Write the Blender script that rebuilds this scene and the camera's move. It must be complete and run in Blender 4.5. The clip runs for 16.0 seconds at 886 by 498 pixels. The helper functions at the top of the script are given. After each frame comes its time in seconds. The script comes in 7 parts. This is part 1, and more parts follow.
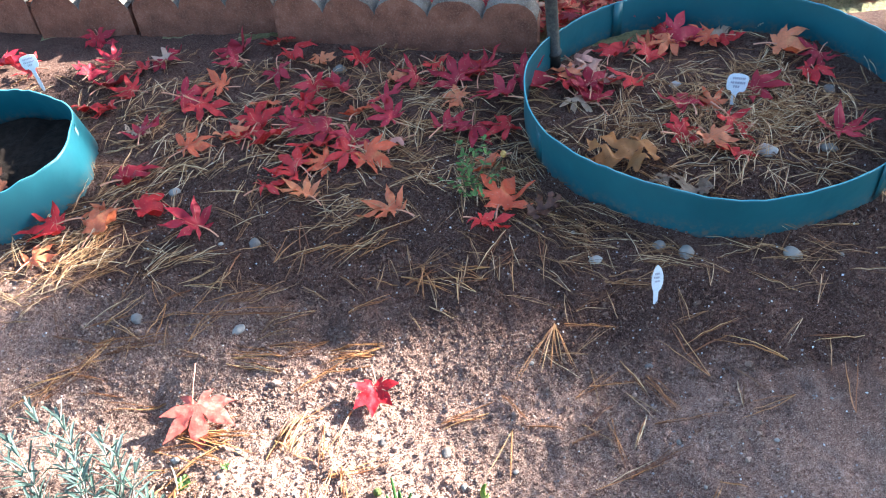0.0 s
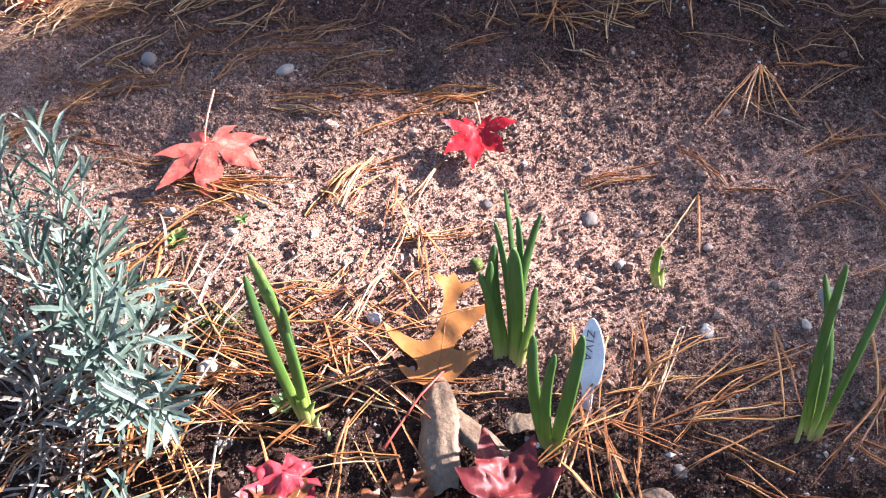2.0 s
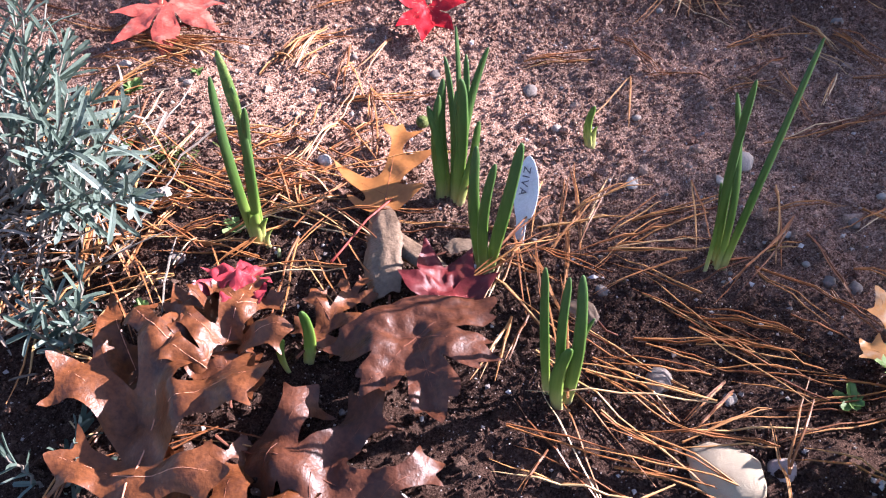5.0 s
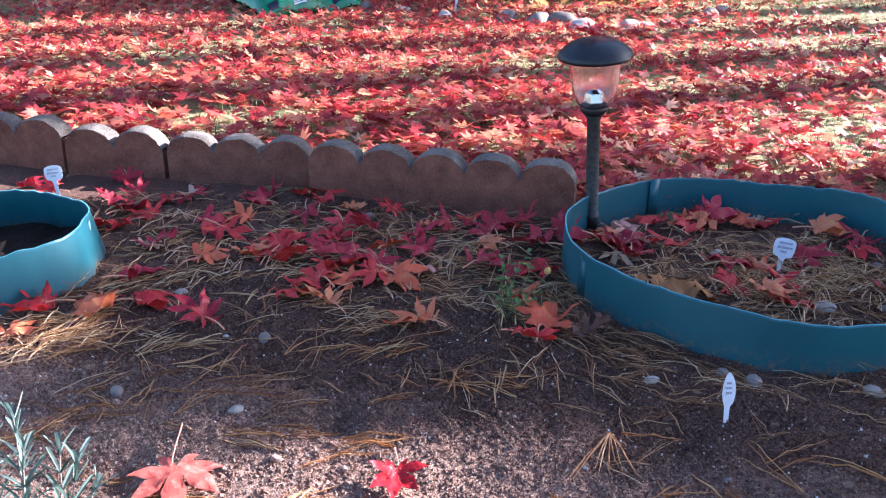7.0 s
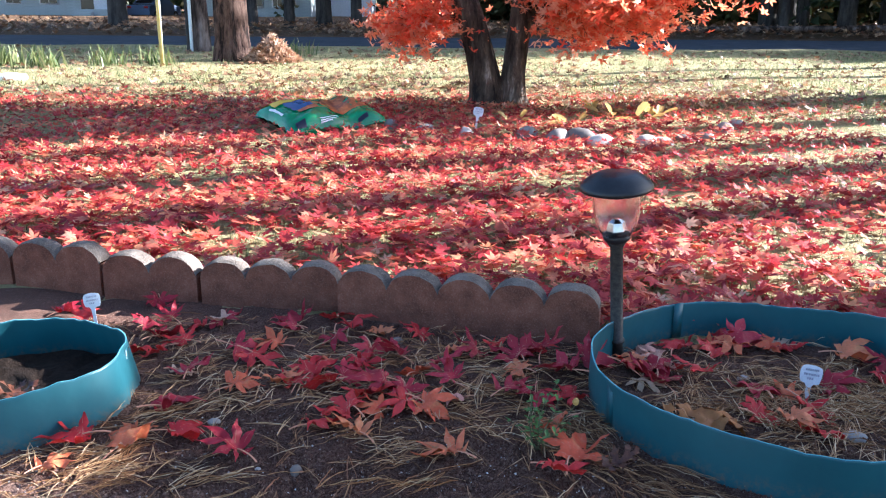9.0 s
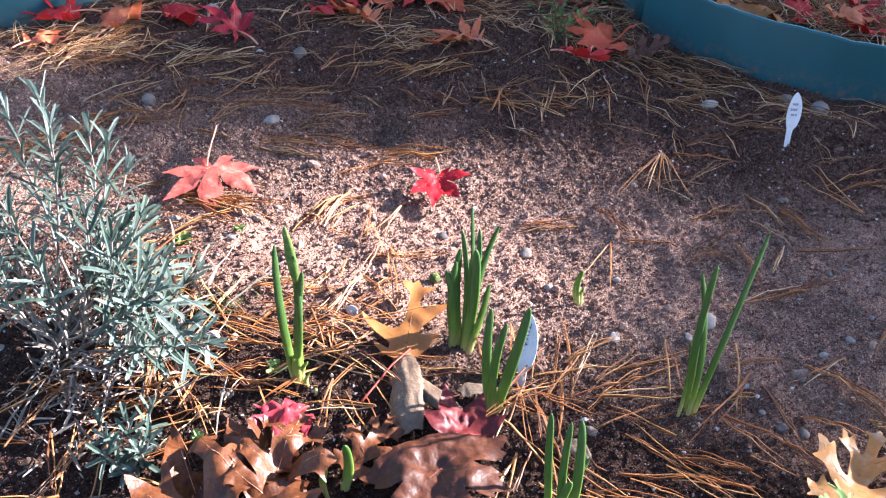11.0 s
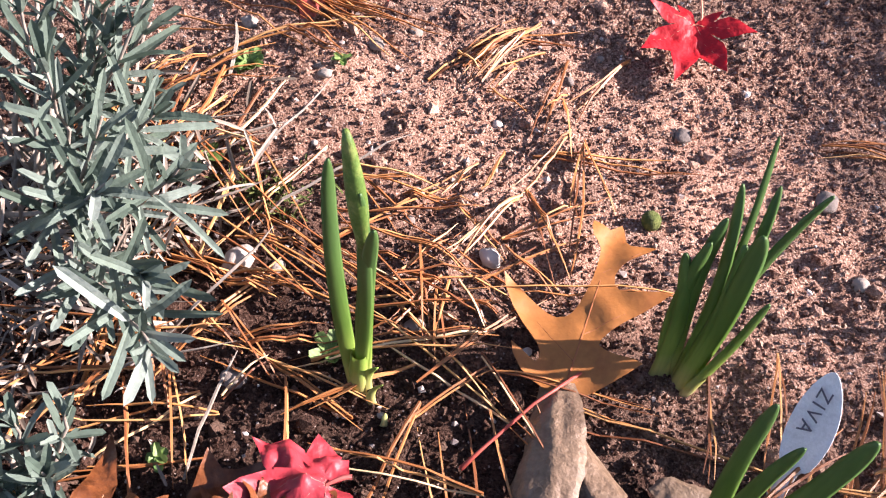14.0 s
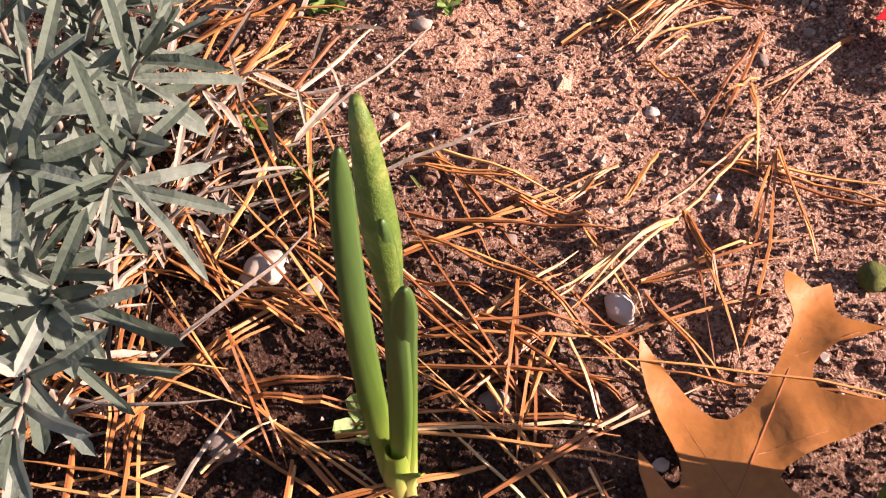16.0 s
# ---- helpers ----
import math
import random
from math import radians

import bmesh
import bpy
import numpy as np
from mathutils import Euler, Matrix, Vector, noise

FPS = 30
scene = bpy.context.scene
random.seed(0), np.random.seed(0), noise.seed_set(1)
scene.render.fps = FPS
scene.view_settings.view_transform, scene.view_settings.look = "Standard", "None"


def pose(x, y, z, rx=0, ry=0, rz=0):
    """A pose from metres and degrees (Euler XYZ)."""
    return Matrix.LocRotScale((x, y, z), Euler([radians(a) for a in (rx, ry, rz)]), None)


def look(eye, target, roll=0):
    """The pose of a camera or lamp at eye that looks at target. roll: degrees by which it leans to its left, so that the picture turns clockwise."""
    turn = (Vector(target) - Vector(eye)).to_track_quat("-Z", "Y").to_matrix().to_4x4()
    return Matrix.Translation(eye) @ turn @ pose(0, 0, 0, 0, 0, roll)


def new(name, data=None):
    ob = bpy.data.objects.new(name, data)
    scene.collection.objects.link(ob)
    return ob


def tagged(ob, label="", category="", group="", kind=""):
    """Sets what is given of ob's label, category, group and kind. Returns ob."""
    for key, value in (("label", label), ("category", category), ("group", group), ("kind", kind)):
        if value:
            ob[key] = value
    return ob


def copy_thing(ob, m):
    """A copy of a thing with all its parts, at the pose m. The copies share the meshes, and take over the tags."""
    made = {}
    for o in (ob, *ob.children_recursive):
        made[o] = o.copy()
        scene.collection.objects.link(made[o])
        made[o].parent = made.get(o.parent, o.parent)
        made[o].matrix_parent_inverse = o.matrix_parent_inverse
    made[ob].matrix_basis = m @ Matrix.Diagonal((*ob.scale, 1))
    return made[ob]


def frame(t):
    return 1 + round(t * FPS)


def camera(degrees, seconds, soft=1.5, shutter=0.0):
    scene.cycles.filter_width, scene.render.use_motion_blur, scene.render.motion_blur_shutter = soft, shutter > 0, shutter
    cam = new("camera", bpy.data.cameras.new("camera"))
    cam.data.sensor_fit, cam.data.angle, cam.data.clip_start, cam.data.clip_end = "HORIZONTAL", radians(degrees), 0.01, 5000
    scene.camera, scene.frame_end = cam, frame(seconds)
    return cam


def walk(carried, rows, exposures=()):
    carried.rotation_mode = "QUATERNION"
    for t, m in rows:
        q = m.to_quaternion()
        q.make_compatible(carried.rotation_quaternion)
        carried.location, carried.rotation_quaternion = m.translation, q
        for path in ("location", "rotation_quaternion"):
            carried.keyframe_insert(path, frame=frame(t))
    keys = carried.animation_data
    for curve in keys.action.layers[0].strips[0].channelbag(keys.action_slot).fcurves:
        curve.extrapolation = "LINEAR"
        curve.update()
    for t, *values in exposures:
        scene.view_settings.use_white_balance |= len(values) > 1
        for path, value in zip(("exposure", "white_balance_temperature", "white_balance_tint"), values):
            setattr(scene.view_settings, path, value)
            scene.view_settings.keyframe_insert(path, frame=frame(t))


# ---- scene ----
cam = camera(55.4, 16.0, soft=1.15)
PATH = [
    (0, (0.074, -0.019, 1.003), (0.042, 1.413, -0.393), -6.1),
    (0.5, (0.027, 0.024, 0.909), (-0.058, 1.401, -0.539), -7.1),
    (1, (0.052, 0.099, 0.744), (-0.118, 1.499, -0.674), -7.7),
    (1.5, (0.048, 0.106, 0.568), (-0.198, 1.525, -0.820), -8.9),
    (2, (0.004, 0.089, 0.498), (-0.257, 1.486, -0.910), -9.8),
    (2.5, (-0.024, 0.094, 0.444), (-0.263, 1.459, -0.997), -8.6),
    (3, (-0.040, 0.095, 0.410), (-0.232, 1.444, -1.054), -5.8),
    (3.2, (-0.044, 0.098, 0.403), (-0.222, 1.432, -1.077), -5.9),
    (5.3, (-0.001, -0.036, 0.481), (-0.086, 1.357, -0.952), -1.7),
    (5.5, (-0.001, -0.045, 0.500), (-0.070, 1.399, -0.881), -1.3),
    (6, (-0.009, -0.060, 0.541), (-0.026, 1.535, -0.666), -0.2),
    (6.5, (-0.027, -0.072, 0.592), (-0.013, 1.669, -0.392), 1.1),
    (7, (-0.036, -0.096, 0.647), (0.017, 1.746, -0.132), 1.2),
    (7.5, (-0.042, -0.116, 0.693), (0.050, 1.782, 0.071), 0.7),
    (8, (-0.041, -0.116, 0.718), (0.064, 1.810, 0.191), 0.2),
    (8.2, (-0.043, -0.115, 0.719), (0.051, 1.820, 0.222), 0.2),
    (10.3, (-0.056, -0.111, 0.610), (-0.151, 1.648, -0.336), 0.4),
    (10.5, (-0.052, -0.105, 0.588), (-0.137, 1.600, -0.454), 0.5),
    (11, (-0.041, -0.086, 0.549), (-0.066, 1.487, -0.686), 1.4),
    (11.5, (-0.017, -0.075, 0.517), (0.031, 1.385, -0.850), 2.1),
    (12, (-0.006, -0.060, 0.504), (0.108, 1.321, -0.938), 3.7),
    (12.5, (-0.028, -0.038, 0.534), (0.063, 1.295, -0.954), 5.1),
    (13, (-0.043, 0.056, 0.487), (-0.089, 1.302, -1.076), 2.1),
    (13.5, (-0.063, 0.160, 0.422), (-0.271, 1.337, -1.181), 1.5),
    (14, (-0.078, 0.238, 0.364), (-0.445, 1.401, -1.220), 1.7),
    (14.5, (-0.087, 0.275, 0.320), (-0.564, 1.415, -1.253), 1.7),
    (15, (-0.097, 0.299, 0.291), (-0.638, 1.374, -1.306), 0.3),
    (15.5, (-0.101, 0.321, 0.278), (-0.693, 1.330, -1.344), -2.3),
    (16, (-0.102, 0.334, 0.268), (-0.737, 1.335, -1.343), -4.1),
]
EXPOSURES = [(0, 3.22, 5550, 3), (0.6, 3.1, 5450, 0), (1.2, 3.08, 5550, 0), (1.9, 2.64, 5850, 16), (2.6, 2.33, 5850, 29), (5.5, 2.28, 5700, 27), (6.4, 2.42, 5500, 24), (7.0, 2.66, 5250, 17), (8.2, 2.64, 5300, 11), (10.4, 2.64, 5600, 12), (11.5, 2.61, 5750, 24), (12.5, 2.39, 6050, 28), (13.4, 2.27, 6100, 22), (14.5, 1.84, 6800, 34), (16, 1.66, 7700, 38)]
walk(cam, [(t, look(eye, target, roll)) for t, eye, target, roll in PATH], EXPOSURES)

# ---- light ----
SUN_AZ, SUN_EL = (0.9325, 0.3612), 25.0      # plan direction towards the sun, elevation in degrees
sky = bpy.data.worlds.new("sky")
scene.world = sky
sky.use_nodes = True
_n = sky.node_tree.nodes
_bg = _n["Background"]
_tex = _n.new("ShaderNodeTexSky")
_tex.sky_type, _tex.sun_disc = "NISHITA", False
_tex.sun_elevation = radians(SUN_EL)
_tex.sun_rotation = math.atan2(SUN_AZ[0], SUN_AZ[1])
sky.node_tree.links.new(_tex.outputs[0], _bg.inputs[0])
_bg.inputs[1].default_value = 0.060
sun = new("sun", bpy.data.lights.new("sun", "SUN"))
sun.data.energy, sun.data.angle, sun.data.color = 5.0, radians(0.55), (1.0, 0.935, 0.84)
_c = math.cos(radians(SUN_EL))
TO_SUN = Vector((SUN_AZ[0] * _c, SUN_AZ[1] * _c, math.sin(radians(SUN_EL))))
sun.matrix_world = look(TO_SUN * 60, (0, 0, 0))

# ---- materials ----


class Mat:
    """A small shorthand for node materials."""

    def __init__(self, name, rough=0.7, spec=0.3):
        self.m = bpy.data.materials.new(name)
        self.m.use_nodes = True
        self.t = self.m.node_tree
        self.b = self.t.nodes["Principled BSDF"]
        self.out = self.t.nodes["Material Output"]
        self.b.inputs["Roughness"].default_value = rough
        self.b.inputs["Specular IOR Level"].default_value = spec
        self.pos = self.t.nodes.new("ShaderNodeNewGeometry").outputs["Position"]
        self.obj = self.t.nodes.new("ShaderNodeTexCoord").outputs["Object"]

    def node(self, kind, **kw):
        n = self.t.nodes.new(kind)
        for k, v in kw.items():
            if k in n.inputs:
                n.inputs[k].default_value = v
        return n

    def link(self, a, b):
        self.t.links.new(a, b)

    def noise(self, scale, detail=4.0, rough=0.6, world=True, stretch=None):
        n = self.node("ShaderNodeTexNoise", Scale=scale, Detail=detail, Roughness=rough)
        src = self.pos if world else self.obj
        if stretch:
            mp = self.node("ShaderNodeMapping")
            mp.inputs["Scale"].default_value = stretch
            self.link(src, mp.inputs[0])
            src = mp.outputs[0]
        self.link(src, n.inputs["Vector"])
        return n.outputs[0]

    def cells(self, scale, world=True):
        n = self.node("ShaderNodeTexVoronoi", Scale=scale)
        self.link(self.pos if world else self.obj, n.inputs["Vector"])
        return n.outputs

    def ramp(self, fac, stops):
        n = self.node("ShaderNodeValToRGB")
        e = n.color_ramp.elements
        while len(e) < len(stops):
            e.new(0.5)
        for el, (p, c) in zip(e, stops):
            el.position = p
            el.color = (*c, 1) if len(c) == 3 else c
        self.link(fac, n.inputs[0])
        return n.outputs[0]

    def mix(self, fac, a, b, how="MIX"):
        n = self.t.nodes.new("ShaderNodeMix")
        n.data_type, n.blend_type = "RGBA", how
        for s, v in ((n.inputs[0], fac), (n.inputs[6], a), (n.inputs[7], b)):
            if isinstance(v, (int, float)):
                s.default_value = v
            elif isinstance(v, tuple):
                s.default_value = (*v, 1)
            else:
                self.link(v, s)
        return n.outputs[2]

    def bump(self, height, strength=0.5, dist=0.002, onto=None):
        n = self.node("ShaderNodeBump", Strength=strength, Distance=dist)
        self.link(height, n.inputs["Height"])
        if onto is not None:
            self.link(onto, n.inputs["Normal"])
        self.link(n.outputs[0], self.b.inputs["Normal"])
        return n.outputs[0]

    def color(self, c):
        if isinstance(c, tuple):
            self.b.inputs["Base Color"].default_value = (*c, 1)
        else:
            self.link(c, self.b.inputs["Base Color"])
        return self

    def any(self):
        return self.t.nodes.new("ShaderNodeObjectInfo").outputs["Random"]

    def island(self):
        return self.t.nodes.new("ShaderNodeNewGeometry").outputs["Random Per Island"]

    def leafy(self, colour, amount=0.4, tint=None):
        """Lets some light through, as a thin leaf does."""
        tr = self.t.nodes.new("ShaderNodeBsdfTranslucent")
        if isinstance(colour, tuple):
            tr.inputs[0].default_value = (*colour, 1)
        else:
            self.link(colour, tr.inputs[0])
        mx = self.t.nodes.new("ShaderNodeMixShader")
        mx.inputs[0].default_value = amount
        self.link(self.b.outputs[0], mx.inputs[1])
        self.link(tr.outputs[0], mx.inputs[2])
        self.link(mx.outputs[0], self.out.inputs[0])
        return self


def soil_material(name, by_island=False):
    m = Mat(name, 0.95, 0.12)
    big = m.noise(9, 5)
    mid = m.noise(185, 5, 0.7)
    fine = m.noise(700, 3, 0.7)
    c = m.ramp(mid, [(0.30, (0.150, 0.076, 0.054)), (0.48, (0.32, 0.172, 0.120)), (0.68, (0.56, 0.345, 0.255))])
    c = m.mix(m.ramp(big, [(0.36, (0.0, 0.0, 0.0)), (0.66, (0.7, 0.7, 0.7))]), c, (0.135, 0.078, 0.060))
    c = m.mix(m.ramp(fine, [(0.33, (0.95, 0.95, 0.95)), (0.48, (0, 0, 0))]), c, (0.04, 0.022, 0.017))
    c = m.mix(m.ramp(fine, [(0.53, (0, 0, 0)), (0.70, (0.9, 0.9, 0.9))]), c, (0.74, 0.52, 0.395))
    grit = m.cells(330)
    c = m.mix(m.ramp(grit[0], [(0.0, (0.5, 0.5, 0.5)), (0.16, (0, 0, 0))]), c, (0.52, 0.39, 0.315))
    if by_island:
        c = m.mix(1.0, c, m.ramp(m.island(), [(0.0, (0.75, 0.7, 0.67)), (0.5, (0.97, 0.95, 0.95)), (1.0, (1.0, 1.0, 1.0))]), "MULTIPLY")
        c = m.mix(m.ramp(m.island(), [(0.55, (0, 0, 0)), (1.0, (0.6, 0.6, 0.6))]), c, (0.68, 0.47, 0.35))
    # damp humus with shade painted in towards the bed's front, dry crust behind
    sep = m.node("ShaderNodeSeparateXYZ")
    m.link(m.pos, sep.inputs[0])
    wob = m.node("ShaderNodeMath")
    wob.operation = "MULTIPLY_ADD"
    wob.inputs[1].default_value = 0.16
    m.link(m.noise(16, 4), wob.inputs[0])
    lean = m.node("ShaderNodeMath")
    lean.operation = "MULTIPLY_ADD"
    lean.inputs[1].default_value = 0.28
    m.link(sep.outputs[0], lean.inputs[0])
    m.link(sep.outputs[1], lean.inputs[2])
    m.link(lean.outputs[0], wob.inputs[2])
    damp_shade = m.ramp(wob.outputs[0], [(0.465, (0.9, 0.9, 0.9)), (0.60, (0, 0, 0))])
    c = m.mix(damp_shade, c, m.mix(1.0, c, (0.115, 0.095, 0.09), "MULTIPLY"))
    # shade over the bed's back, darkened into the soil colour
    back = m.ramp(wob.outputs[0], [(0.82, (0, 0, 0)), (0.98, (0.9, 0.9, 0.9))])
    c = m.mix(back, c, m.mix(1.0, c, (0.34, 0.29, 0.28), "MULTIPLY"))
    sand = m.cells(240)
    c = m.mix(m.ramp(sand[0], [(0.0, (0.75, 0.75, 0.75)), (0.11, (0.6, 0.6, 0.6)), (0.15, (0, 0, 0))]), c, (0.50, 0.40, 0.35))
    m.color(c)
    n1 = m.bump(mid, 0.5, 0.003)
    m.bump(fine, 1.0, 0.002, n1)
    return m.m


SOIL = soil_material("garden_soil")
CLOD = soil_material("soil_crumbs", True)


def lawn_material():
    m = Mat("lawn_turf", 0.9, 0.15)
    a, b, f = m.noise(1.3, 5), m.noise(14, 6, 0.7), m.noise(120, 4, 0.8)
    c = m.ramp(b, [(0.3, (0.11, 0.105, 0.038)), (0.5, (0.34, 0.285, 0.125)), (0.7, (0.56, 0.49, 0.26))])
    c = m.mix(m.ramp(a, [(0.4, (0, 0, 0)), (0.62, (0.75, 0.75, 0.75))]), c, (0.50, 0.42, 0.21))
    c = m.mix(m.ramp(f, [(0.45, (0, 0, 0)), (0.7, (0.7, 0.7, 0.7))]), c, (0.06, 0.05, 0.025))
    m.color(c)
    m.bump(f, 1.0, 0.02)
    return m.m


LAWN = lawn_material()


def litter_ground():
    m = Mat("leaf_litter_ground", 0.95, 0.1)
    b, f = m.noise(6, 6, 0.75), m.noise(0.7, 4)
    c = m.ramp(b, [(0.32, (0.05, 0.03, 0.018)), (0.52, (0.16, 0.085, 0.045)), (0.7, (0.34, 0.2, 0.11))])
    c = m.mix(m.ramp(f, [(0.4, (0, 0, 0)), (0.65, (0.6, 0.6, 0.6))]), c, (0.10, 0.075, 0.04))
    m.color(c)
    m.bump(b, 1.0, 0.1)
    return m.m


LITTER_GROUND = litter_ground()


def plain_noise(name, stops, scale, rough=0.7, spec=0.3, bump=0.4, dist=0.001, fine=6.0, metal=0.0, world=False):
    m = Mat(name, rough, spec)
    n = m.noise(scale, 5, 0.65, world)
    f = m.noise(scale * fine, 4, 0.7, world)
    c = m.ramp(n, stops)
    c = m.mix(0.5, c, m.ramp(f, [(0.3, (0.55, 0.55, 0.55)), (0.7, (1.0, 1.0, 1.0))]), "MULTIPLY")
    m.color(c)
    m.b.inputs["Metallic"].default_value = metal
    m.bump(f, bump, dist)
    return m


# near-black soil colour that stands in for shade inside the small ring
RING_SHADE = plain_noise("ring_shade_soil", [(0.3, (0.018, 0.012, 0.009)), (0.7, (0.055, 0.036, 0.026))], 60, 0.95, 0.1, bump=1.0, dist=0.01).m
ASPHALT = plain_noise("asphalt", [(0.3, (0.05, 0.055, 0.065)), (0.7, (0.085, 0.09, 0.1))], 3, 0.95, 0.1, world=True).m


def leaf_material(name, stops, by_island=True, amount=0.4, vein=None, rough=0.5, spot=(0.10, 0.03, 0.02), spots=0.3, relief=0.45, mottle=0.35):
    m = Mat(name, rough, 0.4)
    r = m.island() if by_island else m.any()
    c = m.ramp(r, stops)
    n = m.noise(55, 4, 0.6, by_island)
    c = m.mix(m.ramp(n, [(0.52, (0, 0, 0)), (0.75, (spots, spots, spots))]), c, spot)
    v = m.noise(260, 3, 0.6, by_island)
    c = m.mix(mottle, c, m.ramp(v, [(0.3, (0.45, 0.42, 0.4)), (0.7, (1, 1, 1))]), "MULTIPLY")
    m.color(c)
    m.bump(v, relief, 0.0012, m.bump(n, relief, 0.004))
    m.leafy(c, amount)
    return m.m


LAWN_REDS = [(0.0, (0.24, 0.016, 0.022)), (0.3, (0.48, 0.035, 0.042)), (0.55, (0.66, 0.085, 0.065)), (0.78, (0.79, 0.21, 0.12)), (0.92, (0.84, 0.36, 0.18)), (1.0, (0.82, 0.52, 0.34))]
MAPLE = leaf_material("maple_leaf_red", LAWN_REDS, True)
WINE_ROSE = leaf_material("maple_leaf_dark", [(0, (0.40, 0.016, 0.032)), (1, (0.56, 0.035, 0.06))], False, 0.3, spots=0.3)
BRIGHT_RED = leaf_material("maple_leaf_bright", [(0, (0.64, 0.025, 0.032)), (1, (0.82, 0.075, 0.065))], False, 0.35, spots=0.2)
ORANGE_RED = leaf_material("maple_leaf_orange_red", [(0, (0.80, 0.14, 0.06)), (1, (0.88, 0.34, 0.15))], False, 0.35, spot=(0.8, 0.5, 0.2), spots=0.5)
PALE_PINK = leaf_material("maple_leaf_faded", [(0, (0.72, 0.34, 0.26)), (1, (0.80, 0.55, 0.36))], False, 0.3, spot=(0.5, 0.2, 0.12), spots=0.4)
CRIMSON = leaf_material("maple_leaf_crimson", [(0, (0.55, 0.012, 0.02)), (1, (0.62, 0.02, 0.03))], False, 0.35, spots=0.1)
CORAL = leaf_material("maple_leaf_coral", [(0, (0.70, 0.13, 0.09)), (1, (0.76, 0.17, 0.12))], False, 0.35, spot=(0.78, 0.56, 0.40), spots=0.9)
WINE = leaf_material("maple_leaf_wine", [(0, (0.17, 0.022, 0.022)), (1, (0.20, 0.026, 0.026))], False, 0.25, spot=(0.22, 0.07, 0.028), spots=0.9, relief=0.25)
PINK = leaf_material("maple_leaf_rose", [(0, (0.46, 0.045, 0.06)), (1, (0.5, 0.055, 0.07))], False, 0.3, relief=0.3)
OAK_ORANGE = leaf_material("oak_leaf_orange", [(0, (0.42, 0.165, 0.042)), (1, (0.46, 0.185, 0.05))], False, 0.25, rough=0.5, spot=(0.34, 0.11, 0.035), spots=0.6, relief=0.15)
OAK_BROWN = leaf_material("oak_leaf_brown", [(0, (0.105, 0.033, 0.015)), (1, (0.13, 0.042, 0.018))], False, 0.08, mottle=0.9, rough=0.46, spot=(0.05, 0.020, 0.014), spots=1.0, relief=0.4)
OAK_RUST = leaf_material("oak_leaf_rust", [(0, (0.155, 0.047, 0.015)), (1, (0.215, 0.072, 0.023))], False, 0.12, mottle=0.9, rough=0.42, spot=(0.065, 0.022, 0.013), spots=1.0, relief=0.4)
OAK_PALE = leaf_material("oak_leaf_pale", [(0, (0.66, 0.30, 0.09)), (1, (0.70, 0.34, 0.11))], False, 0.3, rough=0.42, spot=(0.74, 0.60, 0.46), spots=1.0, relief=0.15)
DRY_LEAF = leaf_material("dry_leaf_tan", [(0, (0.24, 0.158, 0.10)), (1, (0.29, 0.20, 0.13))], False, 0.12, rough=0.55, spot=(0.13, 0.075, 0.045), spots=0.9, relief=0.7, mottle=0.7)
VEIN_DARK = Mat("vein_brown", 0.6).color((0.16, 0.055, 0.03)).m
VEIN_RUST = Mat("vein_rust", 0.6).color((0.30, 0.10, 0.035)).m
VEIN_ROSE = Mat("vein_rose", 0.6).color((0.42, 0.12, 0.10)).m
VEIN_PALE = Mat("vein_pale", 0.6).color((0.66, 0.30, 0.18)).m
CROWN = leaf_material("maple_crown", [(0, (0.90, 0.14, 0.07)), (0.35, (0.94, 0.25, 0.12)), (0.7, (0.95, 0.40, 0.22)), (1, (0.97, 0.62, 0.46))], True, 0.72, spots=0.1)
YELLOW = leaf_material("yellow_leaf", [(0, (0.48, 0.25, 0.07)), (0.6, (0.66, 0.46, 0.16)), (1, (0.72, 0.6, 0.32))], True, 0.4)


def needle_material():
    m = Mat("pine_needles", 0.5, 0.4)
    c = m.ramp(m.island(), [(0, (0.15, 0.05, 0.02)), (0.35, (0.34, 0.125, 0.04)), (0.7, (0.50, 0.225, 0.075)), (0.9, (0.65, 0.38, 0.155)), (1, (0.76, 0.57, 0.33))])
    n = m.noise(90, 3)
    c = m.mix(0.5, c, m.ramp(n, [(0.3, (0.5, 0.45, 0.4)), (0.7, (1, 1, 1))]), "MULTIPLY")
    m.color(c)
    return m.m


NEEDLE = needle_material()


def faded_needle_material():
    m = Mat("old_pine_needles", 0.6, 0.3)
    c = m.ramp(m.island(), [(0, (0.12, 0.050, 0.022)), (0.45, (0.28, 0.132, 0.058)), (0.85, (0.46, 0.265, 0.125)), (1, (0.64, 0.46, 0.28))])
    m.color(c)
    return m.m


NEEDLE_OLD = faded_needle_material()


def straw_material():
    m = Mat("bleached_pine_straw", 0.6, 0.3)
    m.color(m.ramp(m.island(), [(0, (0.15, 0.058, 0.022)), (0.35, (0.37, 0.172, 0.068)), (0.75, (0.60, 0.36, 0.17)), (1, (0.82, 0.63, 0.40))]))
    return m.m


STRAW = straw_material()


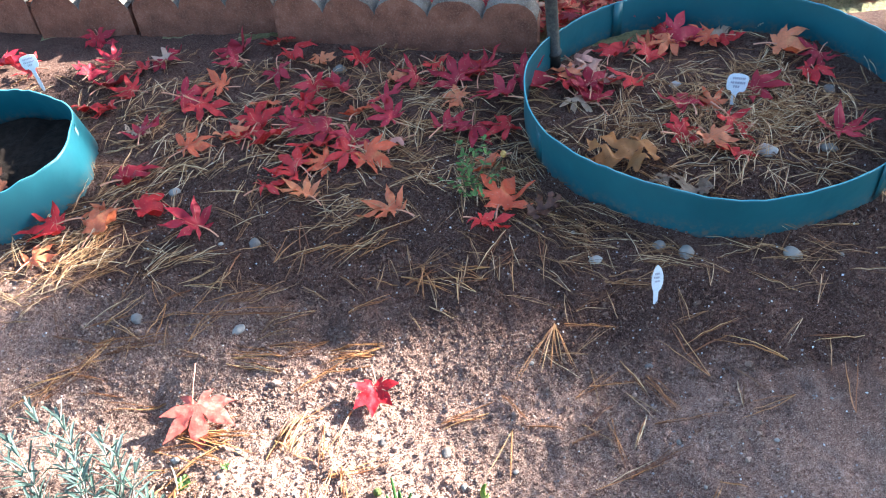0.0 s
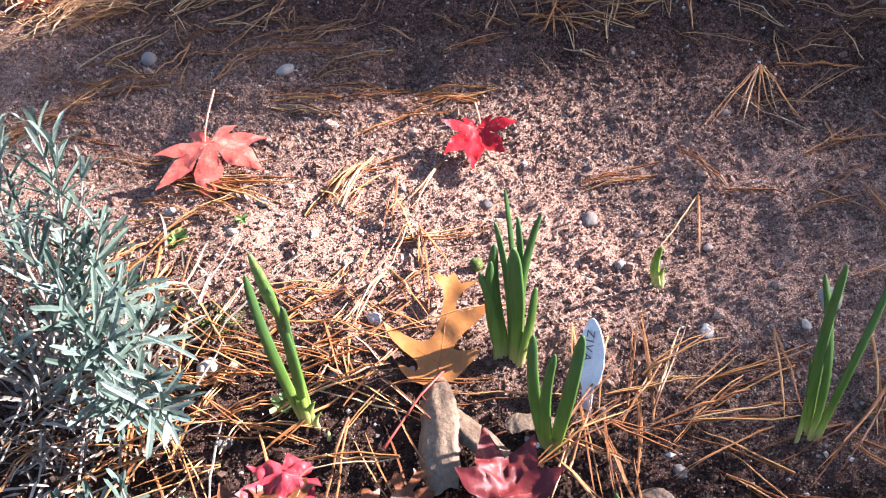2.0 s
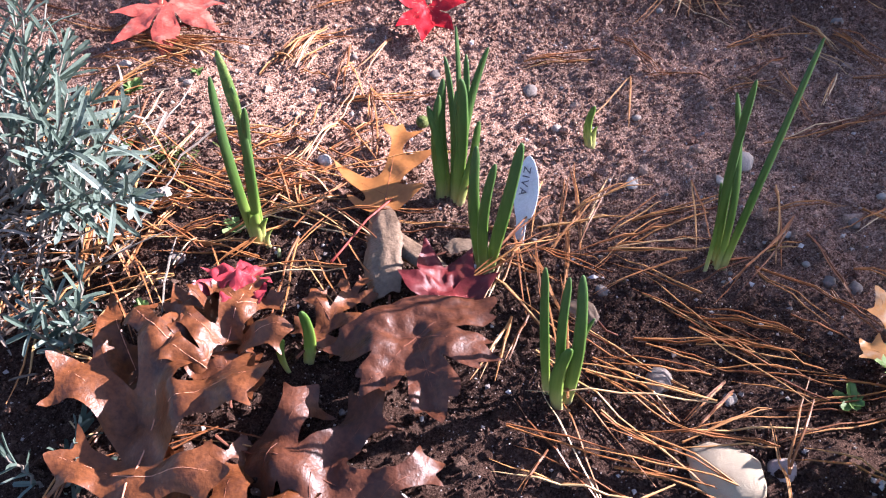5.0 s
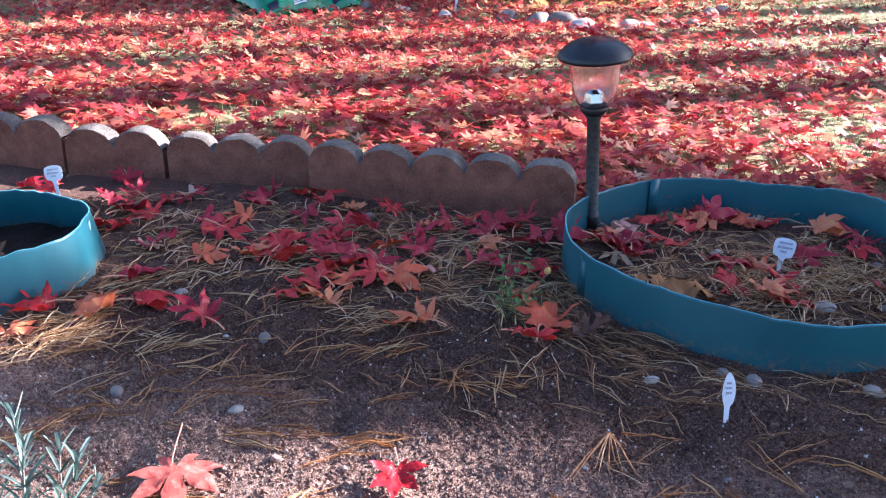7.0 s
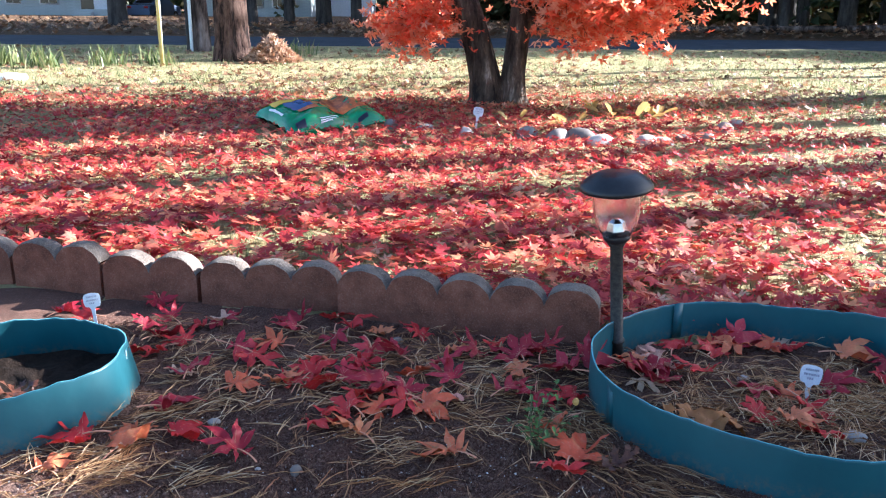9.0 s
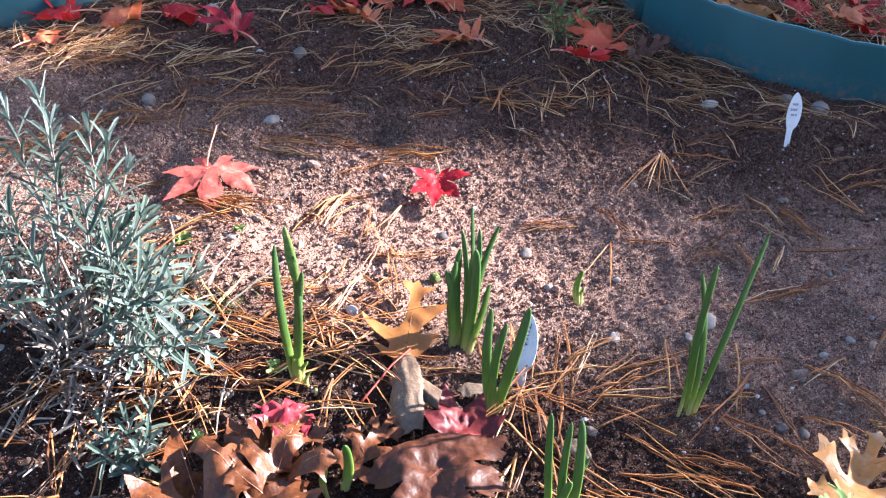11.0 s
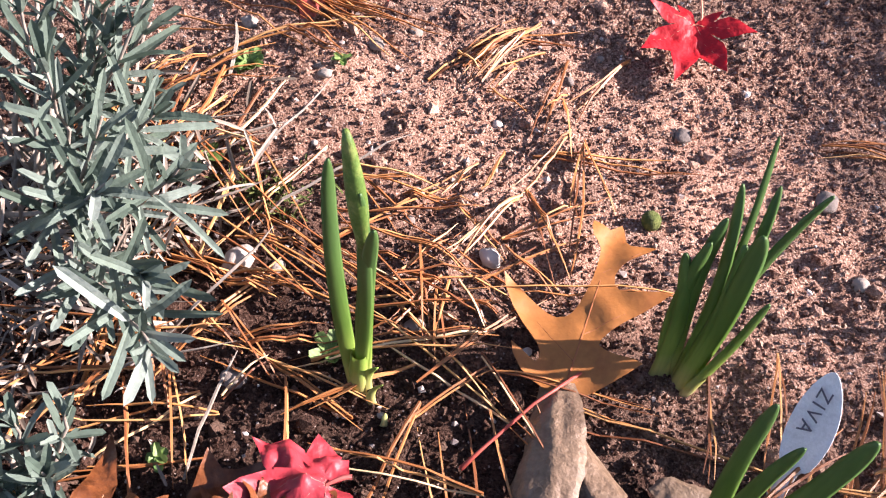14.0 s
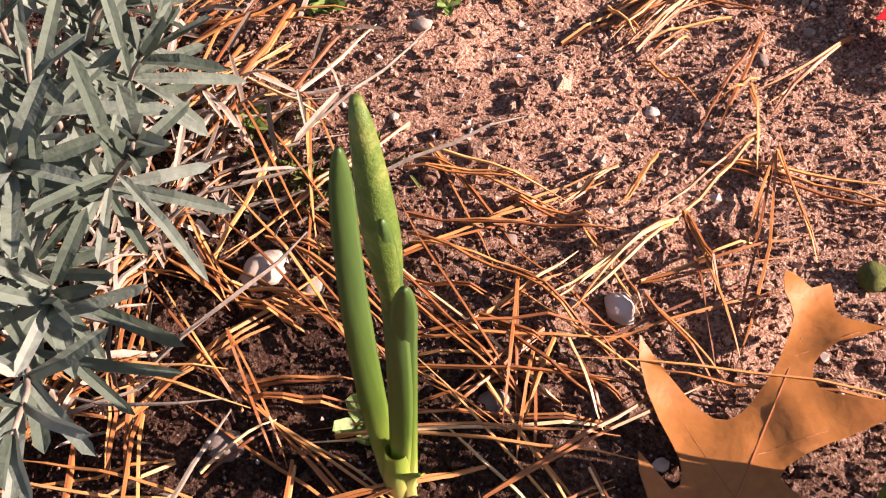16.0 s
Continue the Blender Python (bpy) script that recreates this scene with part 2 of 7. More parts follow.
def shoot_material():
    m = Mat("bulb_shoot_green", 0.48, 0.4)
    sep = m.node("ShaderNodeSeparateXYZ")
    m.link(m.obj, sep.inputs[0])
    z = m.node("ShaderNodeMath")
    z.operation = "MULTIPLY"
    z.inputs[1].default_value = 10.0
    m.link(sep.outputs[2], z.inputs[0])
    c = m.ramp(z.outputs[0], [(0.0, (0.66, 0.58, 0.32)), (0.12, (0.50, 0.50, 0.16)), (0.26, (0.22, 0.32, 0.055)), (0.5, (0.085, 0.165, 0.026)), (1.0, (0.066, 0.135, 0.036))])
    st = m.noise(500, 2, 0.5, False, (1, 1, 0.03))
    c = m.mix(0.5, c, m.ramp(st, [(0.35, (0.6, 0.7, 0.6)), (0.65, (1, 1, 1))]), "MULTIPLY")
    m.color(c)
    m.bump(st, 0.25, 0.0004)
    m.leafy(c, 0.22)
    return m.m


SHOOT = shoot_material()
BUD = plain_noise("flower_bud_green", [(0.35, (0.065, 0.125, 0.022)), (0.5, (0.085, 0.150, 0.028)), (0.68, (0.20, 0.235, 0.065))], 130, 0.5).m
LAVENDER = leaf_material("lavender_leaf", [(0, (0.065, 0.10, 0.075)), (0.5, (0.14, 0.19, 0.155)), (1, (0.27, 0.325, 0.29))], True, 0.28, rough=0.8, spot=(0.14, 0.19, 0.12))
DEAD_SPRIG = leaf_material("dried_sprig", [(0, (0.10, 0.075, 0.055)), (0.5, (0.24, 0.19, 0.15)), (1, (0.42, 0.36, 0.30))], True, 0.1, rough=0.85, spot=(0.1, 0.07, 0.05))
LAV_STEM = plain_noise("lavender_wood", [(0.3, (0.16, 0.13, 0.1)), (0.7, (0.36, 0.31, 0.26))], 60, 0.9).m
THYME = leaf_material("thyme_leaf", [(0, (0.30, 0.46, 0.14)), (0.5, (0.54, 0.68, 0.32)), (1, (0.84, 0.87, 0.72))], True, 0.42, rough=0.4, spot=(0.6, 0.66, 0.48))
WEED = leaf_material("weed_leaf", [(0, (0.10, 0.20, 0.05)), (1, (0.22, 0.33, 0.09))], True, 0.3, spot=(0.08, 0.15, 0.04))
GRASS = leaf_material("grass_blade", [(0, (0.07, 0.12, 0.03)), (0.5, (0.20, 0.24, 0.08)), (1, (0.45, 0.40, 0.2))], True, 0.3, spot=(0.2, 0.18, 0.08))
MOSS = plain_noise("moss", [(0.3, (0.06, 0.09, 0.02)), (0.7, (0.16, 0.18, 0.05))], 200, 0.95, bump=1.0).m


def pebble_material():
    m = Mat("pebble_stone", 0.75, 0.3)
    c = m.ramp(m.any(), [(0, (0.16, 0.13, 0.115)), (0.4, (0.27, 0.225, 0.19)), (0.8, (0.40, 0.345, 0.295)), (1, (0.60, 0.55, 0.50))])
    n = m.noise(160, 5, 0.7, False)
    c = m.mix(0.6, c, m.ramp(n, [(0.3, (0.6, 0.57, 0.54)), (0.65, (1, 1, 1))]), "MULTIPLY")
    m.color(c)
    m.bump(n, 0.3, 0.0008)
    return m.m


PEBBLE = pebble_material()


def grit_material():
    m = Mat("soil_grit", 0.75, 0.3)
    m.color(m.ramp(m.island(), [(0, (0.25, 0.21, 0.19)), (0.5, (0.40, 0.33, 0.29)), (0.85, (0.54, 0.47, 0.42)), (1, (0.74, 0.71, 0.68))]))
    return m.m


GRIT = grit_material()
TAN_STONE = plain_noise("tan_stone", [(0.35, (0.30, 0.23, 0.15)), (0.65, (0.58, 0.47, 0.33))], 60, 0.75).m
PINK_STONE = plain_noise("pinkish_stone", [(0.3, (0.40, 0.29, 0.26)), (0.7, (0.56, 0.45, 0.41))], 70, 0.75).m


def teal_material():
    m = Mat("teal_plastic", 0.42, 0.45)
    n, f = m.noise(7, 4, 0.6, False), m.noise(90, 4, 0.7, False)
    c = m.ramp(n, [(0.3, (0.012, 0.072, 0.090)), (0.7, (0.019, 0.104, 0.126))])
    sep = m.node("ShaderNodeSeparateXYZ")
    m.link(m.obj, sep.inputs[0])
    mp = m.node("ShaderNodeMapRange")
    mp.inputs[1].default_value, mp.inputs[2].default_value, mp.inputs[3].default_value, mp.inputs[4].default_value = 0.0, 0.035, 1.0, 0.0
    m.link(sep.outputs[2], mp.inputs[0])
    dirt = m.node("ShaderNodeMath")
    dirt.operation = "MULTIPLY"
    m.link(mp.outputs[0], dirt.inputs[0])
    m.link(m.ramp(f, [(0.45, (0, 0, 0)), (0.65, (1, 1, 1))]), dirt.inputs[1])
    c = m.mix(dirt.outputs[0], c, (0.13, 0.10, 0.075))
    m.color(c)
    m.bump(n, 0.25, 0.01)
    return m.m


TEAL = teal_material()
TEAL_EDGE = Mat("teal_plastic_rim", 0.5).color((0.12, 0.34, 0.38)).m


def edger_material(name, stops, extra):
    m = Mat(name, 0.93, 0.15)
    n, f, p = m.noise(22, 5, 0.6), m.noise(260, 4, 0.75), m.cells(190)
    c = m.ramp(n, stops)
    c = m.mix(m.ramp(f, [(0.5, (0, 0, 0)), (0.72, (0.6, 0.6, 0.6))]), c, extra)
    c = m.mix(m.ramp(p[0], [(0.02, (0.9, 0.9, 0.9)), (0.2, (0, 0, 0))]), c, (0.05, 0.035, 0.03))
    m.color(c)
    b = m.bump(f, 0.9, 0.003)
    b = m.bump(p[0], 0.5, 0.003, b)
    m.bump(n, 0.5, 0.008, b)
    return m.m


EDGER = edger_material("edger_concrete", [(0.3, (0.125, 0.050, 0.033)), (0.55, (0.215, 0.088, 0.056)), (0.75, (0.28, 0.13, 0.088))], (0.36, 0.20, 0.15))
EDGER_TOP = edger_material("edger_concrete_weathered", [(0.3, (0.10, 0.075, 0.06)), (0.7, (0.24, 0.195, 0.16))], (0.36, 0.32, 0.27))
BLACK = plain_noise("black_plastic", [(0.3, (0.012, 0.012, 0.014)), (0.7, (0.025, 0.025, 0.028))], 60, 0.4, 0.4, bump=0.15).m
BLACK_ROUGH = plain_noise("weathered_black_metal", [(0.35, (0.015, 0.014, 0.014)), (0.7, (0.07, 0.06, 0.05))], 130, 0.6, 0.4, bump=0.4).m


def glass_material():
    m = Mat("clear_plastic", 0.08, 0.5)
    m.color((0.95, 0.95, 0.95))
    m.b.inputs["Transmission Weight"].default_value = 1.0
    m.b.inputs["IOR"].default_value = 1.4
    return m.m


GLASS = glass_material()
CHROME = Mat("solar_reflector", 0.2)
CHROME.color((0.7, 0.72, 0.76)).b.inputs["Metallic"].default_value = 1.0
CHROME = CHROME.m
TAG = plain_noise("white_plastic_tag", [(0.3, (0.70, 0.69, 0.72)), (0.7, (0.82, 0.81, 0.84))], 80, 0.4, 0.4, bump=0.1).m
INK = Mat("tag_ink", 0.7).color((0.10, 0.09, 0.12)).m
INK_FADED = Mat("tag_ink_faded", 0.7).color((0.38, 0.36, 0.42)).m


def bark_material(name, stops, scale=9.0):
    m = Mat(name, 0.92, 0.15)
    n = m.noise(scale, 6, 0.65, False, (1, 1, 0.22))
    f = m.noise(scale * 6, 4, 0.7, False, (1, 1, 0.4))
    c = m.ramp(n, stops)
    c = m.mix(0.5, c, m.ramp(f, [(0.3, (0.4, 0.4, 0.4)), (0.65, (1, 1, 1))]), "MULTIPLY")
    m.color(c)
    m.bump(n, 1.0, 0.05)
    return m.m


PINE_BARK = bark_material("pine_bark", [(0.40, (0.018, 0.011, 0.009)), (0.50, (0.10, 0.058, 0.043)), (0.7, (0.20, 0.13, 0.10))], 16)
MAPLE_BARK = bark_material("maple_bark", [(0.38, (0.022, 0.016, 0.013)), (0.52, (0.085, 0.060, 0.043)), (0.60, (0.15, 0.11, 0.08)), (0.70, (0.40, 0.35, 0.29))], 15)
DARK_BARK = bark_material("dark_bark", [(0.36, (0.035, 0.03, 0.028)), (0.6, (0.10, 0.085, 0.075)), (0.75, (0.16, 0.14, 0.12))], 6)
OLD_WOOD = bark_material("weathered_wood", [(0.42, (0.03, 0.02, 0.016)), (0.54, (0.15, 0.105, 0.085)), (0.7, (0.40, 0.32, 0.28))], 5)
PINE_TUFT = leaf_material("pine_foliage", [(0, (0.03, 0.06, 0.02)), (1, (0.07, 0.11, 0.04))], True, 0.1, spot=(0.03, 0.05, 0.02))
WOODS_LEAF = leaf_material("woods_foliage", [(0, (0.018, 0.03, 0.012)), (0.65, (0.045, 0.065, 0.022)), (0.88, (0.10, 0.075, 0.025)), (1, (0.16, 0.08, 0.03))], True, 0.2, rough=0.8, spot=(0.04, 0.05, 0.02))
PILE_LEAF = leaf_material("tan_leaf_pile", [(0, (0.26, 0.12, 0.06)), (0.6, (0.52, 0.30, 0.17)), (1, (0.70, 0.48, 0.32))], True, 0.3)
LITTER = leaf_material("brown_leaf_litter", [(0, (0.13, 0.06, 0.03)), (0.6, (0.36, 0.18, 0.09)), (1, (0.60, 0.38, 0.22))], True, 0.2)

# ---- building helpers ----


def mesh_object(name, verts, faces, material, parent=None, label="", smooth=False, mats=None, index=None):
    me = bpy.data.meshes.new(name)
    me.from_pydata(verts, [], faces)
    for mt in (mats or [material]):
        me.materials.append(mt)
    if index is not None:
        me.polygons.foreach_set("material_index", np.asarray(index, dtype=np.int32))
    if smooth:
        me.polygons.foreach_set("use_smooth", np.ones(len(me.polygons), dtype=bool))
    me.update()
    ob = new(name, me)
    if parent is not None:
        ob.parent = parent
    if label:
        ob["label"] = label
    return ob


def part(name, bm, material, parent=None, label="", smooth=True):
    me = bpy.data.meshes.new(name)
    bm.to_mesh(me)
    bm.free()
    me.materials.append(material)
    if smooth:
        me.polygons.foreach_set("use_smooth", np.ones(len(me.polygons), dtype=bool))
    ob = new(name, me)
    if parent is not None:
        ob.parent = parent
    if label:
        ob["label"] = label
    return ob


def thing(name, label, category, m=None, group="", kind=""):
    ob = tagged(new(name), label, category, group, kind)
    if m is not None:
        ob.matrix_world = m
    return ob


def tube(points, radii, sides=8, squash=1.0, cap=True):
    """Vertices and faces of a tube along points."""
    pts = [Vector(p) for p in points]
    verts, faces = [], []
    ref = Vector((0.31, 0.77, 0.55))
    for i, p in enumerate(pts):
        d = (pts[min(i + 1, len(pts) - 1)] - pts[max(i - 1, 0)]).normalized()
        u = d.cross(ref).normalized()
        v = d.cross(u)
        for k in range(sides):
            a = 2 * math.pi * k / sides
            verts.append(p + (u * math.cos(a) + v * math.sin(a) * squash) * radii[i])
    for i in range(len(pts) - 1):
        for k in range(sides):
            k2 = (k + 1) % sides
            faces.append((i * sides + k, i * sides + k2, (i + 1) * sides + k2, (i + 1) * sides + k))
    if cap:
        faces.append(tuple(range(sides))[::-1])
        faces.append(tuple((len(pts) - 1) * sides + k for k in range(sides)))
    return [tuple(v) for v in verts], faces


def lathe(profile, sides=32):
    """Vertices and faces of a turned form from (radius, height) pairs."""
    verts, faces = [], []
    for r, z in profile:
        for k in range(sides):
            a = 2 * math.pi * k / sides
            verts.append((r * math.cos(a), r * math.sin(a), z))
    for i in range(len(profile) - 1):
        for k in range(sides):
            k2 = (k + 1) % sides
            faces.append((i * sides + k, i * sides + k2, (i + 1) * sides + k2, (i + 1) * sides + k))
    return verts, faces


def box_bm(sx, sy, sz, bevel=0.0, at=(0, 0, 0)):
    bm = bmesh.new()
    bmesh.ops.create_cube(bm, size=1)
    bmesh.ops.scale(bm, vec=(sx, sy, sz), verts=bm.verts)
    if bevel:
        bmesh.ops.bevel(bm, geom=bm.edges[:], offset=bevel, segments=2, affect="EDGES")
    bmesh.ops.translate(bm, vec=at, verts=bm.verts)
    return bm


def joined(pieces):
    verts, faces = [], []
    for v, f in pieces:
        o = len(verts)
        verts.extend(v)
        faces.extend(tuple(i + o for i in q) for q in f)
    return verts, faces


def scatter(name, templates, mats44, material, label, category, parent=None):
    """One joined object of kind stuff: a copy of a template at every pose."""
    vs, fs, o = [], [], 0
    rng = random.Random(len(mats44))
    arr = [(np.array(v, dtype=np.float64), f) for v, f in templates]
    for m in mats44:
        v, f = arr[rng.randrange(len(arr))]
        a = np.array(m)
        vs.append(v @ a[:3, :3].T + a[:3, 3])
        fs.extend(tuple(i + o for i in q) for q in f)
        o += len(v)
    ob = mesh_object(name, np.concatenate(vs).tolist(), fs, material, parent)
    return tagged(ob, label, category, kind="stuff")


def turned(x, y, z, yaw, rx=0.0, ry=0.0, s=1.0):
    return pose(x, y, z, rx, ry, yaw) @ Matrix.Scale(s, 4)


# ---- the ground ----
EDGE_LINE = ((-3.0, 2.30), (-1.03, 1.93), (-0.64, 1.86), (-0.29, 1.77), (0.29, 1.60), (0.9, 1.63), (3.0, 1.9))


def edge_y(x):
    for (x0, y0), (x1, y1) in zip(EDGE_LINE, EDGE_LINE[1:]):
        if x <= x1 or x1 == EDGE_LINE[-1][0]:
            return y0 + (y1 - y0) * (x - x0) / (x1 - x0)


def bell(x, y, cx, cy, s):
    return math.exp(-((x - cx) ** 2 + (y - cy) ** 2) / (2 * s * s))


def gz(x, y):
    """Height of the ground."""
    r = math.hypot(x, y - 0.7)
    far = min(1.0, max(0.0, (r - 1.6) / 3.0))
    h = 0.0
    if r < 4.6:
        h += 0.009 * noise.noise((x * 5, y * 5, 0)) + 0.005 * noise.noise((x * 17, y * 17, 3))
        h += 0.014 * bell(x, y, -0.27, 0.62, 0.13) - 0.012 * bell(x, y, 0.13, 0.70, 0.13) + 0.012 * bell(x, y, -0.15, 0.36, 0.12)
        h -= 0.026 * bell(x, y, -0.144, 0.845, 0.022) + 0.03 * bell(x, y, -0.405, 0.735, 0.035)
        h *= 1 - far
    if r < 1.5:
        h += 0.0030 * noise.noise((x * 32, y * 32, 7)) + 0.0042 * noise.noise((x * 60, y * 60, 5)) + 0.0034 * noise.noise((x * 140, y * 140, 9))
    if r > 3:
        h += 0.03 * min(1, (r - 3) / 4) * noise.noise((x * 0.5, y * 0.5, 1)) * (1 if r < 60 else 0)
    return h


def axis(lo, hi, step, out_lo, out_hi, grow=1.16):
    a = list(np.arange(lo, hi + step / 2, step))
    s = step
    while a[-1] < out_hi:
        s *= grow
        a.append(a[-1] + s)
    s = step
    while a[0] > out_lo:
        s *= grow
        a.insert(0, a[0] - s)
    return a


GX = axis(-0.72, 0.84, 0.0050, -1800, 1800)
GY = axis(0.16, 1.52, 0.0050, -1800, 1800)
_v = [(x, y, gz(x, y)) for y in GY for x in GX]
_w = len(GX)
_f, _mi = [], []
for _j in range(len(GY) - 1):
    for _i in range(_w - 1):
        _f.append((_j * _w + _i, _j * _w + _i + 1, (_j + 1) * _w + _i + 1, (_j + 1) * _w + _i))
        _x, _y = (GX[_i] + GX[_i + 1]) / 2, (GY[_j] + GY[_j + 1]) / 2
        _mi.append(0 if (-1.6 < _y < edge_y(_x) and abs(_x) < 6) else 2 if _y > 20.0 + 0.02 * _x else 1)
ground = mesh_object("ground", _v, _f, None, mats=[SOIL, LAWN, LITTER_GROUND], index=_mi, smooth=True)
tagged(ground, "brown crumbly garden soil running into a leaf-strewn lawn", "ground", kind="structure")

ROAD_NEAR, ROAD_FAR = 15.0, 20.5
_v = []
for _k in range(81):
    _x = -400 + 10 * _k
    for _yy in (ROAD_NEAR, ROAD_NEAR + 1.8, ROAD_FAR - 1.8, ROAD_FAR):
        _v.append((_x, _yy + 0.02 * _x, 0.065 if _yy in (ROAD_NEAR + 1.8, ROAD_FAR - 1.8) else -0.04))
_f = [(4 * k + j, 4 * k + 4 + j, 4 * k + 5 + j, 4 * k + 1 + j) for k in range(80) for j in range(3)]
tagged(mesh_object("road", _v, _f, ASPHALT), "grey asphalt road with leaf-covered verges", "road", kind="structure")

# ---- leaves ----


def lobed(lobes, sinus, stem=0.0):
    """A palmate outline: lobes are (angle, length, half width) from one side to the other; the middle lobe points along y."""
    out = []
    for i, (a, l, w) in enumerate(lobes):
        u = Vector((-math.sin(radians(a)), math.cos(radians(a))))
        v = Vector((u.y, -u.x))
        if i == 0:
            out.append(Vector((0.0, -0.02)) + v * -0.0)
        for f, ww in ((0.32, 0.62), (0.5, 0.95), (0.66, 0.78), (0.83, 0.34)):
            out.append(u * l * f + v * w * ww)
        out.append(u * l)
        for f, ww in ((0.83, 0.34), (0.66, 0.78), (0.5, 0.95), (0.32, 0.62)):
            out.append(u * l * f - v * w * ww)
        if i + 1 < len(lobes):
            b = (a + lobes[i + 1][0]) / 2
            out.append(Vector((-math.sin(radians(b)), math.cos(radians(b)))) * sinus)
    return out


def palmate(widths, sinus, rng):
    base = [(-128, 0.42), (-84, 0.74), (-42, 0.93), (0, 1.0), (42, 0.93), (84, 0.74), (128, 0.42)]
    return lobed([(a + rng.uniform(-5, 5), l * rng.uniform(0.92, 1.06), widths * l * rng.uniform(0.9, 1.1)) for a, l in base], sinus)


def broad_outline(rng):
    """A wide maple leaf with shallow sinuses and a few teeth."""
    out = [Vector((0.0, -0.52)), Vector((-0.22, -0.50))]
    lobes = ((-104, 0.98), (-52, 0.92), (0, 1.04), (52, 0.90), (104, 0.96))
    for i, (a, l) in enumerate(lobes):
        for da, f in ((-21, 0.70), (-13, 0.86), (-9, 0.80), (-4, 0.93), (0, 1.0), (5, 0.90), (10, 0.83), (14, 0.87), (21, 0.70)):
            b = radians(a + da + rng.uniform(-1.5, 1.5))
            r = l * f * rng.uniform(0.97, 1.03)
            out.append(Vector((-math.sin(-b), math.cos(b))) * r)
        if i < 4:
            b = radians(a + 26)
            out.append(Vector((math.sin(b), math.cos(b))) * rng.uniform(0.40, 0.52))
    return out + [Vector((0.28, -0.50))]


OAK_PAIRS = ((0.17, 0.22, 0.34, 0.052), (0.38, 0.56, 0.44, 0.060), (0.68, 0.86, 0.26, 0.040))


OAK_FULL = tuple((a, b, c, w * 1.55) for a, b, c, w in OAK_PAIRS)


def oak_side(lobes, rng, body=0.045):
    """One half of an oak leaf: lobes are (rib's start, tip's height, tip's reach, half width)."""
    out = [Vector((0.010, 0.0)), Vector((0.018, 0.05))]
    for u0, u1, reach, w in lobes:
        w *= rng.uniform(0.9, 1.12)
        b, t = Vector((0.015, u0)), Vector((reach * rng.uniform(0.93, 1.07), u1 + rng.uniform(-0.02, 0.02)))
        e = t - b
        n = Vector((e.y, -e.x)).normalized()
        for f, k in ((0.22, 1.0), (0.42, 0.82), (0.62, 1.05), (0.78, 1.75), (0.77, 0.95), (0.86, 0.55), (1.0, 0.05), (0.88, -0.42), (0.78, -0.65), (0.80, -1.55), (0.62, -0.95), (0.42, -0.80), (0.22, -0.95)):
            out.append(b + e * f + n * w * k * rng.uniform(0.9, 1.1) + Vector((body * max(0, 0.5 - f), 0)))
    out += [Vector((0.055, 0.90)), Vector((0.11, 0.955)), Vector((0.045, 0.95)), Vector((0.0, 1.0))]
    return out


def oak_outline(rng, wide=1.0, right=OAK_PAIRS, left=OAK_PAIRS):
    r = [Vector((p.x * wide, p.y)) for p in oak_side(right, rng)]
    l = [Vector((-p.x * wide, p.y)) for p in oak_side(left, rng)[1:-1]]
    return r + l[::-1]


def rounded(poly, n=3):
    out = []
    c = len(poly)
    for i in range(c):
        p0, p1, p2, p3 = poly[i - 1], poly[i], poly[(i + 1) % c], poly[(i + 2) % c]
        for k in range(n):
            t = k / n
            out.append(0.5 * (2 * p1 + (p2 - p0) * t + (2 * p0 - 5 * p1 + 4 * p2 - p3) * t * t + (3 * p1 - p0 - 3 * p2 + p3) * t ** 3))
    return out


def inside(p, poly):
    odd = False
    for i in range(len(poly)):
        a, b = poly[i - 1], poly[i]
        if (a.y > p.y) != (b.y > p.y) and p.x < (b.x - a.x) * (p.y - a.y) / (b.y - a.y) + a.x:
            odd = not odd
    return odd


from mathutils import geometry


def blade_mesh(poly, step):
    """Triangles that fill an outline, with inner points so that it can bend."""
    lo_x, hi_x = min(p.x for p in poly), max(p.x for p in poly)
    lo_y, hi_y = min(p.y for p in poly), max(p.y for p in poly)
    pts = list(poly)
    y, odd = lo_y, 0
    while y < hi_y:
        x = lo_x + (step / 2 if odd else 0)
        while x < hi_x:
            p = Vector((x, y))
            if inside(p, poly) and min((p - q).length for q in poly) > step * 0.4:
                pts.append(p)
            x += step
        y, odd = y + step * 0.87, 1 - odd
    res = geometry.delaunay_2d_cdt(pts, [], [list(range(len(poly)))], 1, 1e-6)
    return res[0], [tuple(f) for f in res[2]]


def bent(x, y, fold, cup, wave, seed):
    """Height of a dry leaf's blade over its plane."""
    return fold * abs(x) + cup * (x * x + (y - 0.4) ** 2) + wave * noise.noise((x * 2.6 + seed, y * 2.6, seed * 1.7)) + 0.36 * wave * noise.noise((x * 8 + seed, y * 8, seed))


